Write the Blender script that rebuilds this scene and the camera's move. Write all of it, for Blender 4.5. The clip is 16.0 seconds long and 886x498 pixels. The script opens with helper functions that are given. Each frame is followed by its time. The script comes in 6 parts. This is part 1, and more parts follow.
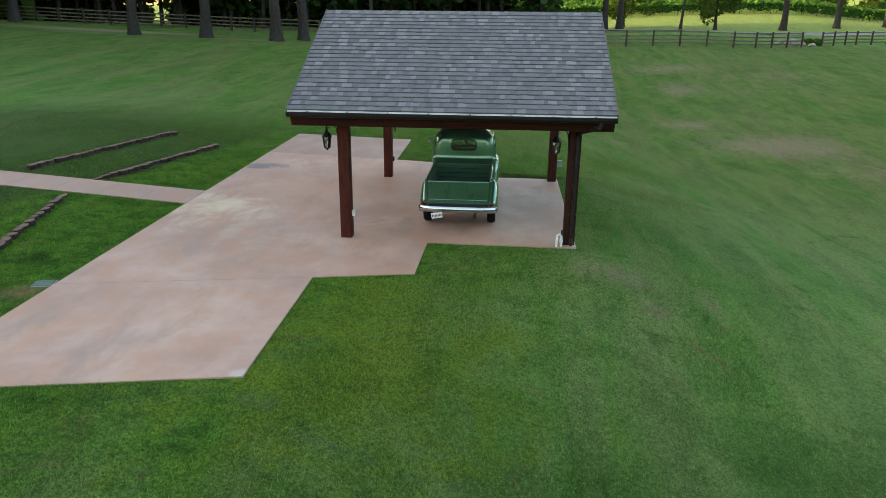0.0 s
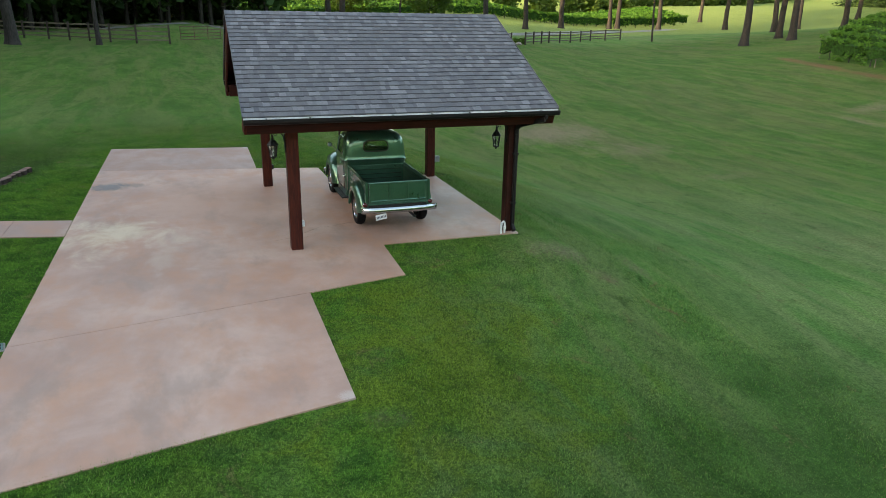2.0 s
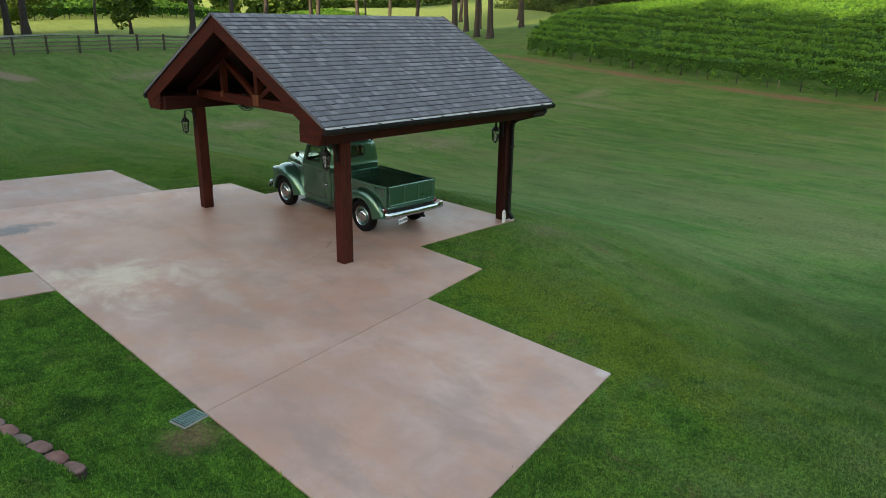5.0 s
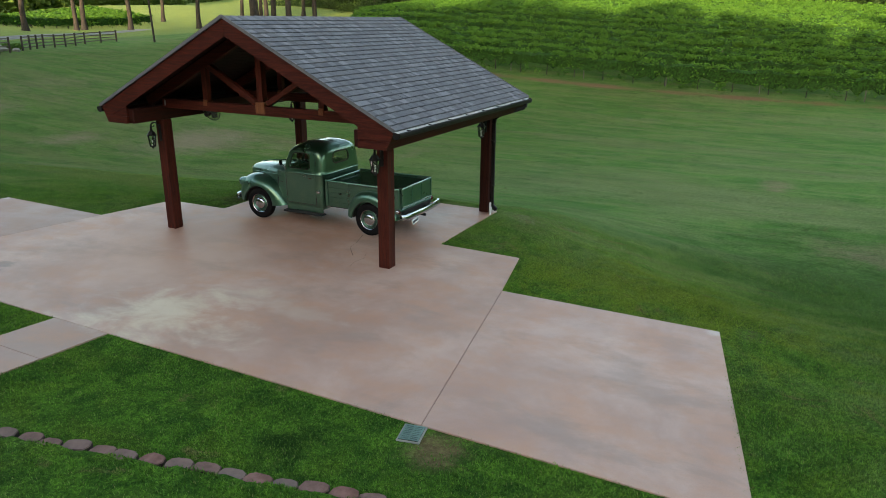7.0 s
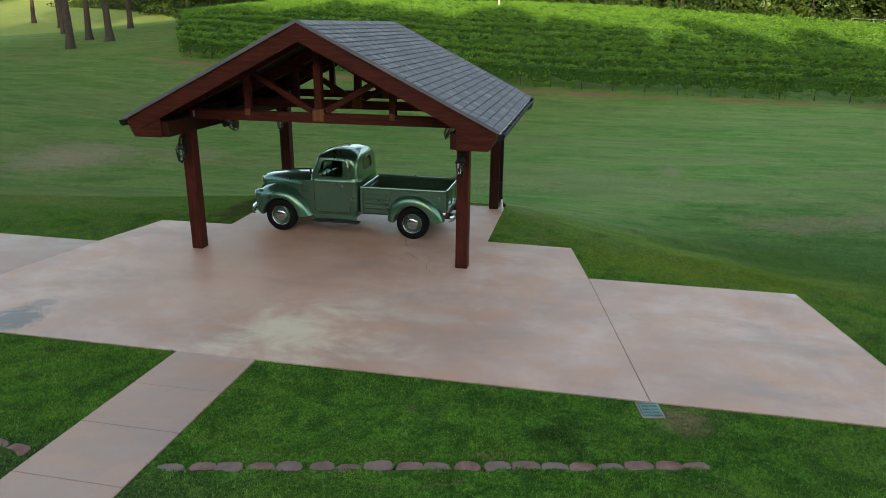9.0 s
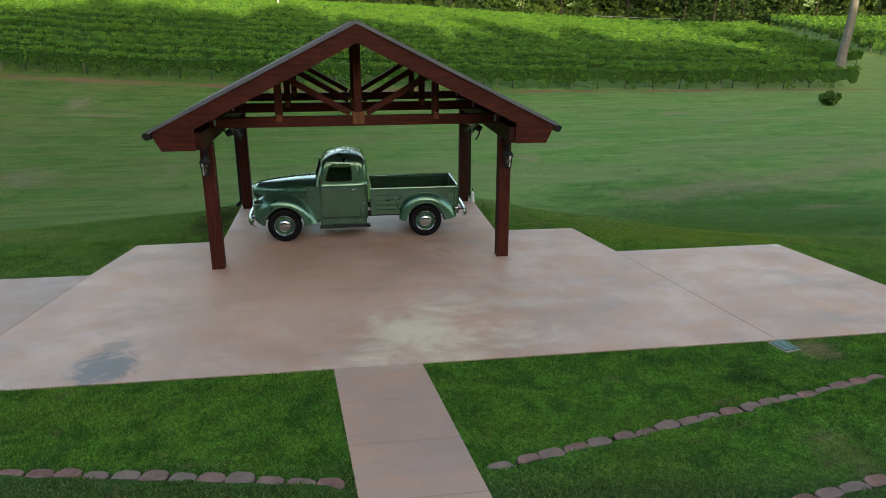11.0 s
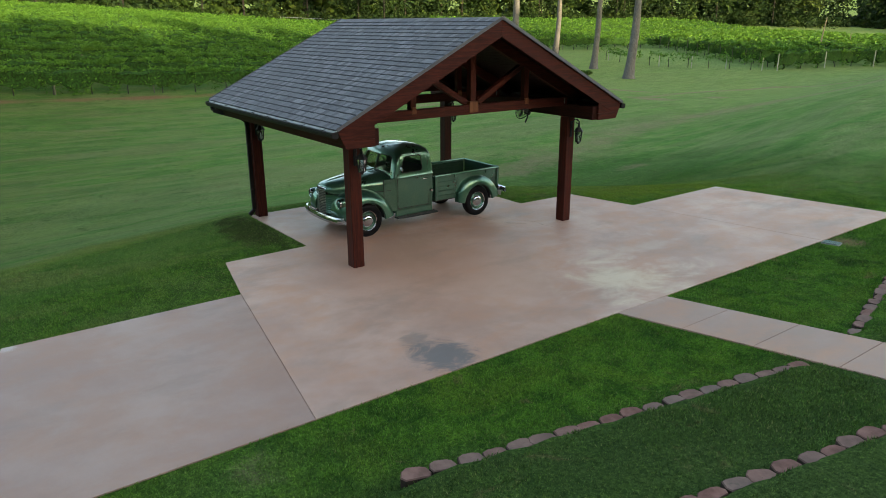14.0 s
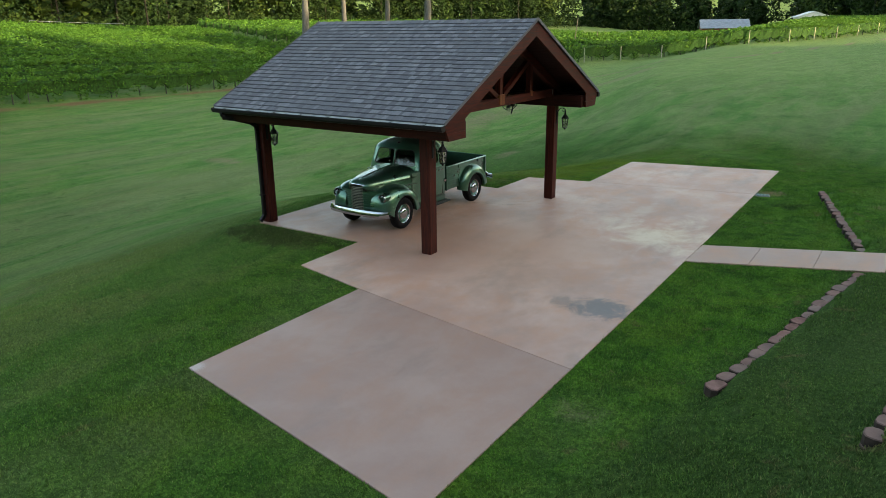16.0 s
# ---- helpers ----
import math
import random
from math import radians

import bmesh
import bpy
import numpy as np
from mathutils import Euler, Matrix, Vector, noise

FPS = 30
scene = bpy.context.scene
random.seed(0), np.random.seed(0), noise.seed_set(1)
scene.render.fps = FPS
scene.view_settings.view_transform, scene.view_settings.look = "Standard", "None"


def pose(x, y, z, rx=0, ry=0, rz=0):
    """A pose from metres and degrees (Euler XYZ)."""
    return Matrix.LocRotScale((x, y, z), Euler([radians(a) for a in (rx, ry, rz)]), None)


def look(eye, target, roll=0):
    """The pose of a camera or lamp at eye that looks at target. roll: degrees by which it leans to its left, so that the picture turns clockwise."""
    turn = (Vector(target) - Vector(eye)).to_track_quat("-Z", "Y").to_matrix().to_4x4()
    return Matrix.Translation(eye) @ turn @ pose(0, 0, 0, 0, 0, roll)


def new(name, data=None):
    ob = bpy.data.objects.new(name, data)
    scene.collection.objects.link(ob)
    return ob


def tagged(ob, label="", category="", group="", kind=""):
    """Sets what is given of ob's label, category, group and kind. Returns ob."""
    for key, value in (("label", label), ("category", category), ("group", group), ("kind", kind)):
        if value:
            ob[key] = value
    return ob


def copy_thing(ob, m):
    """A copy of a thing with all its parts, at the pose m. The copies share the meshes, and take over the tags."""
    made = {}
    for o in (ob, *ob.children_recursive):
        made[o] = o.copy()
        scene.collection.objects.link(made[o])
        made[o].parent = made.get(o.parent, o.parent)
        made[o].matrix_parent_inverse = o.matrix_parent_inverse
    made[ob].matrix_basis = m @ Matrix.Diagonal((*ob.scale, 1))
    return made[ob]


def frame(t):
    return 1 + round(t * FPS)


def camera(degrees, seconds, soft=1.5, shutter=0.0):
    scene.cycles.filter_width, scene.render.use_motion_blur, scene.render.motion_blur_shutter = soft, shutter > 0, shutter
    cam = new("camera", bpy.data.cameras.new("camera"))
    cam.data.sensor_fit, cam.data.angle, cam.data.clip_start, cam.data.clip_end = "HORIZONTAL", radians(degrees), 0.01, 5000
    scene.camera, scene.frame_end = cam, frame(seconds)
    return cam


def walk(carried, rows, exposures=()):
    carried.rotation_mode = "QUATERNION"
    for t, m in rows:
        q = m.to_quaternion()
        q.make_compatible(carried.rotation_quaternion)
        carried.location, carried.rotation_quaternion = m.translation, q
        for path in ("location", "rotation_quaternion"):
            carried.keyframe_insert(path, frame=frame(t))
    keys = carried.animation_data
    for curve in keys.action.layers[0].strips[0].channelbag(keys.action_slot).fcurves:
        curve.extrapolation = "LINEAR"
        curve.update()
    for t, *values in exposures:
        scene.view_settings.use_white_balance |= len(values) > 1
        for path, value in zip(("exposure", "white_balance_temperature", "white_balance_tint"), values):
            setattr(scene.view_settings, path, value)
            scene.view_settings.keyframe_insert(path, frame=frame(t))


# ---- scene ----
cam = camera(64.7, 16.0, soft=0.5)
PATH = [
    (0, (8.122, -8.981, 4.309), (7.968, -7.098, 3.653), 0.50),
    (0.5, (7.004, -9.007, 4.304), (7.030, -7.117, 3.651), 0.90),
    (1, (5.872, -8.964, 4.295), (6.085, -7.085, 3.644), 0.90),
    (1.5, (4.735, -8.837, 4.275), (5.158, -6.993, 3.627), 0.90),
    (2, (3.613, -8.662, 4.256), (4.244, -6.876, 3.613), 1.00),
    (2.5, (2.542, -8.376, 4.253), (3.340, -6.657, 3.614), 0.90),
    (3, (1.524, -7.972, 4.244), (2.449, -6.317, 3.606), 0.80),
    (3.5, (0.581, -7.482, 4.226), (1.585, -5.874, 3.588), 0.70),
    (4, (-0.307, -6.922, 4.212), (0.774, -5.363, 3.579), 0.60),
    (4.5, (-1.154, -6.324, 4.189), (0.060, -4.864, 3.561), 0.80),
    (5, (-1.972, -5.641, 4.175), (-0.628, -4.298, 3.549), 0.92),
    (5.5, (-2.756, -4.872, 4.171), (-1.301, -3.651, 3.545), 0.90),
    (6, (-3.498, -4.032, 4.175), (-1.948, -2.935, 3.548), 0.80),
    (6.5, (-4.190, -3.138, 4.186), (-2.561, -2.162, 3.557), 0.65),
    (7, (-4.822, -2.204, 4.201), (-3.128, -1.345, 3.574), 0.50),
    (7.5, (-5.427, -1.251, 4.217), (-3.680, -0.501, 3.597), 0.50),
    (8, (-5.875, -0.237, 4.222), (-4.083, 0.400, 3.603), 0.40),
    (8.5, (-6.278, 0.821, 4.208), (-4.448, 1.340, 3.591), 0.50),
    (9, (-6.591, 1.934, 4.193), (-4.726, 2.313, 3.577), 0.51),
    (9.5, (-6.822, 3.097, 4.182), (-4.931, 3.318, 3.568), 0.42),
    (10, (-6.981, 4.304, 4.177), (-5.078, 4.358, 3.563), 0.28),
    (10.5, (-7.079, 5.549, 4.178), (-5.179, 5.437, 3.563), 0.12),
    (11, (-7.128, 6.826, 4.186), (-5.244, 6.559, 3.570), 0.00),
    (11.5, (-7.147, 8.116, 4.200), (-5.287, 7.717, 3.583), 0.00),
    (12, (-7.020, 9.478, 4.197), (-5.197, 8.936, 3.579), -0.10),
    (12.5, (-6.744, 10.882, 4.168), (-4.971, 10.190, 3.553), -0.10),
    (13, (-6.359, 12.247, 4.131), (-4.651, 11.406, 3.518), -0.20),
    (13.5, (-5.829, 13.574, 4.110), (-4.201, 12.588, 3.497), -0.10),
    (14, (-5.249, 14.852, 4.103), (-3.713, 13.728, 3.490), -0.20),
    (14.5, (-4.624, 16.076, 4.109), (-3.189, 14.825, 3.496), -0.40),
    (15, (-3.910, 17.231, 4.132), (-2.585, 15.865, 3.517), -0.50),
    (15.5, (-3.064, 18.350, 4.135), (-1.861, 16.876, 3.520), -0.60),
    (16, (-2.143, 19.413, 4.133), (-1.071, 17.840, 3.520), -0.70),
]
EXPOSURES = [(0.0, 2.85, 7450, 13), (3.5, 2.68, 7450, 13), (7.0, 2.53, 7400, 12), (16.0, 2.55, 7350, 11)]  # stops, kelvin, tint
walk(cam, [(t, look(eye, target, roll)) for t, eye, target, roll in PATH], EXPOSURES)

# ---- world, sun ----
SUN_EL, SUN_AZ = 7.5, 187.0   # degrees: height of the low evening sun, and the side it stands on (from +x, anticlockwise)
world = bpy.data.worlds.new("evening_sky")
scene.world = world
world.use_nodes = True
wn = world.node_tree
sky = wn.nodes.new("ShaderNodeTexSky")
sky.sky_type = "NISHITA"
sky.sun_disc = False
sky.sun_elevation = radians(SUN_EL)
sky.sun_rotation = radians(90 - SUN_AZ)
sky.air_density, sky.dust_density, sky.ozone_density = 1.0, 1.5, 1.0
wn.links.new(sky.outputs["Color"], wn.nodes["Background"].inputs["Color"])
wn.nodes["Background"].inputs["Strength"].default_value = 0.15
sun_data = bpy.data.lights.new("sun", "SUN")
sun_data.energy, sun_data.angle, sun_data.color = 1.9, radians(0.6), (1.0, 0.83, 0.55)
sun = new("sun", sun_data)
a, e = radians(SUN_AZ), radians(SUN_EL)
sun.matrix_world = look((math.cos(a) * 100, math.sin(a) * 100, 100 * math.tan(e)), (0, 0, 0))

# ---- materials ----
class Mat:
    """A node material built step by step; values are sockets or numbers."""
    def __init__(self, name):
        self.m = bpy.data.materials.new(name)
        self.m.use_nodes = True
        self.t = self.m.node_tree
        self.b = self.t.nodes["Principled BSDF"]

    def node(self, kind):
        return self.t.nodes.new(kind)

    def put(self, socket, value):
        if isinstance(value, bpy.types.NodeSocket):
            self.t.links.new(value, socket)
        elif isinstance(value, tuple) and len(value) == 3 and socket.type == "RGBA":
            socket.default_value = (*value, 1)
        else:
            socket.default_value = value

    def place(self, kind="Object", scale=(1, 1, 1)):
        n = self.node("ShaderNodeTexCoord")
        mp = self.node("ShaderNodeMapping")
        self.t.links.new(n.outputs[kind], mp.inputs["Vector"])
        mp.inputs["Scale"].default_value = scale
        return mp.outputs["Vector"]

    def world(self, scale=(1, 1, 1)):
        n = self.node("ShaderNodeNewGeometry")
        mp = self.node("ShaderNodeMapping")
        self.t.links.new(n.outputs["Position"], mp.inputs["Vector"])
        mp.inputs["Scale"].default_value = scale
        return mp.outputs["Vector"]

    def noise(self, vec, scale, detail=4, rough=0.55, warp=0.0):
        n = self.node("ShaderNodeTexNoise")
        self.put(n.inputs["Vector"], vec)
        self.put(n.inputs["Scale"], scale)
        self.put(n.inputs["Detail"], detail)
        self.put(n.inputs["Roughness"], rough)
        self.put(n.inputs["Distortion"], warp)
        return n.outputs["Fac"]

    def ramp(self, fac, lo, hi, a=0.0, b=1.0):
        n = self.node("ShaderNodeMapRange")
        n.interpolation_type = "SMOOTHSTEP"
        for k, v in zip(("Value", "From Min", "From Max", "To Min", "To Max"), (fac, lo, hi, a, b)):
            self.put(n.inputs[k], v)
        return n.outputs["Result"]

    def mix(self, fac, c1, c2, mode="MIX"):
        n = self.node("ShaderNodeMix")
        n.data_type, n.blend_type = "RGBA", mode
        self.put(n.inputs["Factor"], fac)
        ins = [s for s in n.inputs if s.type == "RGBA"]
        self.put(ins[0], c1)
        self.put(ins[1], c2)
        return [s for s in n.outputs if s.type == "RGBA"][0]

    def math(self, op, x, y=0.0):
        n = self.node("ShaderNodeMath")
        n.operation = op
        self.put(n.inputs[0], x)
        self.put(n.inputs[1], y)
        return n.outputs[0]

    def random(self, island=False):
        if island:
            return self.node("ShaderNodeNewGeometry").outputs["Random Per Island"]
        return self.node("ShaderNodeObjectInfo").outputs["Random"]

    def attr(self, name):
        n = self.node("ShaderNodeAttribute")
        n.attribute_name = name
        return n.outputs["Fac"]

    def bump(self, height, strength=0.4, dist=0.01):
        n = self.node("ShaderNodeBump")
        self.put(n.inputs["Height"], height)
        self.put(n.inputs["Strength"], strength)
        self.put(n.inputs["Distance"], dist)
        self.put(self.b.inputs["Normal"], n.outputs["Normal"])

    def spot(self, pos, x, y, rx, ry):
        """1 inside an ellipse on the ground, fading to 0 at its rim."""
        s = self.node("ShaderNodeSeparateXYZ")
        self.put(s.inputs[0], pos)
        dx = self.math("DIVIDE", self.math("SUBTRACT", s.outputs[0], x), rx)
        dy = self.math("DIVIDE", self.math("SUBTRACT", s.outputs[1], y), ry)
        d = self.math("SQRT", self.math("ADD", self.math("MULTIPLY", dx, dx), self.math("MULTIPLY", dy, dy)))
        return d

    def done(self, color, rough=0.6, metal=0.0, spec=0.5, coat=0.0, coat_rough=0.1, trans=0.0, ior=None, sub=None):
        self.put(self.b.inputs["Base Color"], color)
        self.put(self.b.inputs["Roughness"], rough)
        self.put(self.b.inputs["Metallic"], metal)
        self.put(self.b.inputs["Specular IOR Level"], spec)
        self.put(self.b.inputs["Coat Weight"], coat)
        self.put(self.b.inputs["Coat Roughness"], coat_rough)
        self.put(self.b.inputs["Transmission Weight"], trans)
        if ior:
            self.put(self.b.inputs["IOR"], ior)
        return self.m


def plain(name, color, rough=0.5, metal=0.0, vary=0.15, scale=6.0, spec=0.5, coat=0.0):
    m = Mat(name)
    v = m.place()
    n = m.noise(v, scale)
    f = m.noise(v, scale * 9, 3)
    dark = tuple(c * (1 - vary) for c in color)
    light = tuple(min(1, c * (1 + vary)) for c in color)
    c = m.mix(m.ramp(n, 0.3, 0.7), dark, light)
    r = m.ramp(f, 0.2, 0.8, max(0.02, rough - 0.08), min(1, rough + 0.08))
    return m.done(c, r, metal, spec, coat)


def turf(m):
    """Colour of the living turf, for the ground and the blades alike: watered and lush by the pad, duller out in the field."""
    p = m.world()
    mow = m.noise(m.world((0.75, 0.15, 0.1)), 1.0, 6, 0.66, 0.8)
    mow2 = m.noise(m.world((3.6, 0.8, 0.1)), 1.0, 5, 0.68, 0.6)
    patch = m.noise(p, 0.62, 6, 0.62, 0.7)
    clump = m.noise(p, 2.6, 5, 0.65, 0.8)
    lush = m.mix(m.ramp(clump, 0.36, 0.64), (0.040, 0.128, 0.016), (0.112, 0.268, 0.028))
    lush = m.mix(m.ramp(m.noise(p, 0.8, 5, 0.6, 1.0), 0.46, 0.66, 0.0, 0.5), lush, (0.155, 0.260, 0.026))
    field = m.mix(m.ramp(patch, 0.34, 0.66), (0.100, 0.236, 0.052), (0.158, 0.298, 0.072))
    field = m.mix(m.ramp(mow, 0.44, 0.58, 0.0, 0.6), field, (0.240, 0.305, 0.115))
    field = m.mix(m.ramp(mow2, 0.50, 0.70, 0.0, 0.28), field, (0.072, 0.165, 0.042))
    field = m.mix(m.ramp(m.noise(m.world((0.25, 0.05, 0.1)), 1.0, 4, 0.6, 0.5), 0.48, 0.66, 0.0, 0.45), field, (0.235, 0.250, 0.122))
    rim = m.math("ADD", m.spot(p, 2.2, 5.5, 6.0, 10.5), m.math("MULTIPLY", m.math("SUBTRACT", patch, 0.5), 1.3))
    c = m.mix(m.ramp(rim, 0.6, 1.5), lush, field)
    # yellow-green turf in the notch of the pad
    d = m.math("ADD", m.spot(p, 6.4, -0.6, 2.6, 2.8), m.math("MULTIPLY", m.math("SUBTRACT", m.noise(p, 1.1, 6, 0.65, 1.0), 0.5), 4.5))
    c = m.mix(m.ramp(d, 0.1, 1.3, 0.75, 0.0), c, (0.185, 0.260, 0.024))
    # deep emerald turf down the bank
    d = m.math("ADD", m.spot(p, 12.5, -6.0, 7.0, 7.0), m.math("MULTIPLY", m.math("SUBTRACT", patch, 0.5), 1.0))
    c = m.mix(m.ramp(d, 0.4, 1.3, 0.78, 0.0), c, m.mix(m.ramp(clump, 0.35, 0.65), (0.030, 0.098, 0.018), (0.052, 0.142, 0.026)))
    # thinner grey-green turf on the terraces
    s = m.node("ShaderNodeSeparateXYZ")
    m.put(s.inputs[0], p)
    out = m.math("ADD", m.math("ADD", s.outputs[0], m.math("MULTIPLY", s.outputs[1], -0.2)), m.math("MULTIPLY", m.math("SUBTRACT", patch, 0.5), 1.2))
    c = m.mix(m.math("MULTIPLY", m.ramp(out, -3.3, -2.5, 0.8, 0.0), m.math("MULTIPLY", m.math("MULTIPLY", m.ramp(s.outputs[1], 12.5, 19.0, 1.0, 0.0), m.ramp(s.outputs[1], -5.0, 0.0)), m.math("MULTIPLY", m.ramp(s.outputs[0], -14.0, -6.0), m.ramp(patch, 0.2, 0.6, 0.7, 1.0)))), c, (0.068, 0.106, 0.036))
    # darker, browner fields to the north; the wood's shade is put into the colour
    north_shade = m.math("ADD", m.math("ADD", s.outputs[1], m.math("MULTIPLY", m.math("SUBTRACT", s.outputs[0], 5.0), 0.4)), m.math("MULTIPLY", m.math("SUBTRACT", patch, 0.5), 14.0))
    c = m.mix(m.math("MULTIPLY", m.ramp(north_shade, 3, 28, 0.0, 0.85), m.ramp(s.outputs[1], 62, 76, 1.0, 0.0)), c, m.mix(1.0, c, (0.64, 0.58, 0.46), "MULTIPLY"))
    # paler turf towards the southern fields
    c = m.mix(m.ramp(s.outputs[1], -42, -15, 0.7, 0.0), c, (0.270, 0.365, 0.118))
    # dry pale grass beyond the lane, brightened: sunlight is put into its colour
    c = m.mix(m.ramp(s.outputs[1], 78, 86, 0.0, 0.88), c, (0.330, 0.400, 0.105))
    # bare dark soil under the eaves' drip, north of the slab
    d = m.math("ADD", m.spot(p, 8.6, 9.75, 1.9, 0.5), m.math("MULTIPLY", m.math("SUBTRACT", clump, 0.5), 2.2))
    c = m.mix(m.ramp(d, 0.4, 1.3, 0.8, 0.0), c, (0.052, 0.044, 0.020))
    # a wet dark spot and trodden earth by the drain
    wet = m.math("ADD", m.spot(p, 0.0, 1.95, 0.45, 0.35), m.math("MULTIPLY", m.math("SUBTRACT", clump, 0.5), 2.0))
    c = m.mix(m.ramp(wet, 0.3, 1.2, 0.75, 0.0), c, (0.016, 0.045, 0.008))
    # straw-coloured spots and dark tufts
    c = m.mix(m.ramp(m.noise(p, 1.15, 6, 0.72, 1.2), 0.59, 0.72, 0.0, 0.62), c, (0.205, 0.155, 0.075))
    c = m.mix(m.ramp(m.noise(p, 1.7, 5, 0.7, 0.6), 0.56, 0.70, 0.0, 0.42), c, (0.022, 0.070, 0.010))
    # tufts: noise paints highlights on crowns and shade in hollows
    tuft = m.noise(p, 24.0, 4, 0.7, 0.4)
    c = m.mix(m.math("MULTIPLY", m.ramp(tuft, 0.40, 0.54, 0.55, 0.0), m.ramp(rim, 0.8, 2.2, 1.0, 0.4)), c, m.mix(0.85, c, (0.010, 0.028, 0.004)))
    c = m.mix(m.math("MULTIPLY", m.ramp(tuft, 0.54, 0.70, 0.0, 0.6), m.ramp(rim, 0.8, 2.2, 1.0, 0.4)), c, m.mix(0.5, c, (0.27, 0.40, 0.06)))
    return c, p


def mat_lawn():
    m = Mat("lawn_grass")
    c, p = turf(m)
    fine = m.noise(p, 15.0, 5, 0.75)
    blade = m.noise(m.world((1, 1, 0.3)), 42.0, 4, 0.75)
    far = m.noise(m.world((1.3, 0.35, 1)), 1.0, 7, 0.72, 0.4)
    # dark gaps among the blades: shade painted into the ground by noise
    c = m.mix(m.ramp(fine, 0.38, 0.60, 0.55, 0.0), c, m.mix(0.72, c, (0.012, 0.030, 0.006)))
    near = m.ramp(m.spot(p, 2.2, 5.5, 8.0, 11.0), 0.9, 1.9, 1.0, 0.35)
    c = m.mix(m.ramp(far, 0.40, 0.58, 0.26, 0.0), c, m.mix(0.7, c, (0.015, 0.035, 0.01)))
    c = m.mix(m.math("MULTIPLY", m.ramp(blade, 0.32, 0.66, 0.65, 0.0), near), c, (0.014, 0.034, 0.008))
    c = m.mix(m.ramp(blade, 0.56, 0.75, 0.0, 0.35), c, (0.17, 0.22, 0.06))
    dry = m.attr("dry")
    worn = m.ramp(m.math("ADD", dry, m.math("MULTIPLY", m.math("SUBTRACT", m.noise(m.world((1.0, 0.6, 1)), 1.5, 6, 0.75, 0.8), 0.5), 1.1)), 0.3, 0.8)
    soil = m.mix(m.ramp(fine, 0.35, 0.65), (0.170, 0.134, 0.088), (0.300, 0.240, 0.165))
    red = m.attr("red")
    soil = m.mix(red, soil, m.mix(m.ramp(fine, 0.3, 0.7), (0.130, 0.058, 0.034), (0.230, 0.115, 0.070)))
    c = m.mix(m.math("MULTIPLY", worn, m.ramp(dry, 0.5, 1.1, 0.5, 0.85)), c, soil)
    m.bump(m.math("ADD", blade, m.math("MULTIPLY", fine, 1.5)), 0.8, 0.03)
    return m.done(c, 0.9, 0, 0.03)


def mat_leaf(name, dark, light, dry=(0.16, 0.17, 0.05), glow=0.3):
    m = Mat(name)
    r = m.random(island=True)
    p = m.world()
    c = m.mix(r, dark, light)
    c = m.mix(m.ramp(m.noise(p, 0.35, 4, 0.6), 0.45, 0.75, 0.0, 0.5), c, dry)
    t = m.t
    tr = m.node("ShaderNodeBsdfTranslucent")
    m.put(tr.inputs["Color"], m.mix(0.5, c, (0.18, 0.26, 0.02)))
    mx = m.node("ShaderNodeMixShader")
    m.put(mx.inputs["Fac"], glow)
    m.done(c, 0.65, 0, 0.12)
    t.links.new(m.b.outputs[0], mx.inputs[1])
    t.links.new(tr.outputs[0], mx.inputs[2])
    t.links.new(mx.outputs[0], t.nodes["Material Output"].inputs["Surface"])
    return m.m


def mat_edge():
    """Foliage of a mixed wood's edge: dark crowns beside yellow-green ones hung with creepers, sunlight put into their
    colour.
    """
    m = Mat("mixed_wood_leaf")
    r, p = m.random(island=True), m.world((1, 1, 0.6))
    c = m.mix(r, (0.006, 0.018, 0.005), (0.020, 0.044, 0.010))
    c = m.mix(m.ramp(m.noise(p, 0.16, 4, 0.6, 0.6), 0.48, 0.62, 0.0, 0.7), c, m.mix(r, (0.018, 0.042, 0.008), (0.040, 0.076, 0.014)))
    c = m.mix(m.ramp(m.noise(p, 0.07, 3, 0.5, 0.8), 0.57, 0.68, 0.0, 0.6), c, m.mix(r, (0.050, 0.082, 0.012), (0.088, 0.130, 0.019)))
    return m.done(c, 0.65, 0, 0.12)


def mat_blade():
    m = Mat("grass_blade")
    r = m.random(island=True)
    c, p = turf(m)
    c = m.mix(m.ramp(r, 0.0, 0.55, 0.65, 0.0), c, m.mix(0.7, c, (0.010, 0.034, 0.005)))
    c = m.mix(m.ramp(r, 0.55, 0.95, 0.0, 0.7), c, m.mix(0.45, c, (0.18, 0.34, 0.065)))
    c = m.mix(m.ramp(r, 0.95, 0.97, 0.0, 0.5), c, (0.24, 0.20, 0.10))
    dryish = m.ramp(m.noise(p, 1.15, 6, 0.72, 1.2), 0.58, 0.70, 0.0, 0.5)
    c = m.mix(dryish, c, (0.19, 0.145, 0.07))
    c = m.mix(1.0, c, (1.08, 1.08, 1.08), "MULTIPLY")
    return m.done(c, 0.7, 0, 0.10)


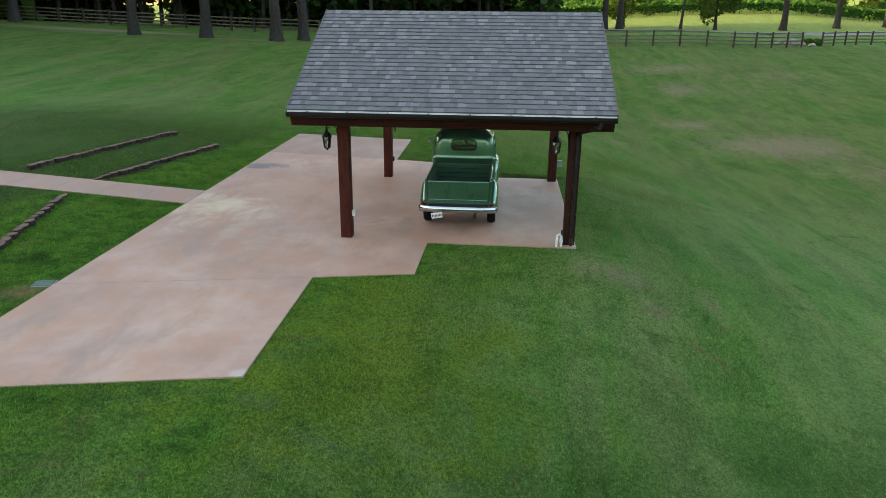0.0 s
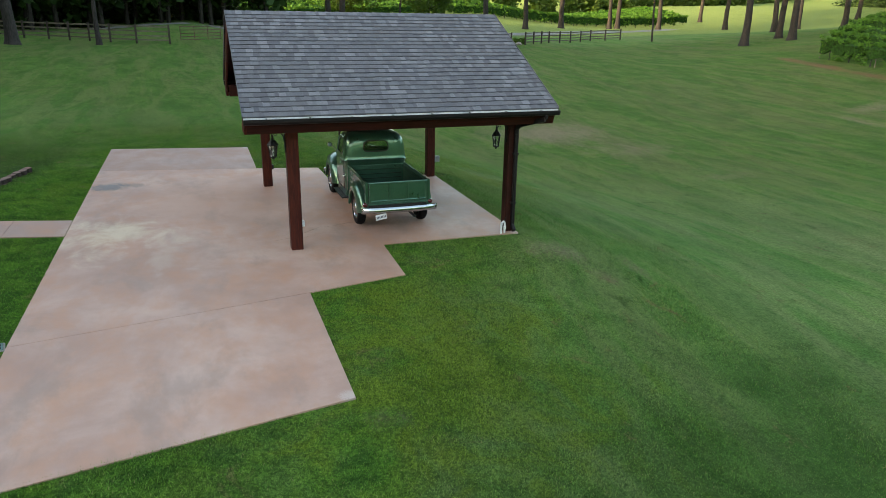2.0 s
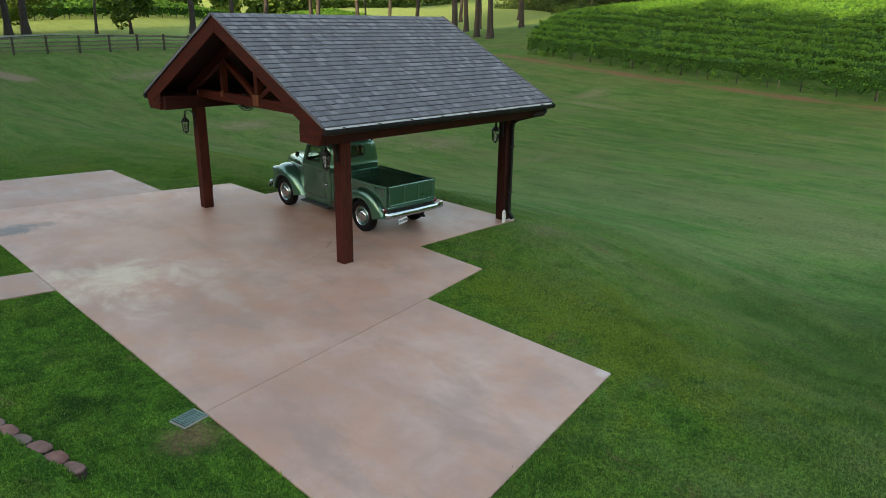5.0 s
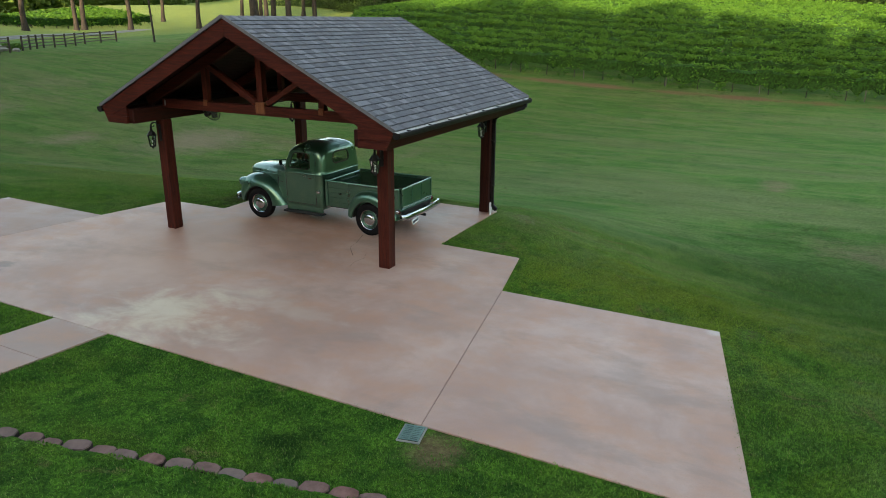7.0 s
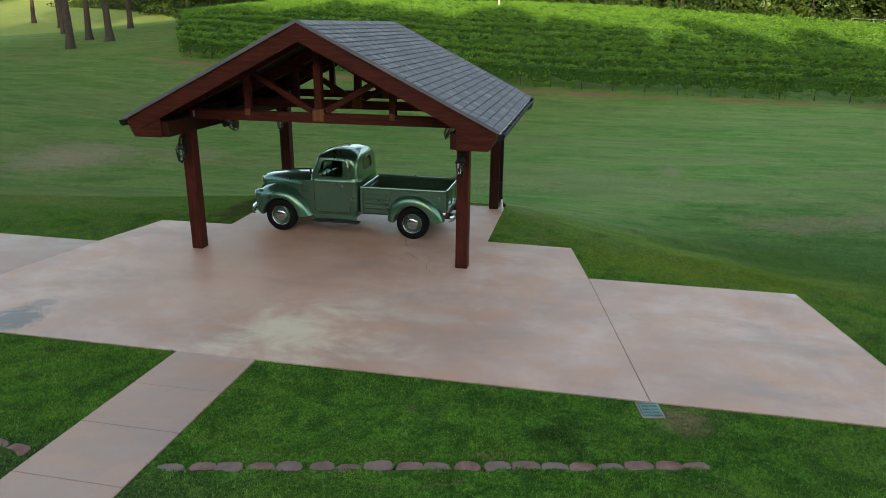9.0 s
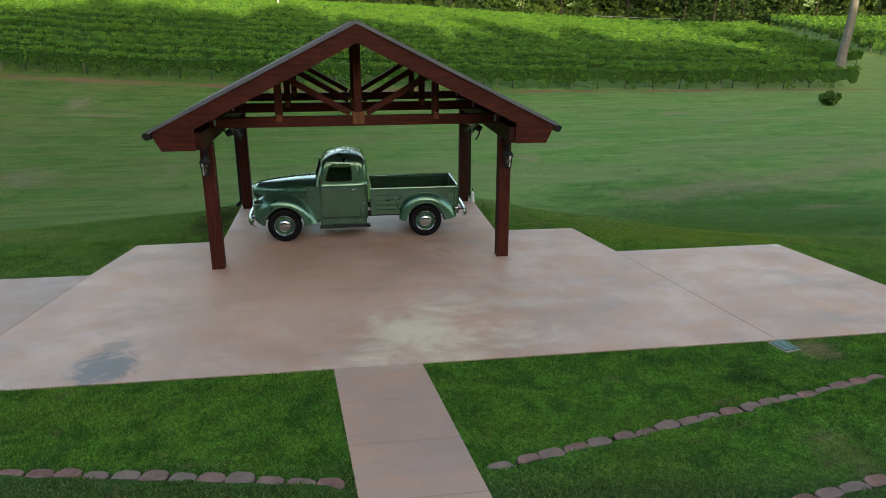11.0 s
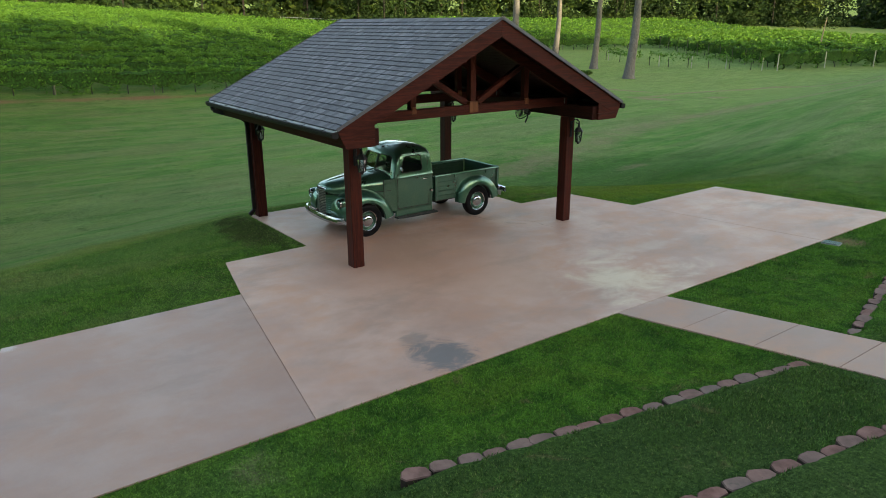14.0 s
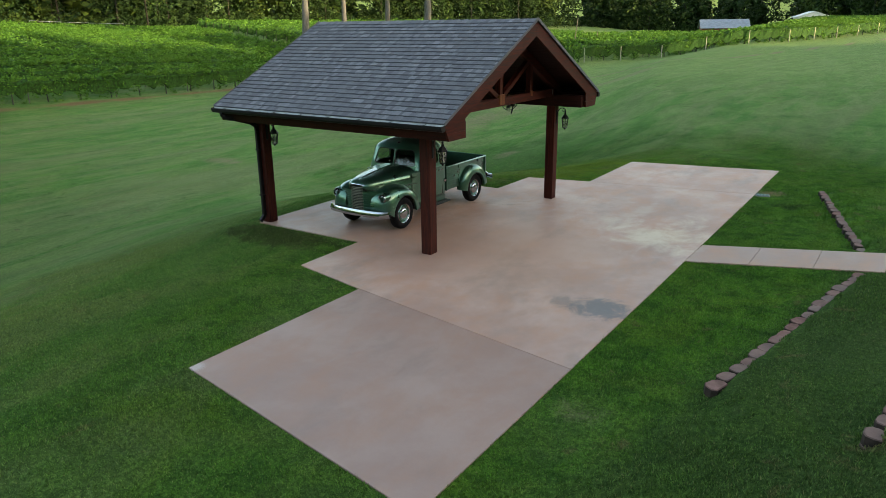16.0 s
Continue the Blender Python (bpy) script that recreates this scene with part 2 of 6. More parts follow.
def mat_concrete(name, warm):
    m = Mat(name)
    p = m.world()
    big = m.noise(p, 0.42, 6, 0.66, 0.25)
    mid = m.noise(m.world((1.5, 0.9, 1)), 1.0, 7, 0.68, 0.2)
    fine = m.noise(p, 60, 3, 0.6)
    c = m.mix(m.ramp(big, 0.33, 0.68), (0.365, 0.214, 0.163) if warm else (0.300, 0.178, 0.138), (0.500, 0.332, 0.264) if warm else (0.36, 0.222, 0.175))
    c = m.mix(m.ramp(mid, 0.4, 0.72, 0.0, 0.7), c, (0.470, 0.242, 0.150))
    c = m.mix(m.ramp(m.noise(m.world((1.2, 0.6, 1)), 0.8, 7, 0.68, 0.2), 0.50, 0.68, 0.0, 0.55), c, (0.275, 0.190, 0.155))
    # the northern slab is greyer; whitish lime at the slab corners
    s = m.node("ShaderNodeSeparateXYZ")
    m.put(s.inputs[0], p)
    edge = m.math("ADD", s.outputs[1], m.math("MULTIPLY", s.outputs[0], 0.176))
    c = m.mix(m.ramp(edge, 12.18, 12.22, 0.0, 0.45), c, (0.190, 0.120, 0.102))
    for cx, cy in ((5.0, -1.55), (5.02, 14.55), (9.58, 3.80)):
        c = m.mix(m.ramp(m.math("ADD", m.spot(p, cx, cy, 0.16, 0.16), m.math("MULTIPLY", m.math("SUBTRACT", fine, 0.5), 1.5)), 0.3, 1.0, 0.35, 0.0), c, (0.62, 0.60, 0.56))
    # bleached patch where water runs off, and a grey spill
    worn = m.noise(m.world((1.5, 0.9, 1)), 1.0, 7, 0.68, 0.35)
    d = m.math("ADD", m.spot(p, 4.1, 8.0, 1.7, 1.9), m.math("MULTIPLY", m.math("SUBTRACT", mid, 0.5), 4.0))
    c = m.mix(m.ramp(d, 0.0, 1.4, 0.55, 0.0), c, (0.400, 0.190, 0.110))
    d = m.math("ADD", m.spot(p, 1.85, 5.75, 0.95, 1.15), m.math("MULTIPLY", m.math("SUBTRACT", worn, 0.5), 4.0))
    c = m.mix(m.ramp(d, -0.1, 1.3, 0.8, 0.0), c, (0.64, 0.52, 0.37))
    d = m.math("ADD", m.spot(p, 2.9, 4.4, 0.5, 1.3), m.math("MULTIPLY", m.math("SUBTRACT", worn, 0.5), 5.0))
    c = m.mix(m.ramp(d, -0.2, 1.2, 0.32, 0.0), c, (0.56, 0.45, 0.35))
    d = m.math("ADD", m.spot(p, 1.42, 9.98, 0.46, 0.40), m.math("MULTIPLY", m.math("SUBTRACT", m.noise(p, 2.4, 6, 0.7, 1.5), 0.5), 2.2))
    c = m.mix(m.ramp(d, 0.55, 1.25, 0.85, 0.0), c, (0.105, 0.110, 0.114))
    d = m.math("ADD", m.spot(p, 1.98, 10.06, 0.24, 0.22), m.math("MULTIPLY", m.math("SUBTRACT", m.noise(p, 3.1, 6, 0.7, 1.5), 0.5), 2.6))
    c = m.mix(m.ramp(d, 0.5, 1.3, 0.5, 0.0), c, (0.110, 0.108, 0.106))
    c = m.mix(m.ramp(fine, 0.3, 0.8, 0.0, 0.25), c, (0.24, 0.18, 0.15))
    m.bump(m.math("ADD", m.math("MULTIPLY", mid, 0.4), fine), 0.15, 0.004)
    return m.done(c, m.ramp(mid, 0.3, 0.7, 0.46, 0.60), 0, 0.36)


def mat_wood(name, dark, light, axis=2, rough=0.55):
    m = Mat(name)
    s = [9.0, 9.0, 9.0]
    s[axis] = 0.7
    v = m.place("Object", tuple(s))
    g = m.noise(v, 2.2, 6, 0.65, 1.2)
    fine = m.noise(v, 14, 3, 0.6)
    c = m.mix(m.ramp(g, 0.3, 0.72), dark, light)
    c = m.mix(m.ramp(fine, 0.45, 0.8, 0.0, 0.4), c, tuple(x * 0.45 for x in dark))
    c = m.mix(m.ramp(m.noise(m.place(), 1.3, 4), 0.55, 0.75, 0, 0.3), c, tuple(x * 1.5 for x in light))
    m.bump(g, 0.25, 0.003)
    return m.done(c, m.ramp(g, 0.2, 0.8, rough - 0.05, rough + 0.15), 0, 0.16)


def mat_shingle(name, lo, hi):
    m = Mat(name)
    r = m.random()
    i = m.random(island=True)
    p = m.world()
    v = m.math("FRACT", m.math("ADD", r, m.math("MULTIPLY", i, 7.3)))
    c = m.mix(m.ramp(v, 0.35, 0.95), lo, hi)
    c = m.mix(m.ramp(v, 0.0, 0.35, 0.25, 0.0), c, tuple(k * 0.75 for k in lo))
    c = m.mix(m.ramp(m.noise(p, 1.2, 4, 0.6), 0.35, 0.7, 0.0, 0.45), c, (0.115, 0.116, 0.125))
    grit = m.noise(p, 260, 2, 0.6)
    c = m.mix(m.ramp(grit, 0.35, 0.7, 0.0, 0.6), c, (0.05, 0.05, 0.055))
    m.bump(grit, 0.35, 0.003)
    return m.done(c, 0.88, 0, 0.3)


def mat_paint():
    m = Mat("metallic_green_paint")
    p = m.place()
    flake = m.noise(p, 45, 2, 0.5)
    dirt = m.noise(p, 3.0, 5, 0.65)
    c = m.mix(m.ramp(flake, 0.3, 0.7), (0.060, 0.166, 0.112), (0.073, 0.190, 0.128))
    c = m.mix(m.ramp(dirt, 0.45, 0.8, 0, 0.2), c, (0.17, 0.27, 0.15))
    return m.done(c, m.ramp(dirt, 0.3, 0.7, 0.27, 0.33), 0.78, 0.5, 1.0, 0.04)


def mat_bark(name, a, b):
    m = Mat(name)
    v = m.place("Object", (6, 6, 1.0))
    n = m.noise(v, 3.0, 6, 0.7, 0.8)
    c = m.mix(m.ramp(n, 0.3, 0.7), a, b)
    c = m.mix(m.ramp(m.noise(m.place(), 0.9, 4), 0.5, 0.75, 0, 0.5), c, tuple(x * 1.35 for x in b))
    m.bump(n, 0.8, 0.03)
    return m.done(c, 0.9, 0, 0.2)


def mat_glass(name, color=(0.85, 0.9, 0.9), rough=0.02):
    m = Mat(name)
    return m.done(color, rough, 0, 0.5, trans=1.0, ior=1.45)


def mat_stone():
    """Cast stone with mossy spots on top; shade is put into its side faces' colour."""
    m = Mat("pink_brown_edging_stone")
    p = m.world()
    n = m.noise(p, 5.0, 5, 0.65)
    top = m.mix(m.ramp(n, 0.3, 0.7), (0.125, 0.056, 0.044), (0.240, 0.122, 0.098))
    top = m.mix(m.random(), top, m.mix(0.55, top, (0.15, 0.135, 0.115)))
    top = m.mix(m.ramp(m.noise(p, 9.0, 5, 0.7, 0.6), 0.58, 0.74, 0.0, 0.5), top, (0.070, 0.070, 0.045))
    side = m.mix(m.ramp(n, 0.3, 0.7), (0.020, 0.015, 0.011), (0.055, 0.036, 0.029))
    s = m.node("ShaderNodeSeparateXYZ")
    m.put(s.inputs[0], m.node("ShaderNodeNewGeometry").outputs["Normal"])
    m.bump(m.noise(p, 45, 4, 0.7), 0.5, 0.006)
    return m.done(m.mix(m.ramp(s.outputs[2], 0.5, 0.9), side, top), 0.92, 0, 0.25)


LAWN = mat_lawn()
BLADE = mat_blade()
CONCRETE = mat_concrete("stained_concrete", True)
WALK_CONCRETE = mat_concrete("walk_concrete", False)
WOOD = [mat_wood("red_stained_wood_" + "xyz"[k], (0.030, 0.0060, 0.0042), (0.082, 0.0162, 0.0092), k) for k in range(3)]
# darker copy of the red wood; the eaves' shade is put into its colour
SHADE_WOOD = mat_wood("shaded_red_eave_boards", (0.020, 0.0048, 0.0036), (0.046, 0.0102, 0.0064), 0)
# darker tone, for the south-east post only
DARK_WOOD = mat_wood("dark_post_wood", (0.020, 0.0058, 0.0042), (0.046, 0.012, 0.0078), 2)
PALE_WOOD = mat_wood("pale_end_grain", (0.115, 0.042, 0.020), (0.19, 0.080, 0.036), 2)
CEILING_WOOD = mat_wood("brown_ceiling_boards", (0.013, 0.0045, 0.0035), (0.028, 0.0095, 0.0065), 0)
SHINGLE = mat_shingle("asphalt_shingle", (0.148, 0.149, 0.162), (0.228, 0.229, 0.245))
# near-black tone for strips that stand for the shadow under each course
SHADOW_BAND = mat_shingle("shingle_shadow_band", (0.030, 0.030, 0.033), (0.085, 0.085, 0.092))
DARK_SHINGLE = mat_shingle("dark_asphalt_shingle", (0.112, 0.113, 0.124), (0.160, 0.161, 0.174))
GUTTER = plain("dark_bronze_metal", (0.011, 0.009, 0.010), 0.5, 0, spec=0.25)
DRIP = plain("weathered_drip_edge", (0.62, 0.63, 0.65), 0.5, 0.1)
IRON = plain("black_iron", (0.012, 0.012, 0.013), 0.5, 0.5)
GLASS = mat_glass("clear_glass")
LAMP_GLASS = mat_glass("lantern_glass", (0.9, 0.92, 0.9), 0.25)
CAR_GLASS = mat_glass("car_glass", (0.62, 0.70, 0.66), 0.01)
PAINT = mat_paint()
DARK_PAINT = plain("dark_green_bed_paint", (0.022, 0.060, 0.036), 0.4, 0.3, coat=0.3)
CHROME = plain("chrome", (0.46, 0.49, 0.51), 0.16, 1.0, 0.08)
RUBBER = plain("tyre_rubber", (0.006, 0.006, 0.007), 0.7, spec=0.12)
BLACK = plain("black_steel", (0.012, 0.013, 0.013), 0.5)
BED_WOOD = mat_wood("dark_bed_boards", (0.02, 0.022, 0.018), (0.045, 0.05, 0.04), 1)
SEAT = plain("dark_seat_cloth", (0.03, 0.027, 0.025), 0.85)
RED_LENS = plain("red_lens", (0.085, 0.008, 0.008), 0.2)
WHITE = plain("white_plastic", (0.72, 0.73, 0.72), 0.45)
GREY_BOX = plain("grey_enamel", (0.19, 0.215, 0.225), 0.4)
INK = plain("dark_print", (0.03, 0.03, 0.05), 0.6)
STONE = mat_stone()
GRATE = plain("pale_green_drain_plastic", (0.075, 0.145, 0.125), 0.55, 0, 0.2)
JOINT = plain("joint_filler", (0.22, 0.13, 0.10), 0.9)
CRACK = plain("dark_crack", (0.16, 0.105, 0.085), 0.9)
DRAIN_CONCRETE = plain("pale_concrete", (0.22, 0.21, 0.18), 0.85)
BARK = mat_bark("grey_brown_bark", (0.015, 0.013, 0.012), (0.050, 0.043, 0.039))
PALE_BARK = mat_bark("pale_grey_bark", (0.058, 0.057, 0.053), (0.155, 0.151, 0.144))
LEAF = mat_leaf("tree_leaf", (0.016, 0.040, 0.008), (0.046, 0.092, 0.016), (0.060, 0.085, 0.02))
WOOD_EDGE = mat_edge()
# darkened leaf for the north wood; its deep shade is put into the colour
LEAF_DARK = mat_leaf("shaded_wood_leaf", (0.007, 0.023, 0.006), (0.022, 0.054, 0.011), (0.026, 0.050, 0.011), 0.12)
# green darkened to stand for the shade inside the vine rows
VINE_CORE = plain("shaded_inner_vine", (0.018, 0.054, 0.010), 0.8, 0, 0.6, 7, 0.1)
# bark for trunks in the woods, darkened to stand for shade
SHADE_BARK = mat_bark("shaded_wood_bark", (0.012, 0.011, 0.010), (0.040, 0.035, 0.030))
PALE_POST = plain("pale_trellis_post", (0.36, 0.34, 0.29), 0.8, 0, 0.2)
GRILLE = plain("dull_grille_chrome", (0.20, 0.20, 0.165), 0.38, 1.0, 0.15)
LEAF_LIGHT = mat_leaf("light_tree_leaf", (0.028, 0.064, 0.012), (0.075, 0.130, 0.025), (0.09, 0.12, 0.03))
VINE = mat_leaf("vine_leaf", (0.036, 0.106, 0.014), (0.094, 0.222, 0.030), (0.100, 0.206, 0.026), 0.2)
SHRUB_LEAF = mat_leaf("shrub_leaf", (0.022, 0.070, 0.014), (0.075, 0.15, 0.030))
FENCE_WOOD = mat_wood("weathered_dark_fence_wood", (0.030, 0.024, 0.020), (0.075, 0.060, 0.050), 0, 0.8)
RAIL_WOOD = mat_wood("grey_rail_wood", (0.085, 0.076, 0.054), (0.165, 0.150, 0.108), 0, 0.85)
POST_WOOD = mat_wood("grey_post_wood", (0.09, 0.08, 0.065), (0.19, 0.17, 0.14), 2, 0.85)
RUST = plain("rusty_steel_gate", (0.09, 0.036, 0.026), 0.7, 0.2, 0.3)
GRAVEL = plain("pale_gravel_road", (0.19, 0.18, 0.165), 0.95, 0, 0.25, 1.5)
TIN = plain("galvanised_roof_sheet", (0.20, 0.235, 0.27), 0.55, 0.2, 0.2, 1.5)
BARN_RED = plain("dull_red_boards", (0.20, 0.05, 0.04), 0.8)
SHED_WHITE = plain("white_sheet_metal", (0.62, 0.63, 0.62), 0.5)
# near-black colour that stands for the shade inside openings
HOLLOW_DARK = plain("dark_opening", (0.01, 0.01, 0.01), 0.9)

# ---- building helpers ----
def part(name, bm, material, parent=None, label="", smooth=False):
    """Links a bmesh as one mesh object, under a thing or a part where one is given."""
    me = bpy.data.meshes.new(name)
    bm.to_mesh(me)
    bm.free()
    me.materials.append(material)
    if smooth:
        me.shade_smooth()
        me.set_sharp_from_angle(angle=radians(42))
    ob = new(name, me)
    if parent:
        ob.parent = parent
    if label:
        ob["label"] = label
    return ob


def mesh_of(name, bm, material, smooth=False):
    me = bpy.data.meshes.new(name)
    bm.to_mesh(me)
    bm.free()
    me.materials.append(material)
    if smooth:
        me.shade_smooth()
    return me


def raw(name, verts, faces, material, parent=None, label=""):
    """Links arrays as one mesh object, for large joined stuff."""
    me = bpy.data.meshes.new(name)
    verts = np.asarray(verts, dtype=np.float32)
    faces = np.asarray(faces, dtype=np.int32)
    k = faces.shape[1]
    me.vertices.add(len(verts))
    me.vertices.foreach_set("co", verts.ravel())
    me.loops.add(faces.size)
    me.loops.foreach_set("vertex_index", faces.ravel())
    me.polygons.add(len(faces))
    me.polygons.foreach_set("loop_start", np.arange(len(faces), dtype=np.int32) * k)
    me.update(calc_edges=True)
    me.materials.append(material)
    ob = new(name, me)
    if parent:
        ob.parent = parent
    if label:
        ob["label"] = label
    return ob


def thing(name, label, category, group="", kind="", at=None):
    ob = new(name)
    if at is not None:
        ob.matrix_world = at
    return tagged(ob, label, category, group, kind)


def box(bm, lo, hi, bevel=0.0):
    """Adds a box from corner lo to corner hi, with bevelled edges."""
    c = [(a + b) / 2 for a, b in zip(lo, hi)]
    s = [b - a for a, b in zip(lo, hi)]
    r = bmesh.ops.create_cube(bm, size=1, matrix=Matrix.Translation(c) @ Matrix.Diagonal((*s, 1)))
    if bevel:
        es = list({e for v in r["verts"] for e in v.link_edges})
        bmesh.ops.bevel(bm, geom=es, offset=bevel, segments=1, affect="EDGES")
    return bm


def boxed(lo, hi, bevel=0.0):
    return box(bmesh.new(), lo, hi, bevel)


def beam(p, q, w, h, bevel=0.006, bm=None, up=(0, 0, 1)):
    """A timber of width w and height h from p to q."""
    bm = bm or bmesh.new()
    p, q = Vector(p), Vector(q)
    d = q - p
    z = Vector(up)
    if abs(d.normalized().dot(z)) > 0.99:
        z = Vector((1, 0, 0))
    x = d.cross(z).normalized()
    y = x.cross(d).normalized()
    m = Matrix((x, d.normalized(), y)).transposed().to_4x4()
    m.translation = (p + q) / 2
    r = bmesh.ops.create_cube(bm, size=1, matrix=m @ Matrix.Diagonal((w, d.length, h, 1)))
    if bevel:
        es = list({e for v in r["verts"] for e in v.link_edges})
        bmesh.ops.bevel(bm, geom=es, offset=bevel, segments=1, affect="EDGES")
    return bm


def tube(points, radius, sides=8, bm=None, caps=True):
    """A round bar through the points; radius is one number or one for each point."""
    bm = bm or bmesh.new()
    pts = [Vector(p) for p in points]
    rad = radius if isinstance(radius, (list, tuple)) else [radius] * len(pts)
    rings, ref = [], None
    for i, p in enumerate(pts):
        d = (pts[min(i + 1, len(pts) - 1)] - pts[max(i - 1, 0)]).normalized()
        if ref is None:
            ref = d.orthogonal().normalized()
        x = (ref - d * ref.dot(d)).normalized()
        ref = x
        y = d.cross(x)
        rings.append([bm.verts.new(p + rad[i] * (math.cos(a) * x + math.sin(a) * y))
                      for a in (2 * math.pi * k / sides for k in range(sides))])
    for r0, r1 in zip(rings, rings[1:]):
        for k in range(sides):
            bm.faces.new((r0[k], r0[(k + 1) % sides], r1[(k + 1) % sides], r1[k]))
    if caps:
        bm.faces.new(rings[0][::-1])
        bm.faces.new(rings[-1])
    return bm


def lathe(profile, sides=24, axis="Z", bm=None, at=(0, 0, 0)):
    """Turns (radius, height) pairs about an axis."""
    bm = bm or bmesh.new()
    o = Vector(at)
    turn = {"Z": lambda x, y, z: (x, y, z), "X": lambda x, y, z: (z, x, y), "Y": lambda x, y, z: (y, z, x)}[axis]
    rings = []
    for r, h in profile:
        if r < 1e-5:
            rings.append([bm.verts.new(o + Vector(turn(0, 0, h)))])
        else:
            rings.append([bm.verts.new(o + Vector(turn(r * math.cos(a), r * math.sin(a), h)))
                          for a in (2 * math.pi * k / sides for k in range(sides))])
    for r0, r1 in zip(rings, rings[1:]):
        for k in range(sides):
            j = (k + 1) % sides
            if len(r0) == 1 and len(r1) == 1:
                continue
            if len(r0) == 1:
                bm.faces.new((r0[0], r1[j], r1[k]))
            elif len(r1) == 1:
                bm.faces.new((r0[k], r0[j], r1[0]))
            else:
                bm.faces.new((r0[k], r0[j], r1[j], r1[k]))
    return bm


def skin(rows, closed=False, bm=None):
    """A surface through rows of points of equal length."""
    bm = bm or bmesh.new()
    vs = [[bm.verts.new(p) for p in row] for row in rows]
    n = len(vs[0])
    for a, b in zip(vs, vs[1:]):
        for k in range(n if closed else n - 1):
            j = (k + 1) % n
            bm.faces.new((a[k], a[j], b[j], b[k]))
    bmesh.ops.recalc_face_normals(bm, faces=bm.faces)
    return bm


def slab(outline, top, thick, bevel=0.0):
    """A flat plate over an outline of (x, y), anticlockwise, with its rim bevelled."""
    bm = bmesh.new()
    lo = [bm.verts.new((x, y, top(x, y) - thick)) for x, y in outline]
    hi = [bm.verts.new((x, y, top(x, y))) for x, y in outline]
    n = len(outline)
    f = bm.faces.new(hi)
    bm.faces.new(lo[::-1])
    for k in range(n):
        bm.faces.new((lo[k], lo[(k + 1) % n], hi[(k + 1) % n], hi[k]))
    if bevel:
        bmesh.ops.bevel(bm, geom=list(f.edges), offset=bevel, segments=1, affect="EDGES")
    return bm


def solid(ob, thick):
    """Gives an open sheet its thickness, inwards, with crisp rims."""
    me = ob.data
    bm = bmesh.new()
    bm.from_mesh(me)
    bm.normal_update()
    sheet, rim = list(bm.faces), [e for e in bm.edges if e.is_boundary]
    inner = {v: bm.verts.new(v.co - v.normal * thick) for v in list(bm.verts)}
    for f in sheet:
        bm.faces.new([inner[v] for v in reversed(f.verts)]).smooth = f.smooth
    for e in rim:
        l = e.link_loops[0]
        a, b = l.vert, l.link_loop_next.vert
        bm.faces.new((b, a, inner[a], inner[b])).smooth = True
    bm.to_mesh(me)
    bm.free()
    me.set_sharp_from_angle(angle=radians(42))
    return ob


def smooth(t):
    t = min(max(t, 0.0), 1.0)
    return t * t * (3 - 2 * t)


def cards(centres, sizes, rng, lift=0.0, squash=0.55):
    """Leaf cards: a bent quad of random turn at each centre. Returns vertices and faces."""
    n = len(centres)
    u = rng.normal(size=(n, 3))
    u[:, 2] *= squash
    u /= np.linalg.norm(u, axis=1)[:, None]
    w = rng.normal(size=(n, 3))
    v = np.cross(u, w)
    v /= np.linalg.norm(v, axis=1)[:, None]
    nrm = np.cross(u, v)
    s = sizes[:, None]
    c = np.asarray(centres)
    p0 = c - u * s * 0.5 - v * s * 0.12
    p1 = c + v * s * 0.36 - u * s * 0.05 + nrm * s * 0.12
    p2 = c + u * s * 0.55
    p3 = c - v * s * 0.36 + u * s * 0.02 + nrm * s * 0.10
    verts = np.stack([p0, p1, p2, p3], axis=1).reshape(-1, 3)
    faces = np.arange(4 * n, dtype=np.int32).reshape(n, 4)[:, ::-1]
    return verts, faces

# ---- the lie of the land ----
# Height over the parking pad on a coarse net: the hollow east of the pad, the vineyard hill, the rises north and south.
NET_X = (-40, -8, 8, 24, 40, 52, 72, 95, 140)
NET_Y = (-160, -90, -48, -30, 0, 24, 42, 56, 74, 92, 130)
SWELL = [
    [3.3, 3.0, 1.9, 1.5, 1.7, 1.9, 2.7, 2.8, 2.2, 2.1, 2.5],
    [2.8, 2.1, 1.9, 0.8, 0.1, 0.6, 1.6, 1.6, 2.0, 2.8, 3.1],
    [2.6, 1.1, 0.5, 0.6, 0.1, -0.0, 0.8, 2.3, 3.2, 3.4, 6.0],
    [2.6, 1.1, 0.4, 0.7, 0.2, 0.2, 1.4, 3.0, 4.0, 3.9, 6.5],
    [2.6, 2.0, 0.6, 0.6, 0.2, 0.7, 1.7, 2.4, 3.3, 4.1, 7.4],
    [2.7, 2.2, 0.9, 1.0, 1.6, 2.3, 2.7, 2.5, 2.9, 4.0, 7.6],
    [3.5, 2.8, 2.5, 3.0, 4.6, 5.5, 6.0, 4.4, 3.9, 3.6, 4.8],
    [5.5, 5.0, 4.7, 5.2, 6.9, 7.5, 7.6, 6.6, 5.1, 4.3, 4.6],
    [7.0, 7.2, 7.6, 8.0, 8.7, 8.8, 8.4, 8.0, 7.4, 7.5, 9.2],
]
BANK_Y = (-60, -25, -10, -5.5, -2, 0, 2.8, 4, 8, 12, 14, 20, 32, 60)
BANK_X = (22, 12, 6.2, 5.2, 6.2, 7.4, 9.6, 10.2, 10.6, 9.6, 9.0, 8.2, 5.5, 4)


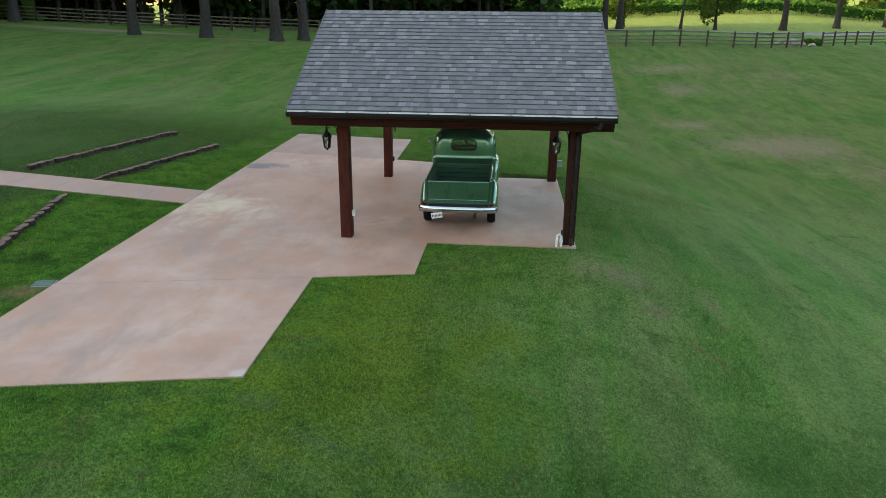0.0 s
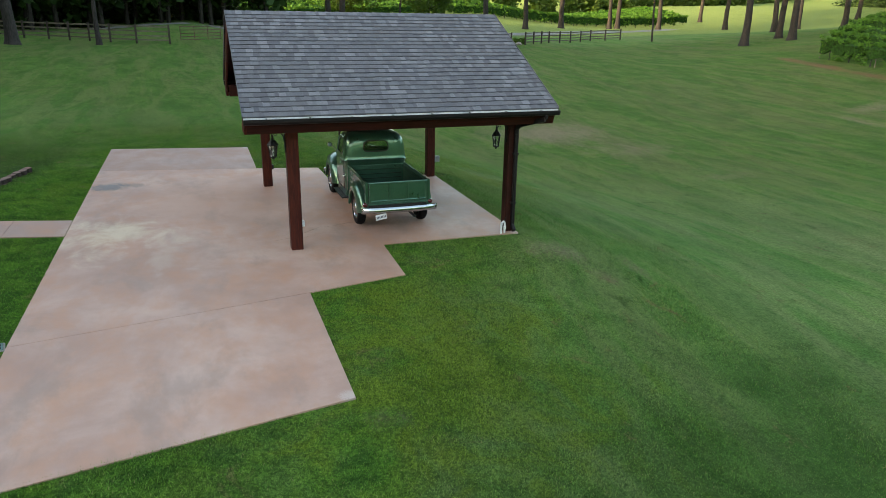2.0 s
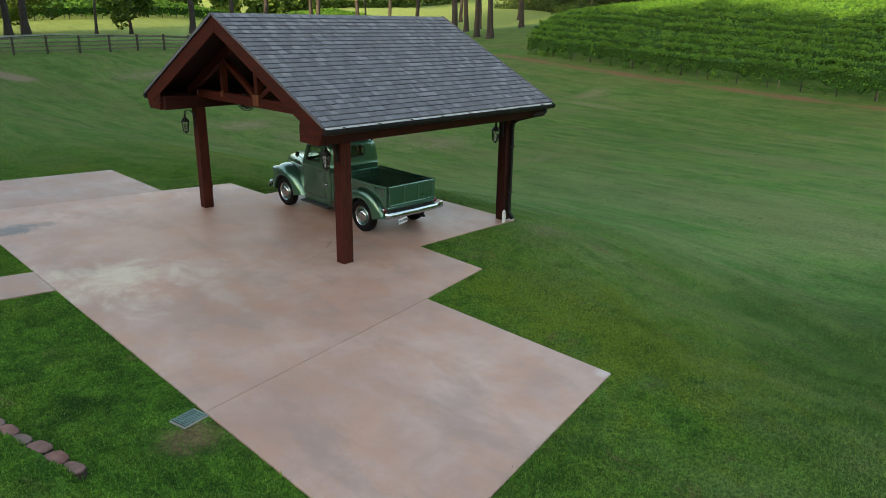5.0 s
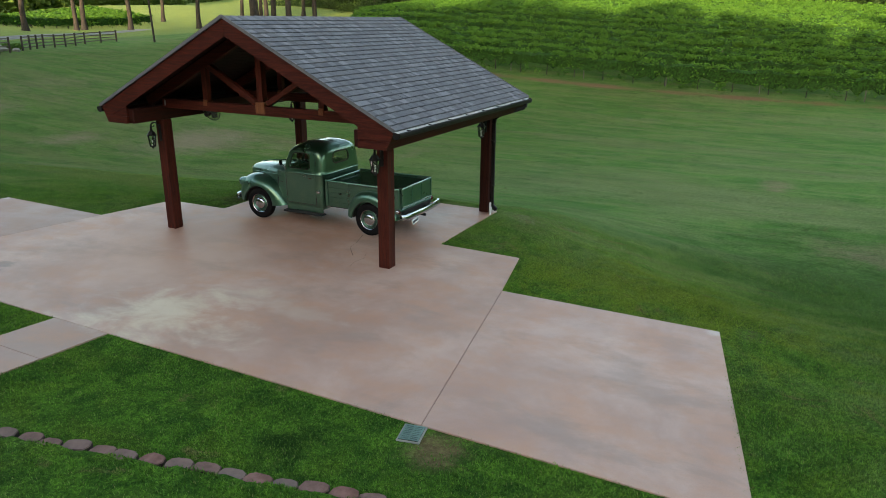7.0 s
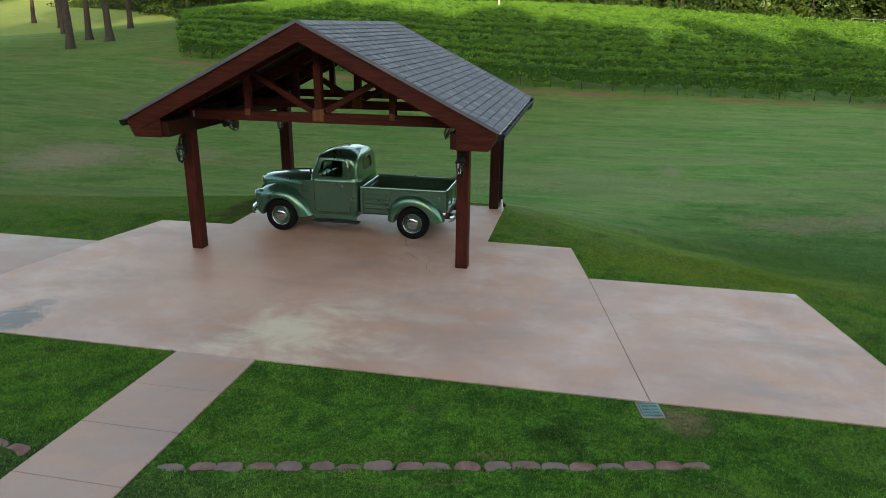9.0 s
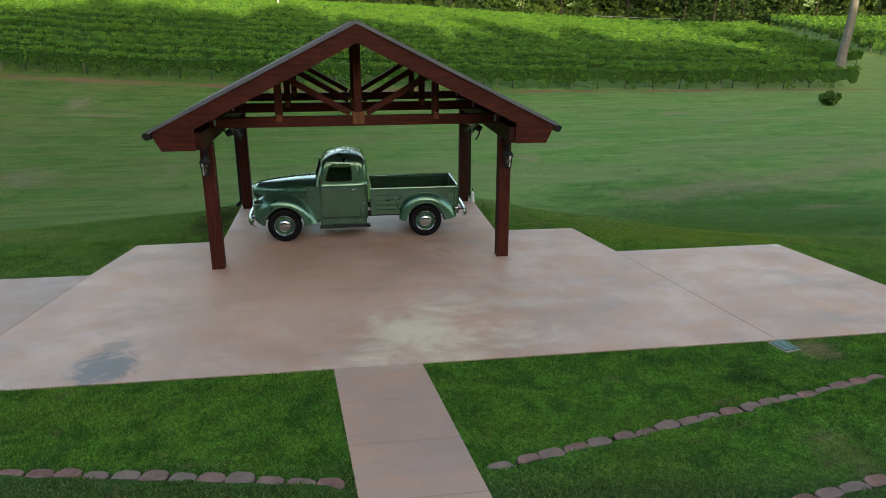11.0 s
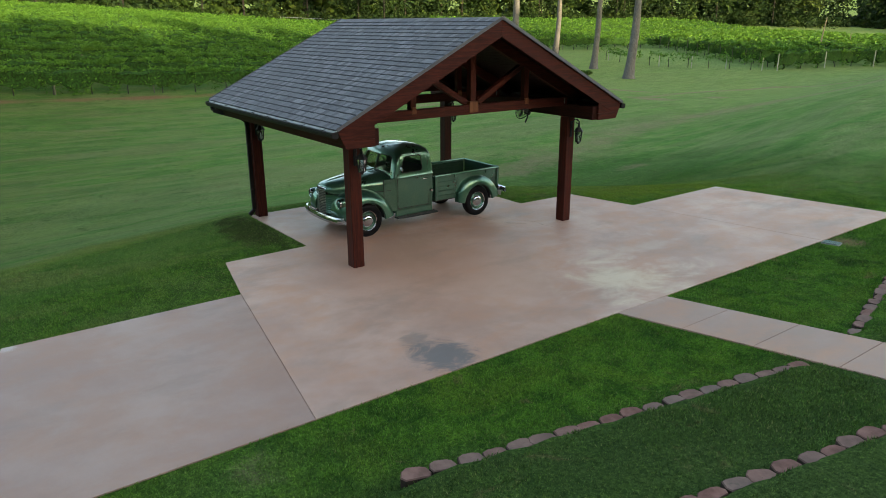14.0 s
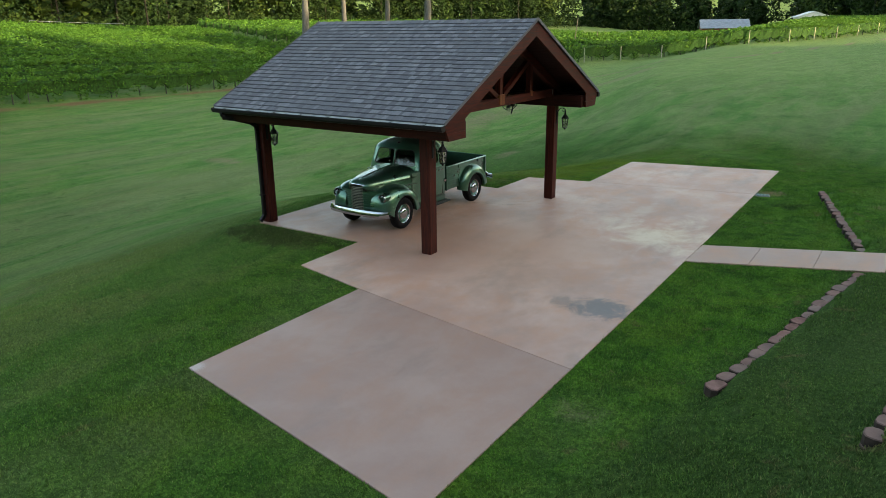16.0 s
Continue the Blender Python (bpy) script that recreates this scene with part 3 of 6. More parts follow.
def weights(net, v):
    n = len(net)
    v = min(max(v, net[0]), net[-1])
    i = next((k for k in range(n - 2, -1, -1) if v >= net[k]), 0)
    h = net[i + 1] - net[i]
    t = (v - net[i]) / h
    w = [0.0] * n
    w[i] += 2 * t**3 - 3 * t**2 + 1
    w[i + 1] += 3 * t**2 - 2 * t**3
    for j, k in ((i, t**3 - 2 * t**2 + t), (i + 1, t**3 - t**2)):
        lo, hi = max(j - 1, 0), min(j + 1, n - 1)
        w[hi] += k * h / (net[hi] - net[lo])
        w[lo] -= k * h / (net[hi] - net[lo])
    return np.array(w)


def bank(x, y):
    """The mound on which the pad lies drops away to the east."""
    e = x - float(np.interp(y, BANK_Y, BANK_X))
    z = -0.2 * smooth((e + 3.5) / 3.5)
    if e > 0:
        z -= 1.9 * math.sin(math.pi / 2 * min(e / 10.5, 1)) ** 1.1
    return z


# edging walls: two low terraces west of the pad, north and south of the walk; (x, y) ends and height
WALLS = [((-1.72, 7.08), (-0.72, 11.85), 0.15), ((-1.66, 5.50), (-0.46, 0.68), 0.13),
         ((-3.36, 7.05), (-2.26, 12.5), 0.15), ((-3.26, 5.40), (-2.1, 0.2), 0.13)]


def terrace(x, y):
    z = 0.0
    for (x0, y0), (x1, y1), h in WALLS:
        lo, hi = min(y0, y1), max(y0, y1)
        if y0 > 6.4:
            lo = 6.4
        else:
            hi = 6.4
        if lo - 3 < y <= hi + 3:
            if (y0 > 6.4) != (y > 6.4):
                continue
            wx = x0 + (x1 - x0) * (min(max(y, min(y0, y1)), max(y0, y1)) - y0) / (y1 - y0)
            out = max(lo - y, y - hi, 0)
            soft = 0.12 + 1.2 * smooth(out / 1.2)
            z += h * smooth((wx + 0.03 - x) / soft) * (1 - smooth(out / 3))
    return z


SWELL_A = np.array(SWELL)
PAD_RIM = [(1.0, -2.30), (5.064, -1.60), (5.06, 1.72), (6.735, 2.07), (6.775, 3.74), (9.62, 3.74), (9.64, 9.33), (6.775, 9.325), (6.745, 10.955), (5.068, 11.30), (5.075, 14.61), (0.99, 15.29)]
walk_z = lambda x, y: 0.004 + 0.095 * max(0.0, 0.972 - x)
mid = lambda x, side: (7.08 if side else 5.95) - 0.082 * (0.972 - x)


def off_pad(x, y):
    """Distance to the pad, 0 on it."""
    best, hit = 99.0, False
    for (x0, y0), (x1, y1) in zip(PAD_RIM, PAD_RIM[1:] + PAD_RIM[:1]):
        dx, dy = x1 - x0, y1 - y0
        t = min(max(((x - x0) * dx + (y - y0) * dy) / (dx * dx + dy * dy), 0), 1)
        best = min(best, math.hypot(x - x0 - t * dx, y - y0 - t * dy))
        if (y0 > y) != (y1 > y) and x < dx * (y - y0) / dy + x0:
            hit = not hit
    return 0.0 if hit else best


def ground(x, y):
    net = float(weights(NET_X, x) @ SWELL_A @ weights(NET_Y, y))
    dx, dy = max(0.4 - x, x - 9.8, 0), max(-2.6 - y, y - 15.6, 0)
    k = smooth(math.hypot(dx, dy) / 7.0)
    z = bank(x, y) + net * k - 0.018 * (1 - k)
    if -8 < x < 1 and -5 < y < 17:
        z += terrace(x, y)
    if x < 0.8 and -10 < y < 22:
        z += 0.065 * min(0.8 - x, 7.0) * (1 - smooth((-4 - y) / 6)) * (1 - smooth((y - 14) / 8)) * (1 - smooth((-9 - x) / 20))
    if -1 < x < 12 and -5 < y < 18:
        z = -0.018 + (z + 0.018) * smooth(0.15 + off_pad(x, y) / 1.8)
    if -10 < x < 1 and 4 < y < 9:
        d = abs(y - (mid(x, 0) + mid(x, 1)) / 2)
        w = walk_z(x, y) - 0.022
        z = w + (z - w) * smooth((d - 0.62) / 0.3)
    return z


# worn ways: from the gate, over the lawn south-east of the pad, and the farm track along the vines
GATE_TRACK = ((8.2, 73), (8.2, 60.5), (8.2, 56.2), (9.2, 53.6), (10.6, 51.2), (12, 49.4))
TRACK = ((16.5, -4), (18.2, -10), (19.8, -15), (20.9, -22), (20.8, -30), (20.2, -40), (20.4, -48))
FARM_TRACK = ((30.7, -32), (31.2, -40), (30.2, -50), (23.5, -55), (15.2, -59), (11.4, -72), (3.7, -98))


def dryness(x, y):
    """Bare and worn spots in the grass."""
    d = 0.0
    for cx, cy, rx, ry, s in ((10.2, 3.1, 1.0, 0.6, 0.7), (10.9, 2.3, 0.5, 0.4, 0.6), (9.9, 1.6, 0.7, 0.5, 0.4), (5.35, -2.05, 0.5, 0.35, 0.5), (25, -1.8, 1.2, 1.0, 0.75),
                              (18.2, 30.7, 2.6, 1.8, 0.75), (21.5, 25.4, 4.6, 3.6, 0.8), (23.5, 20.5, 3.4, 2.8, 0.6), (26, 40, 7, 5, 0.42), (20.2, 41, 2.2, 3.5, 0.75), (20.8, 48, 5, 2.5, 0.7), (28, 45, 9, 3, 0.5), (13.2, 25, 1.6, 3.0, 0.5), (12.0, 3.2, 0.3, 0.9, 0.6), (44, 24.4, 3.5, 1.3, 0.7),
                              (24, 14.3, 3.5, 0.8, 0.5), (29.5, -30.5, 2.5, 0.8, 1.2), (36, -35, 4, 0.8, 0.9), (27, -18, 8, 1.6, 0.4), (0.62, 0.62, 0.45, 0.45, 0.85), (-2.0, 2.3, 0.8, 0.45, 0.6), (0.3, 3.4, 0.5, 0.3, 0.45), (0.80, 0.2, 0.2, 0.5, 0.5),
                              (0.4, 12.9, 0.9, 0.4, 0.45), (-0.9, 12.4, 0.6, 0.4, 0.4), (10.3, 9.4, 0.9, 0.6, 0.5), (-12, 45, 6, 1.2, 0.7), (-25, 48.5, 10, 2.4, 1.1), (-24, 44.5, 5, 1.0, 0.7),
                              (40.4, 7, 1.0, 5, 0.55), (41.9, -2, 1.0, 5, 0.5), (40.4, 22, 0.8, 4, 0.7), (38.9, -16, 0.8, 1.8, 0.95), (19.5, -8, 1.6, 3, 0.5), (13.4, -8.7, 0.7, 1, 0.7), (24.1, -1.7, 0.6, 0.6, 0.9), (27, -35.4, 0.9, 1.4, 0.9), (33, 8, 1.4, 9, 0.35)):
        q = ((x - cx) / rx) ** 2 + ((y - cy) / ry) ** 2
        if q < 6:
            d = max(d, s * math.exp(-q * 0.8))
    # red soil along the foot of the vineyard
    if -42 < y < 44:
        d = max(d, 1.1 * math.exp(-((x - vine_edge(y) + 1.4) / 0.8) ** 2) * (0.75 + 0.25 * math.sin(y * 0.9) * math.sin(y * 0.37 + 1)))
    for line, wide, strength in ((GATE_TRACK, 1.25, 1.25), (TRACK, 1.9, 0.66), (FARM_TRACK, 0.6, 0.95)):
        for (ax, ay), (bx, by) in zip(line, line[1:]):
            if min(ax, bx) - 4 < x < max(ax, bx) + 4 and min(ay, by) - 4 < y < max(ay, by) + 4:
                t = min(max(((x - ax) * (bx - ax) + (y - ay) * (by - ay)) / ((bx - ax) ** 2 + (by - ay) ** 2), 0), 1)
                d = max(d, strength * math.exp(-(math.hypot(x - ax - t * (bx - ax), y - ay - t * (by - ay)) / wide) ** 2))
    return d


def vine_edge(y):
    return 50.2 + 0.0025 * min(max(y, 0), 45) ** 2 + 0.0004 * min(y, 0) ** 2


def spread(centre_lo, centre_hi, step, lo, hi, grow=1.13):
    """Grid lines: even between centre_lo and centre_hi, wider and wider outside."""
    v = list(np.arange(centre_lo, centre_hi + step / 2, step))
    s = step
    while v[-1] < hi:
        s = min(s * grow, 160)
        v.append(v[-1] + s)
    s = step
    while v[0] > lo:
        s = min(s * grow, 160)
        v.insert(0, v[0] - s)
    return v


def finer(lines, lo, hi, step):
    """Swaps the grid lines between lo and hi for closer ones."""
    return sorted([v for v in lines if not lo < v < hi] + list(np.arange(lo, hi, step)))


gx = finer(finer(finer(spread(-4.6, 13.0, 0.22, -1500, 1600), -4.5, 0.2, 0.11), 14, 46, 0.75), 46, 58, 0.45)
gy = finer(finer(spread(-4.0, 16.5, 0.25, -1500, 1600), -64, -6, 1.0), 18, 74, 0.9)
verts, dry = [], []
for x in gx:
    for y in gy:
        z = ground(x, y)
        near = abs(x) < 60 and abs(y) < 90
        if near:
            z += 0.03 * noise.noise((x * 0.35, y * 0.35, 0)) * smooth((math.hypot(max(0.4 - x, x - 9.8, 0), max(-2.6 - y, y - 15.6, 0))) / 3)
        else:
            r = math.hypot(x - 20, y) - 260
            z += 0.12 * noise.noise((x * 0.05, y * 0.05, 3))
            z *= 1 - 0.6 * smooth(r / 500)
            if x > -60:
                z += 24 * smooth((r + 20) / 190)
        verts.append((x, y, z))
        dry.append(dryness(x, y))
ny = len(gy)
red = [0.9 if -45 < v[1] < 46 and abs(v[0] - vine_edge(v[1]) + 1.0) < 3.5 else 0.32 if 46 < v[1] < 75 and 5 < v[0] < 14 else 0.75 if -3 < v[0] < 1.5 and -1 < v[1] < 4 else 0.25 for v in verts]
faces = [(i * ny + j, (i + 1) * ny + j, (i + 1) * ny + j + 1, i * ny + j + 1) for i in range(len(gx) - 1) for j in range(ny - 1)]
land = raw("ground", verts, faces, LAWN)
land.data.attributes.new("dry", "FLOAT", "POINT").data.foreach_set("value", np.array(dry, dtype=np.float32))
land.data.attributes.new("red", "FLOAT", "POINT").data.foreach_set("value", np.array(red, dtype=np.float32))
land.data.shade_smooth()
tagged(land, "mown green lawn with dry patches, sloping field", "lawn", kind="structure")

# gravel road beyond the fence, a strip laid just over the ground
def strip(name, line, width, label, category, material):
    rows = []
    pts = [Vector((x, y, 0)) for x, y in line]
    fine = []
    for p, q in zip(pts, pts[1:]):
        k = max(2, int((q - p).length / 3))
        fine += [p.lerp(q, i / k) for i in range(k)]
    fine.append(pts[-1])
    for i, p in enumerate(fine):
        d = (fine[min(i + 1, len(fine) - 1)] - fine[max(i - 1, 0)]).normalized()
        s = Vector((-d.y, d.x, 0))
        rows.append([(q.x, q.y, ground(q.x, q.y) + 0.05) for q in (p + s * width * k for k in (-0.5, -0.17, 0.17, 0.5))])
    return tagged(part(name, skin(rows), material), label, category, kind="structure")


strip("road", [(-6, 71), (6.7, 74), (14, 76), (25, 78.5), (42, 82), (66, 92), (98, 110)], 3.4,
      "pale gravel lane behind the wooden fence", "road", GRAVEL)

# ---- parking pad and walk ----
PAD = thing("pavement", "reddish-brown stained concrete parking pad with pale and dark stains", "parking pad", kind="structure")
level = lambda x, y: 0.0
for outline in (
        [(0.98, 0.99), (5.06, 1.73), (6.735, 2.07), (6.775, 3.74), (9.62, 3.74), (9.64, 9.33), (6.775, 9.325), (6.745, 10.955), (5.068, 11.30), (0.98, 12.02)],
        [(0.99, -2.38), (5.064, -1.61), (5.06, 1.722), (0.98, 0.982)],
        [(0.98, 12.028), (5.068, 11.308), (5.075, 14.61), (0.99, 15.29)]):
    part("slab", slab(outline, level, 0.14, 0.005), CONCRETE, PAD)

for x0, y0, x1, y1 in ((0.98, 0.986, 5.06, 1.726), (0.98, 12.024, 5.068, 11.304)):
    part("joint", beam((x0, y0, -0.02), (x1, y1, -0.02), 0.016, 0.02, 0), JOINT, PAD)
WALK = thing("walk", "pale pinkish concrete garden walk of square slabs", "path", kind="structure")
step = [0.972, -0.07, -1.06, -2.07, -3.08, -4.09, -5.10, -6.11, -7.12, -8.13]
for x1, x0 in zip(step, step[1:]):
    x1, x0 = x1 - 0.003, x0 + 0.003
    part("slab", slab([(x0, mid(x0, 0)), (x1, mid(x1, 0)), (x1, mid(x1, 1)), (x0, mid(x0, 1))], walk_z, 0.12, 0.005), WALK_CONCRETE, WALK)

# hairline cracks behind the truck
def crack(pts, wide):
    pts = [Vector((x, y, 0.0025)) for x, y in pts]
    rows = []
    for i, p in enumerate(pts):
        d = (pts[min(i + 1, len(pts) - 1)] - pts[max(i - 1, 0)]).normalized()
        s = Vector((-d.y, d.x, 0)) * wide * (0.6 + 0.4 * math.sin(i * 1.7)) / 2
        rows.append([p - s, p + s])
    part("crack", skin(rows), CRACK, PAD)


crack([(5.38, 4.84), (5.53, 4.97), (5.78, 5.18), (6.01, 5.20), (6.23, 5.28), (6.55, 5.39)], 0.012)
crack([(4.85, 4.55), (5.10, 4.62), (5.35, 4.58), (5.62, 4.70)], 0.009)

# ---- the open pavilion ----
XW, XE, YC, HALF = 4.34, 10.08, 6.56, 3.27     # gable faces, ridge line, half depth to the eaves
RIDGE, PITCH = 4.20, 0.5
ROOF = lambda y: RIDGE - PITCH * abs(y - YC)
POSTS = [(5.17, 3.97), (5.17, 9.14), (9.48, 3.97), (9.48, 9.14)]
pav = thing("pavilion", "open red-stained timber pavilion with a grey shingled gable roof", "pavilion")
for x, y in POSTS:
    post = part("post", boxed((x - 0.108, y - 0.108, 0.0), (x + 0.108, y + 0.108, 2.25), 0.008), DARK_WOOD if (x, y) == POSTS[2] else WOOD[2], pav)
for s in (-1, 1):
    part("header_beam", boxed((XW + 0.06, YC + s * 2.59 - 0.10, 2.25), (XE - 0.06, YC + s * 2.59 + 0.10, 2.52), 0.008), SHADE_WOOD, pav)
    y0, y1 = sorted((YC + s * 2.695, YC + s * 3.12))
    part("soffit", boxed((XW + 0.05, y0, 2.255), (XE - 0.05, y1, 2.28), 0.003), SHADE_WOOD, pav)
    # fascia leans out a little towards its top
    rows = [[(x, YC + s * 3.125, 2.252), (x, YC + s * 3.235, 2.50), (x, YC + s * 3.205, 2.50), (x, YC + s * 3.095, 2.252)] for x in (XW + 0.04, XE - 0.04)]
    bm = skin(rows, closed=True)
    for f in ((0, 1, 2, 3), (4, 5, 6, 7)):
        bm.verts.ensure_lookup_table()
        bm.faces.new([bm.verts[i] for i in f])
    bmesh.ops.recalc_face_normals(bm, faces=bm.faces)
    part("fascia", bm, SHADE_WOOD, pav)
    # rake boards and boxed returns at both gables
    for x0, x1 in ((XW, XW + 0.04), (XE - 0.04, XE)):
        def prism(poly, a, b):
            bm = bmesh.new()
            va = [bm.verts.new((a, y, z)) for y, z in poly]
            vb = [bm.verts.new((b, y, z)) for y, z in poly]
            bm.faces.new(va)
            bm.faces.new(vb[::-1])
            n = len(poly)
            for k in range(n):
                bm.faces.new((va[k], vb[k], vb[(k + 1) % n], va[(k + 1) % n]))
            bmesh.ops.recalc_face_normals(bm, faces=bm.faces)
            return bm
        yo = YC + s * 3.255
        part("rake_board", prism([(YC + s * 0.002, RIDGE - 0.035), (yo, ROOF(yo) - 0.035), (YC + s * 3.16, ROOF(yo) - 0.25), (YC + s * 2.62, ROOF(YC + 2.62) - 0.315), (YC + s * 0.002, RIDGE - 0.315)], x0, x1), WOOD[1], pav)
        part("return_panel", prism([(YC + s * 2.60, ROOF(YC + 2.6) - 0.317), (YC + s * 3.158, ROOF(YC + 3.255) - 0.252), (YC + s * 3.17, 2.385), (YC + s * 2.60, 2.385)], x0 + 0.006, x1 - 0.004), WOOD[1], pav)
        part("return_panel", prism([(YC + s * 2.60, 2.379), (YC + s * 3.18, 2.379), (YC + s * 3.12, 2.25), (YC + s * 2.60, 2.25)], x0 - 0.004, x1 + 0.004), WOOD[1], pav)
    # roof deck: boards with a bevelled joint, seen from below
    n = 24
    for k in range(n):
        a0, a1 = 0.01 + (3.25 - 0.01) * k / n, 0.01 + (3.25 - 0.01) * (k + 1) / n - 0.006
        ya, yb = YC + s * a0, YC + s * a1
        poly = [(ya, ROOF(ya) - 0.012), (yb, ROOF(yb) - 0.012), (yb, ROOF(yb) - 0.042), (ya, ROOF(ya) - 0.042)]
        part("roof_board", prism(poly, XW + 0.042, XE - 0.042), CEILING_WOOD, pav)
    # gutter: an open channel with a rolled lip, and a pale drip edge above it
    ye = YC + s * HALF
    prof = [(0.0, 2.545), (0.0, 2.442), (0.06, 2.43), (0.095, 2.44), (0.118, 2.48), (0.122, 2.526), (0.112, 2.530), (0.104, 2.48), (0.085, 2.456), (0.012, 2.452), (0.010, 2.545)]
    rows = [[(x, ye + s * (d - 0.012), z) for d, z in prof] for x in (XW - 0.02, XE + 0.02)]
    bm = skin(rows, closed=True)
    bm.verts.ensure_lookup_table()
    for r in (0, 1):
        bm.faces.new([bm.verts[r * len(prof) + k] for k in range(6)])
    bmesh.ops.recalc_face_normals(bm, faces=bm.faces)
    gutter = part("gutter", bm, GUTTER, pav, "dark bronze rain gutter")
    for k in range(8):
        x = XW + 0.35 + k * 0.72
        part("hanger", beam((x, ye + s * 0.004, 2.535), (x, ye + s * 0.10, 2.528), 0.022, 0.010, 0), GUTTER, gutter)
    part("drip_edge", beam((XW - 0.015, ye + s * 0.017, 2.536), (XE + 0.015, ye + s * 0.017, 2.536), 0.006, 0.050, 0), DRIP, pav, "pale metal drip edge")
    # dark edge strip along both rakes
    for x in (XW - 0.027, XE + 0.027):
        part("rake_edge", beam((x, YC + s * 0.001, RIDGE + 0.004), (x, YC + s * 3.285, ROOF(YC + 3.285) + 0.004), 0.008, 0.055, 0), DARK_SHINGLE, pav)
    # downspout from the east end of the gutter back to the post and down it
    px, py = POSTS[2] if s < 0 else POSTS[3]
    yd = py + s * 0.145
    bm = bmesh.new()
    pts = [(px + 0.35, ye + s * 0.055, 2.45), (px + 0.34, ye + s * 0.05, 2.36), (px + 0.06, yd + s * 0.12, 2.20), (px + 0.03, yd + s * 0.01, 2.12), (px + 0.03, yd, 2.0), (px + 0.03, yd, 0.16), (px + 0.03, yd + s * 0.12, 0.05)]
    for p, q in zip(pts, pts[1:]):
        beam(p, q, 0.085, 0.065, 0.01, bm, up=(1, 0, 0))
    ds = part("downspout", bm, GUTTER, pav, "dark bronze downspout")
    for z in (0.6, 1.6):
        part("strap", boxed((px - 0.03, min(yd - 0.04, yd + 0.04), z), (px + 0.09, max(yd - 0.04, yd + 0.04), z + 0.03)), GUTTER, ds)

# trusses: tie beam, king post with a boss, struts, short posts, top chords
for i, x in enumerate((5.17, 7.325, 9.48)):
    truss = part("tie_beam", boxed((x - 0.07, YC - 2.49, 2.49), (x + 0.07, YC + 2.49, 2.66), 0.006), WOOD[1], pav)
    part("king_post", boxed((x - 0.065, YC - 0.066, 2.66), (x + 0.065, YC + 0.066, 3.94), 0.006), WOOD[2], truss)
    part("boss", boxed((x - 0.09, YC - 0.105, 2.52), (x + 0.09, YC + 0.105, 2.73), 0.01), PALE_WOOD, truss, "paler square wooden boss")
    for s in (-1, 1):
        part("strut", beam((x, YC + s * 0.14, 2.70), (x, YC + s * 1.24, 3.33), 0.11, 0.10), WOOD[1], truss)
        part("short_post", boxed((x - 0.055, YC + s * 1.34 - 0.06, 2.62), (x + 0.055, YC + s * 1.34 + 0.06, 3.32), 0.005), WOOD[2], truss)
        part("plate", boxed((x - 0.078, YC + s * 1.34 - 0.05, 2.585), (x + 0.078, YC + s * 1.34 + 0.05, 2.70), 0.004), PALE_WOOD, truss, "pale wooden peg plate")
        part("top_chord", beam((x, YC + s * 0.02, RIDGE - 0.17), (x, YC + s * 2.9, ROOF(YC + 2.9) - 0.17), 0.12, 0.19), WOOD[1], truss)
        part("hanger_plate", boxed((x - 0.074, YC + s * 2.40 - 0.02, 2.53), (x + 0.074, YC + s * 2.40 + 0.02, 2.64), 0.003), GREY_BOX, truss)
part("ridge_beam", boxed((XW + 0.05, YC - 0.04, RIDGE - 0.28), (XE - 0.05, YC + 0.04, RIDGE - 0.06), 0.004), WOOD[0], pav)


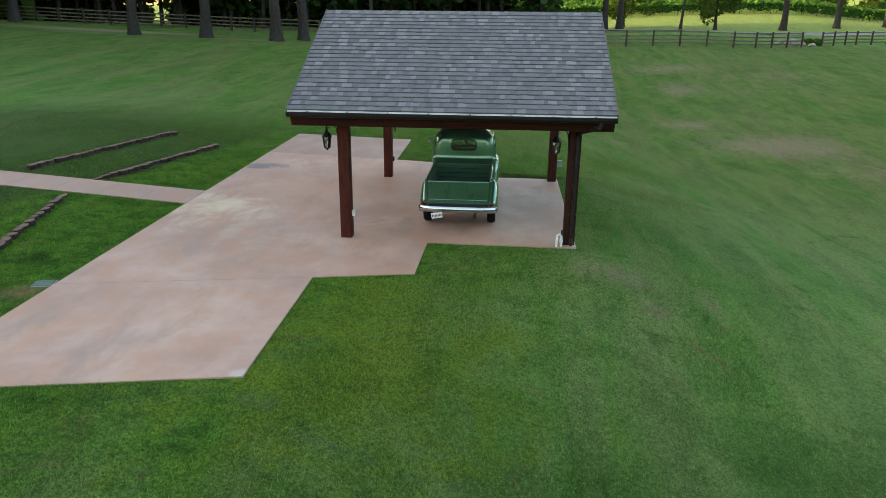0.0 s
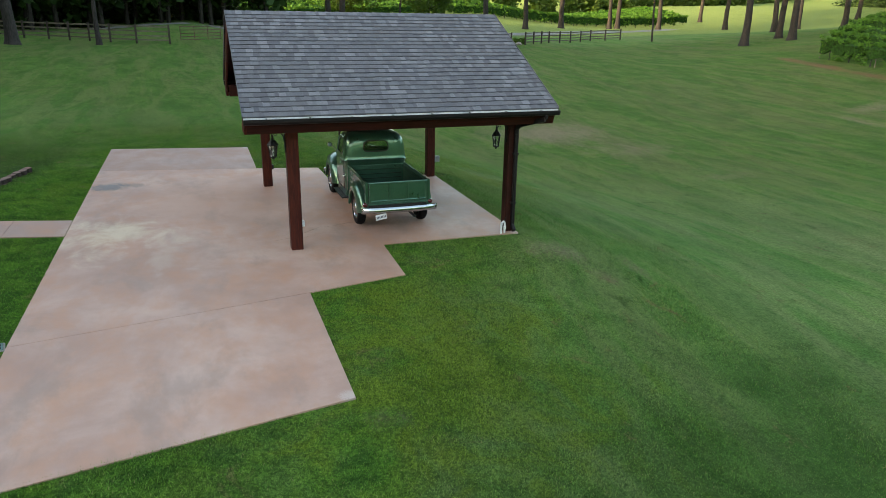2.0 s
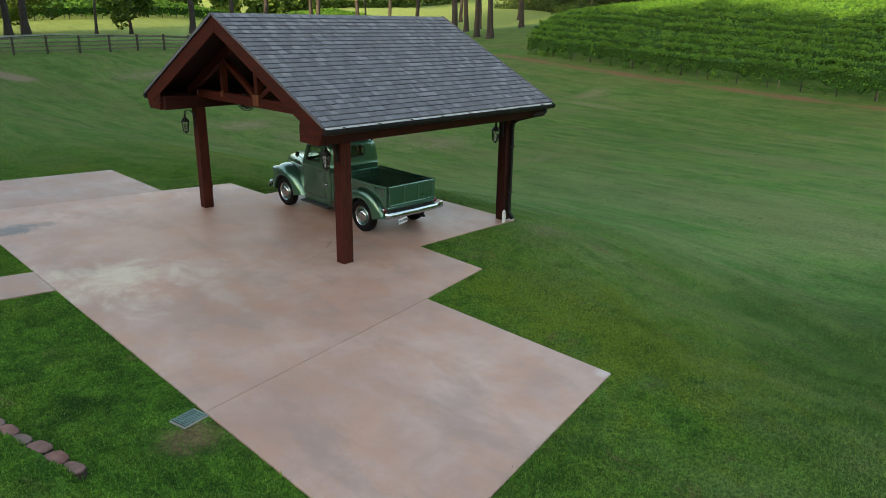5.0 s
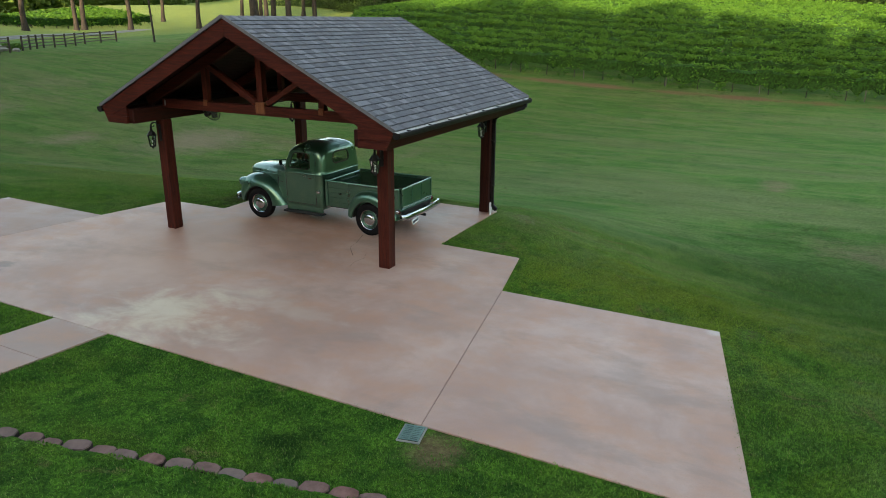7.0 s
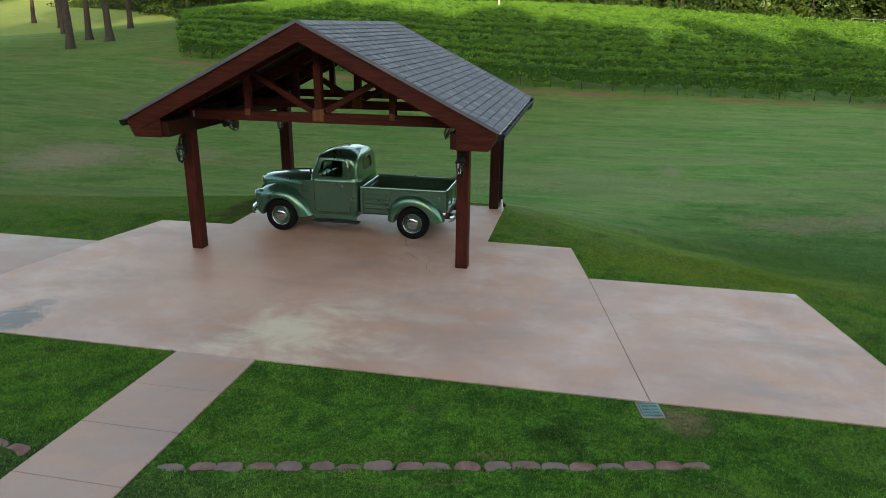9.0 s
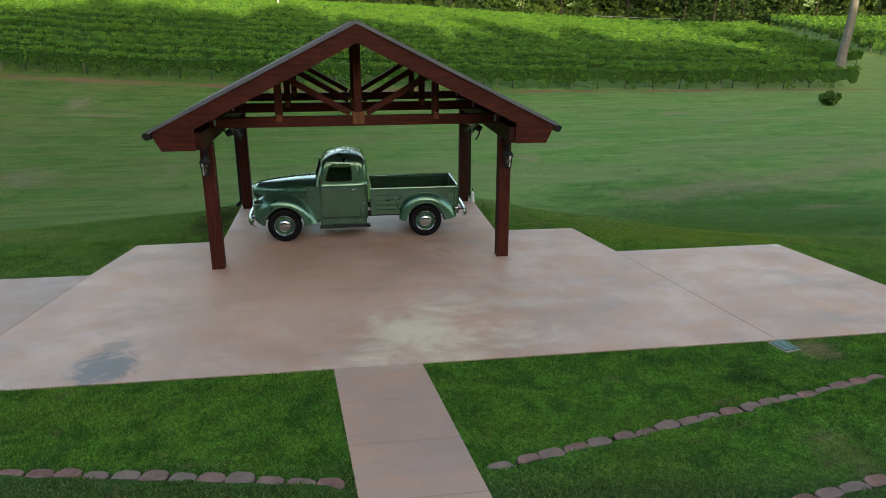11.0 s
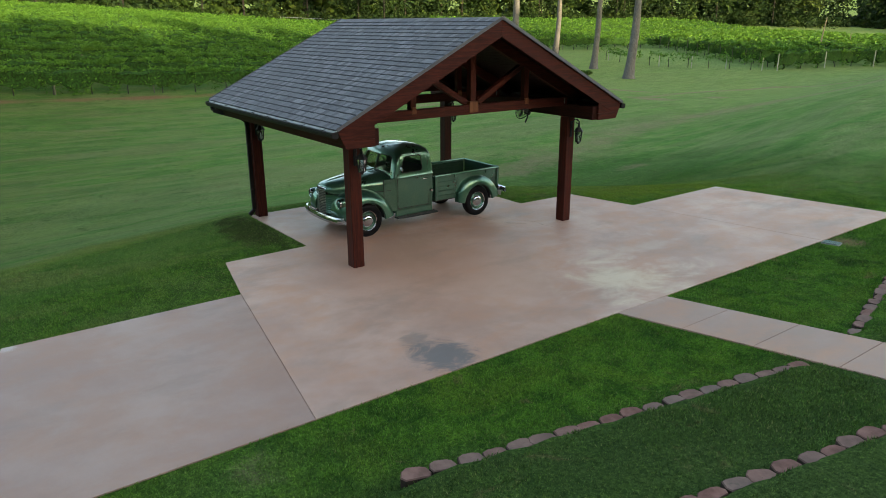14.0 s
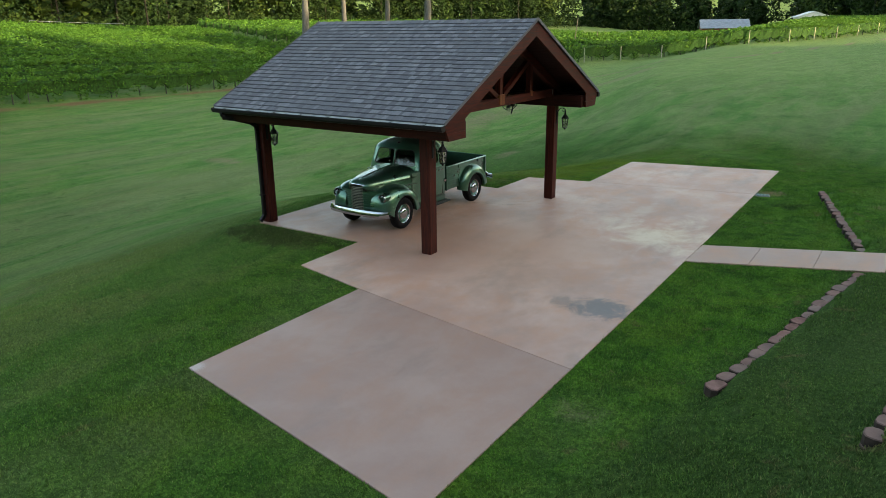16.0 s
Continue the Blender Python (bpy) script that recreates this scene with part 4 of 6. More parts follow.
# ---- lanterns on the west faces of the posts ----
def lantern(x, y):
    t = thing("wall_lantern", "black iron scroll-arm lantern with glass panes on a timber post", "lantern", "lanterns on the posts", at=pose(x, y, 1.70))
    arm = [(0.21, 0, 0.30), (0.19, 0, 0.42), (0.13, 0, 0.50), (0.05, 0, 0.51), (0.0, 0, 0.475), (-0.01, 0, 0.44)]
    part("arm", tube(arm, 0.011, 6), IRON, t)
    curl = [(0.06 + 0.05 * math.cos(a) * (1 - a / 9), 0, 0.45 + 0.05 * math.sin(a) * (1 - a / 9)) for a in np.linspace(1.5, 6.5, 12)]
    part("scroll", tube(curl, 0.007, 5), IRON, t)
    part("wall_plate", boxed((0.205, -0.035, 0.12), (0.22, 0.035, 0.46), 0.01), IRON, t)
    part("ring", lathe([(0.0, 0.45), (0.02, 0.44), (0.024, 0.42), (0.016, 0.40)], 8), IRON, t)
    part("cap", lathe([(0.0, 0.41), (0.022, 0.40), (0.03, 0.36), (0.055, 0.34), (0.085, 0.29), (0.105, 0.275), (0.10, 0.265), (0.0, 0.265)], 6), IRON, t)
    part("glass", lathe([(0.078, 0.262), (0.052, 0.055)], 6), LAMP_GLASS, t, "clouded glass panes")
    for k in range(6):
        a = 2 * math.pi * k / 6
        part("bar", tube([(0.082 * math.cos(a), 0.082 * math.sin(a), 0.266), (0.055 * math.cos(a), 0.055 * math.sin(a), 0.05)], 0.007, 5), IRON, t)
    bm = bmesh.new()
    for k in range(6):
        a, b = 2 * math.pi * k / 6, 2 * math.pi * (k + 1) / 6
        tube([(0.078 * math.cos(a), 0.078 * math.sin(a), 0.22), (0.058 * math.cos(b), 0.058 * math.sin(b), 0.09)], 0.0035, 4, bm)
        tube([(0.078 * math.cos(b), 0.078 * math.sin(b), 0.22), (0.058 * math.cos(a), 0.058 * math.sin(a), 0.09)], 0.0035, 4, bm)
    part("lattice", bm, IRON, t)
    part("base", lathe([(0.0, 0.0), (0.015, 0.01), (0.03, 0.035), (0.06, 0.045), (0.062, 0.058), (0.0, 0.058)], 6), IRON, t)
    part("candle", lathe([(0.0, 0.18), (0.012, 0.175), (0.012, 0.06)], 8), WHITE, t)
    return t


first = lantern(POSTS[0][0] - 0.33, POSTS[0][1])
for x, y in POSTS[1:]:
    copy_thing(first, pose(x - 0.33, y, 1.70))


# ---- caged fans under the headers ----
def wall_fan(x, y, s):
    t = thing("wall_fan", "round caged electric fan hung under the pavilion header", "fan", "fans under the roof", at=pose(x, y, 2.33, s * -62, 0, 0))
    bm = bmesh.new()
    R = 0.21
    for k in range(28):
        a = 2 * math.pi * k / 28
        tube([(0.05 * math.cos(a), 0.05 * math.sin(a), 0.085), (0.14 * math.cos(a), 0.14 * math.sin(a), 0.08), (R * math.cos(a), R * math.sin(a), 0.0), (0.14 * math.cos(a), 0.14 * math.sin(a), -0.07), (0.05 * math.cos(a), 0.05 * math.sin(a), -0.075)], 0.0028, 4, bm, False)
    cage = part("cage", bm, BLACK, t, "black wire cage")
    part("rim", tube([(R * math.cos(a), R * math.sin(a), 0) for a in np.linspace(0, 2 * math.pi, 33)], 0.009, 6), BLACK, cage)
    hub = part("hub", lathe([(0.0, 0.06), (0.04, 0.055), (0.05, 0.0), (0.0, 0.0)], 12), CHROME, t)
    for k in range(4):
        a = math.pi / 2 * k
        rows = []
        for r in (0.04, 0.11, 0.175):
            w = 0.05 + 0.12 * r
            rows.append([(r * math.cos(a + u * w / max(r, 0.08)), r * math.sin(a + u * w / max(r, 0.08)), 0.02 + 0.02 * u) for u in (-1, 0, 1)])
        solid(part("fan_blade", skin(rows), GREY_BOX, hub), 0.003)
    part("motor", lathe([(0.0, -0.075), (0.055, -0.075), (0.065, -0.12), (0.055, -0.19), (0.0, -0.20)], 14), BLACK, t)
    part("bracket", tube([(0, 0, -0.16), (0, 0.10, -0.20), (0, 0.22, -0.19)], 0.018, 6), BLACK, t)


wall_fan(6.1, 4.38, 1)
wall_fan(6.12, 8.78, -1)

# ---- fittings on the posts ----
def outlet(x, y, z, material, size, label):
    t = thing("outlet_box", label, "outlet", at=pose(x, y, z))
    part("box", boxed((-size[0] / 2, -size[1] / 2, 0), (size[0] / 2, size[1] / 2, size[2]), 0.008), material, t)
    part("lid", boxed((-size[0] / 2 - 0.006, -size[1] / 2 - 0.004, 0.01), (-size[0] / 2 + 0.004, size[1] / 2 + 0.004, size[2] - 0.01), 0.003), material, t)
    return t


outlet(5.17 + 0.135, 3.97, 0.42, WHITE, (0.05, 0.07, 0.12), "small white weatherproof outlet box on a post")
outlet(5.17 + 0.135, 9.14, 0.42, BLACK, (0.05, 0.07, 0.12), "small dark outlet box on a post")
outlet(9.48 + 0.17, 9.05, 0.40, GREY_BOX, (0.12, 0.10, 0.16), "grey electric box beside a post")
tap = thing("water_tap", "white plastic water riser pipe bent over beside a post foot", "tap", at=pose(9.30, 3.78, 0))
part("pipe", tube([(0.03, 0, 0.0), (0.03, 0, 0.20), (0.0, -0.01, 0.25), (-0.05, -0.02, 0.22), (-0.06, -0.03, 0.08), (-0.06, -0.03, 0.0)], 0.022, 8), WHITE, tap)
part("collar", lathe([(0.032, 0.0), (0.032, 0.06), (0.0, 0.06)], 8, at=(0.03, 0, 0.08)), WHITE, tap)
part("spigot", tube([(0.03, 0, 0.20), (0.03, -0.02, 0.30), (0.03, -0.02, 0.34)], 0.012, 6), IRON, tap)

# ---- drain beside the pad ----
drain = thing("drain_grate", "pale green plastic drain grate in a concrete collar beside the pad", "drain", at=pose(0.80, 1.0, -0.005, 0, 0, 12))
part("collar", boxed((-0.165, -0.13, -0.06), (0.165, 0.13, 0.004), 0.008), DRAIN_CONCRETE, drain)
# dark plate painted as the shaded hollow below the grate
part("frame", boxed((-0.145, -0.112, -0.02), (0.145, 0.112, 0.007), 0.003), HOLLOW_DARK, drain)
for k in range(9):
    x = -0.128 + 0.032 * k
    part("bar", boxed((x - 0.010, -0.108, 0.005), (x + 0.010, 0.108, 0.014), 0.002), GRATE, drain)
for y in (-0.10, 0.0, 0.10):
    part("bar", boxed((-0.14, y - 0.010, 0.005), (0.14, y + 0.010, 0.013), 0.002), GRATE, drain)


# ---- edging walls ----
def stone_mesh(rng):
    """A cast edging stone: flat back, bowed front, rough edges."""
    L, W, H = 0.278, 0.165, 0.115
    out = [(-L / 2, -0.03), (-L / 2 + 0.022, -W / 2), (L / 2 - 0.022, -W / 2), (L / 2, -0.03), (L / 2 - 0.02, W / 2 - 0.03), (0.06, W / 2), (-0.06, W / 2), (-L / 2 + 0.02, W / 2 - 0.03)]
    out = [(x + rng.uniform(-0.008, 0.008), y + rng.uniform(-0.008, 0.008)) for x, y in out]
    bm = slab(out, lambda x, y: H, H, 0.010)
    return mesh_of("stone", bm, STONE)


rng = random.Random(4)
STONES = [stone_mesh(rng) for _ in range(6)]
for (x0, y0), (x1, y1), h in WALLS:
    wall = thing("edging_wall", "low garden edging wall of pinkish-brown cast stones set in the lawn", "edging", "edging walls in the lawn", kind="structure")
    p, q = Vector((x0, y0, 0)), Vector((x1, y1, 0))
    n = int((q - p).length / 0.270)
    ang = math.atan2(q.y - p.y, q.x - p.x)
    for k in range(n + 1):
        c = p.lerp(q, k / n)
        top = ground(c.x - 0.24, c.y) - 0.028
        base = ground(c.x + 0.25, c.y)
        z = top - 0.115
        while z > base - 0.10 or z == top - 0.115:
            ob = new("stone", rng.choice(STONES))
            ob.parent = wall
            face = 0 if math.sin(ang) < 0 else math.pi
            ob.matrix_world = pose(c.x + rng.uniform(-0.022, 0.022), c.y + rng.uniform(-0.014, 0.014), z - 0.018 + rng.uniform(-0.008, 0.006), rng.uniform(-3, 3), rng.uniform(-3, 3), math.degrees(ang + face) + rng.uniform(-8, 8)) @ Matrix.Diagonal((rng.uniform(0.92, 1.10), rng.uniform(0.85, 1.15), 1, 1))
            z -= 0.118

# ---- pickup truck; local y runs to its nose, x to its right, wheels on z = 0 ----
TRUCK = thing("pickup_truck", "vintage metallic green pickup truck with chrome bumpers under the pavilion", "truck", at=pose(7.31, 6.655, 0))
AXLE, TYRE = 1.41, 0.338


def fender(name, crown, hub_y, arch_r, angles, x_in, x_crown, x_out, drop):
    """A bulging wing: from its inner edge over the crown out and down to the wheel arch, with a folded lip."""
    for side in (-1, 1):
        rows = []
        n = len(crown)
        for (y, z), ang in zip(crown, angles):
            a = radians(ang)
            q = (hub_y + arch_r * math.cos(a), TYRE + arch_r * math.sin(a))
            row = [(x_in, y, z - drop)]
            row.append(((x_in + x_crown) / 2, y, z - drop * 0.25))
            for k in range(9):
                t = math.pi / 2 * k / 8
                c, s = math.cos(t), math.sin(t)
                row.append((x_crown + (x_out - x_crown) * s, q[0] + (y - q[0]) * c, q[1] + (z - q[1]) * c))
            row.append((x_out - 0.02, q[0] + 0.012 * (hub_y - q[0]), q[1] - 0.012))
            row.append((x_out - 0.06, q[0], q[1]))
            rows.append([(side * x, yy, zz) for x, yy, zz in row])
        ob = part(name, skin(rows), PAINT, TRUCK, smooth=True)
        sub = ob.modifiers.new("smooth", "SUBSURF")
        sub.levels = sub.render_levels = 1
        well = [[(side * x, hub_y + (arch_r - 0.005) * math.cos(radians(a)), TYRE + (arch_r - 0.005) * math.sin(radians(a))) for x in (0.48, x_out - 0.06)] for a in range(0, 181, 15)]
        part("wheel_well", skin(well), BLACK, ob)


fender("front_fender", [(2.01, 0.47), (2.035, 0.60), (1.985, 0.79), (1.83, 0.92), (1.60, 0.97), (1.34, 0.955), (1.10, 0.88), (0.90, 0.72), (0.77, 0.53), (0.69, 0.36)],
       AXLE, 0.392, [2, 22, 45, 66, 86, 106, 128, 150, 168, 181], 0.34, 0.50, 0.795, 0.04)
fender("rear_fender", [(-0.875, 0.37), (-0.885, 0.56), (-0.985, 0.77), (-1.17, 0.885), (-1.38, 0.92), (-1.59, 0.895), (-1.79, 0.80), (-1.95, 0.65), (-2.045, 0.48), (-2.06, 0.40)],
       -AXLE, 0.388, [1, 20, 44, 66, 86, 106, 128, 148, 166, 178], 0.60, 0.66, 0.805, 0.0)

# wheels
for x, y in ((-0.665, AXLE), (0.665, AXLE), (-0.665, -AXLE), (0.665, -AXLE)):
    s = 1 if x > 0 else -1
    wheel = part("wheel", lathe([(0.19, s * 0.02), (0.205, s * 0.055), (0.215, s * 0.06), (0.20, -s * 0.02), (0.0, -s * 0.02)], 28, "X", at=(x, y, TYRE)), PAINT, TRUCK, smooth=True)
    prof = [(0.205, -0.07), (0.265, -0.086), (0.308, -0.082), (0.330, -0.060), (0.338, -0.02), (0.338, 0.02), (0.330, 0.060), (0.308, 0.082), (0.265, 0.086), (0.208, 0.07)]
    part("tyre", lathe(prof, 36, "X", at=(x, y, TYRE)), RUBBER, wheel, "black rubber tyre", smooth=True)
    part("rim", lathe([(0.208, s * 0.072), (0.203, s * 0.080), (0.193, s * 0.074), (0.186, s * 0.055)], 32, "X", at=(x, y, TYRE)), CHROME, wheel, "bright trim ring", smooth=True)
    part("disc", lathe([(0.189, s * 0.052), (0.172, s * 0.035), (0.150, s * 0.055), (0.11, s * 0.05), (0.0, s * 0.05)], 28, "X", at=(x, y, TYRE)), PAINT, wheel, smooth=True)
    part("hub_cap", lathe([(0.130, s * 0.052), (0.124, s * 0.075), (0.095, s * 0.098), (0.050, s * 0.110), (0.0, s * 0.11)], 24, "X", at=(x, y, TYRE)), CHROME, wheel, "chrome hub cap", smooth=True)
for y in (AXLE, -AXLE):
    part("axle", tube([(-0.66, y, TYRE), (0.66, y, TYRE)], 0.04, 8), BLACK, TRUCK)
bm = bmesh.new()
for x in (-0.36, 0.36):
    beam((x, -2.15, 0.44), (x, 1.95, 0.44), 0.07, 0.12, 0.005, bm)
for y in (-2.0, -1.0, 0.2, 1.1, 1.85):
    beam((-0.36, y, 0.44), (0.36, y, 0.44), 0.08, 0.09, 0.005, bm)
part("chassis", bm, BLACK, TRUCK)
part("exhaust", tube([(0.30, 0.4, 0.30), (0.32, -1.2, 0.29), (0.34, -2.12, 0.28)], 0.028, 8), BLACK, TRUCK)

# cab: rings of a rounded box from the sill to the roof, open where the windows are
LEVELS = [  # height, half width, front, back, corner radius
    (0.36, 0.655, 0.735, -0.215, 0.06), (0.42, 0.69, 0.745, -0.250, 0.08), (0.80, 0.705, 0.765, -0.262, 0.10), (1.085, 0.705, 0.785, -0.262, 0.11),
    (1.105, 0.716, 0.79, -0.272, 0.11), (1.125, 0.704, 0.785, -0.262, 0.11), (1.20, 0.697, 0.775, -0.260, 0.11), (1.29, 0.688, 0.75, -0.257, 0.12),
    (1.38, 0.678, 0.722, -0.252, 0.12), (1.47, 0.664, 0.692, -0.244, 0.13), (1.525, 0.652, 0.672, -0.236, 0.14), (1.585, 0.625, 0.64, -0.215, 0.16),
    (1.64, 0.575, 0.585, -0.175, 0.20), (1.685, 0.495, 0.50, -0.115, 0.24), (1.715, 0.39, 0.40, -0.03, 0.24), (1.733, 0.24, 0.29, 0.07, 0.18), (1.738, 0.10, 0.22, 0.15, 0.08)]


def rounder(levels, start):
    """Puts three more levels, on a smooth curve, between those from start on."""
    out = list(levels[:start])
    for i in range(start, len(levels) - 1):
        p, q, r, t = (np.array(levels[min(max(j, 0), len(levels) - 1)]) for j in (i - 1, i, i + 1, i + 2))
        for u in (0.0, 0.25, 0.5, 0.75):
            out.append(tuple(0.5 * (2 * q + (r - p) * u + (2 * p - 5 * q + 4 * r - t) * u * u + (3 * q - p - 3 * r + t) * u ** 3)))
    return out + [levels[-1]]


def cab_ring(level):
    z, hw, yf, yr, r = level
    r = min(r, hw * 0.9, (yf - yr) * 0.45)
    half = [((hw - r) * f, yf - 0.03 * f * f, z) for f in (0.045, 0.5, 0.95)]
    half += [(hw - r + r * math.sin(a), yf - 0.03 - (r - 0.03) * (1 - math.cos(a)), z) for a in (0.3, 0.6, 0.9, 1.2)]
    half += [(hw, yf - r - (yf - yr - 2 * r) * f, z) for f in (0.0, 0.10, 0.42, 0.76, 0.90, 1.0)]
    half += [(hw - r + r * math.cos(a), yr + r - r * math.sin(a), z) for a in (0.3, 0.6, 0.9, 1.2)]
    half += [((hw - r) * f, yr, z) for f in (0.9, 0.52, 0.25)]
    return half + [(-x, y, zz) for x, y, zz in half[::-1]]


rings = [cab_ring(L) for L in rounder(LEVELS, 10)]
N = len(rings[0])
bm = bmesh.new()
vs = [[bm.verts.new(p) for p in r] for r in rings]
WINDOWS = {"windshield_right": (0, 2, 6, 10), "windshield_left": (N - 3, N - 1, 6, 10), "side_window_right": (8, 10, 6, 10), "side_window_left": (N - 11, N - 9, 6, 10), "rear_window": (18, N - 19, 7, 10)}
for i in range(len(rings) - 1):
    for k in range(N):
        if any(a <= k < b and lo <= i < hi for a, b, lo, hi in WINDOWS.values()):
            continue
        bm.faces.new((vs[i][k], vs[i][(k + 1) % N], vs[i + 1][(k + 1) % N], vs[i + 1][k]))
bm.faces.new(vs[-1])
bmesh.ops.recalc_face_normals(bm, faces=bm.faces)
cab = part("cab", bm, PAINT, TRUCK, smooth=True)
solid(cab, 0.03)
for name, (a, b, lo, hi) in WINDOWS.items():
    cs = [Vector(rings[lo][a]), Vector(rings[lo][b]), Vector(rings[hi][b]), Vector(rings[hi][a])]
    mid_p = sum(cs, Vector()) / 4
    out = (cs[1] - cs[0]).cross(cs[3] - cs[0]).normalized()
    if out.dot(mid_p - Vector((0, 0.25, 1.3))) < 0:
        out = -out
    loop, cut = [], 0.065 if "rear" not in name else 0.105
    fillers = []
    for k in range(4):
        p, q, r = cs[k], cs[(k + 1) % 4], cs[(k - 1) % 4]
        d1, d2 = (r - p).normalized() * cut, (q - p).normalized() * cut
        arc = [p + d1 * (1 - math.sin(a)) + d2 * (1 - math.cos(a)) for a in np.linspace(0, math.pi / 2, 6)]
        loop += arc
        bm = bmesh.new()
        corner = bm.verts.new(p + out * 0.002)
        rim = [bm.verts.new(v + out * 0.002) for v in arc]
        for v, w in zip(rim, rim[1:]):
            bm.faces.new((corner, v, w))
        bmesh.ops.recalc_face_normals(bm, faces=bm.faces)
        fillers.append(bm)
    glass_bm = bmesh.new()
    glass_bm.faces.new([glass_bm.verts.new(p - out * 0.012) for p in cs])
    win = part("window", glass_bm, CAR_GLASS, TRUCK, "dark reflecting window glass")
    win.visible_shadow = False
    solid(win, 0.005)
    for bm in fillers:
        part("corner_filler", bm, PAINT, win)
    part("window_seal", tube(loop + [loop[0], loop[1]], 0.014 if "rear" in name else 0.009, 6), BLACK, win, "black rubber seal")


def cab_side(z):
    zs = [L[0] for L in LEVELS]
    return float(np.interp(z, zs, [L[1] for L in LEVELS]))


for s in (-1, 1):
    y0, y1 = 0.655, -0.085
    zs = (0.47, 0.62, 0.80, 0.95, 1.06, 1.085, 1.105, 1.125, 1.185)
    rows = [[(s * (cab_side(z) + 0.006), y, z) for y in np.linspace(y0, y1, 7)] for z in zs]
    door = solid(part("door", skin(rows), PAINT, TRUCK, smooth=True), 0.012)
    frame_pts = [(y0 - 0.02, 1.185), (y0 - 0.075, 1.50), (y0 - 0.12, 1.56), (y1 + 0.12, 1.56), (y1 + 0.05, 1.52), (y1 + 0.012, 1.40), (y1, 1.185)]
    part("window_frame", tube([(s * (cab_side(z) + 0.002), y, z) for y, z in frame_pts], 0.012, 6), PAINT, door)
    part("seam", tube([(s * (cab_side(z) + 0.006), y, z) for y, z in ((y0 + 0.010, 1.18), (y0 + 0.010, 0.464), (y1 - 0.010, 0.464), (y1 - 0.010, 1.40))], 0.0075, 5), BLACK, door)
    part("handle", tube([(s * (cab_side(1.03) + x), y, 1.03) for x, y in ((0.0, 0.05), (0.035, 0.05), (0.04, 0.0), (0.038, -0.05))], 0.010, 6), CHROME, door, "chrome door handle")
    for z in (0.56, 1.13):
        part("hinge", boxed((s * (cab_side(z) + 0.012) - 0.012, y0 - 0.01, z - 0.03), (s * (cab_side(z) + 0.012) + 0.012, y0 + 0.035, z + 0.03), 0.006), PAINT, door)
    board = part("running_board", boxed((s * 0.715 - 0.085, -0.29, 0.262), (s * 0.715 + 0.085, 0.72, 0.296), 0.012), BLACK, TRUCK, "black running board")
    for k in range(5):
        part("tread_strip", boxed((s * 0.72 - 0.055 + 0.027 * k, -0.27, 0.294), (s * 0.72 - 0.045 + 0.027 * k, 0.70, 0.301)), BLACK, board)
    part("sill_panel", boxed((s * 0.655 - 0.03, -0.22, 0.29), (s * 0.655 + 0.03, 0.70, 0.43), 0.014), PAINT, TRUCK)
    wiper = part("wiper", tube([(s * 0.09, 0.692, 1.533), (s * 0.15, 0.708, 1.49), (s * 0.28, 0.715, 1.44)], 0.005, 5), BLACK, TRUCK)
    part("wiper_blade", tube([(s * 0.22, 0.700, 1.48), (s * 0.36, 0.722, 1.39)], 0.006, 5), BLACK, wiper)
    cowl = [[(s * x, y, z) for y, x in ((0.648, cab_side(z) + 0.001), (0.70, cab_side(z) - 0.012), (0.76, 0.668), (0.82, 0.651), (0.90, 0.632), (0.945, 0.621))] for z in (0.42, 0.60, 0.80, 1.00, 1.09)]
    cowl_ob = solid(part("cowl_side", skin(cowl), PAINT, TRUCK, smooth=True), 0.01)
    part("seam", tube([(s * 0.622, 0.948, 1.09), (s * 0.622, 0.948, 0.60)], 0.006, 5), BLACK, cowl_ob)
part("gas_cap", lathe([(0.0, -0.745), (0.030, -0.742), (0.040, -0.72), (0.040, -0.69)], 14, "X", at=(0, -0.165, 0.76)), CHROME, TRUCK, "chrome fuel cap")
mirror = part("mirror", lathe([(0.0, -0.012), (0.05, -0.010), (0.058, 0.0), (0.05, 0.012), (0.0, 0.012)], 18, "Y", at=(-0.86, 0.66, 1.32)), CHROME, TRUCK, "round chrome door mirror", smooth=True)
part("mirror_arm", tube([(-0.70, 0.64, 1.14), (-0.76, 0.66, 1.24), (-0.85, 0.67, 1.32)], 0.009, 6), CHROME, mirror)
part("roof_lamp", lathe([(0.0, 0.05), (0.03, 0.045), (0.04, 0.02), (0.04, 0.0)], 12, at=(0.0, 0.55, 1.63)), BLACK, TRUCK)
part("centre_pillar", tube([(0, 0.785, 1.19), (0, 0.735, 1.36), (0, 0.675, 1.535)], 0.016, 6), PAINT, TRUCK)

# inside the cab
part("seat_cushion", boxed((-0.58, -0.13, 0.60), (0.58, 0.36, 0.80), 0.04), SEAT, TRUCK, "dark bench seat")
part("seat_back", beam((0, -0.12, 0.80), (0, -0.20, 1.22), 1.15, 0.12, 0.03), SEAT, TRUCK)
part("dashboard", boxed((-0.62, 0.60, 1.0), (0.62, 0.74, 1.17), 0.03), PAINT, TRUCK)
part("cab_floor", boxed((-0.64, -0.2, 0.42), (0.64, 0.72, 0.46)), BLACK, TRUCK)
bm = tube([(-0.30 + 0.20 * math.cos(a), 0.42 + 0.10 * math.sin(a), 1.12 + 0.17 * math.sin(a)) for a in np.linspace(0, 2 * math.pi, 25)], 0.012, 6)
wheel_ob = part("steering_wheel", bm, BLACK, TRUCK)
part("column", tube([(-0.30, 0.42, 1.12), (-0.30, 0.70, 0.95)], 0.02, 6), BLACK, wheel_ob)

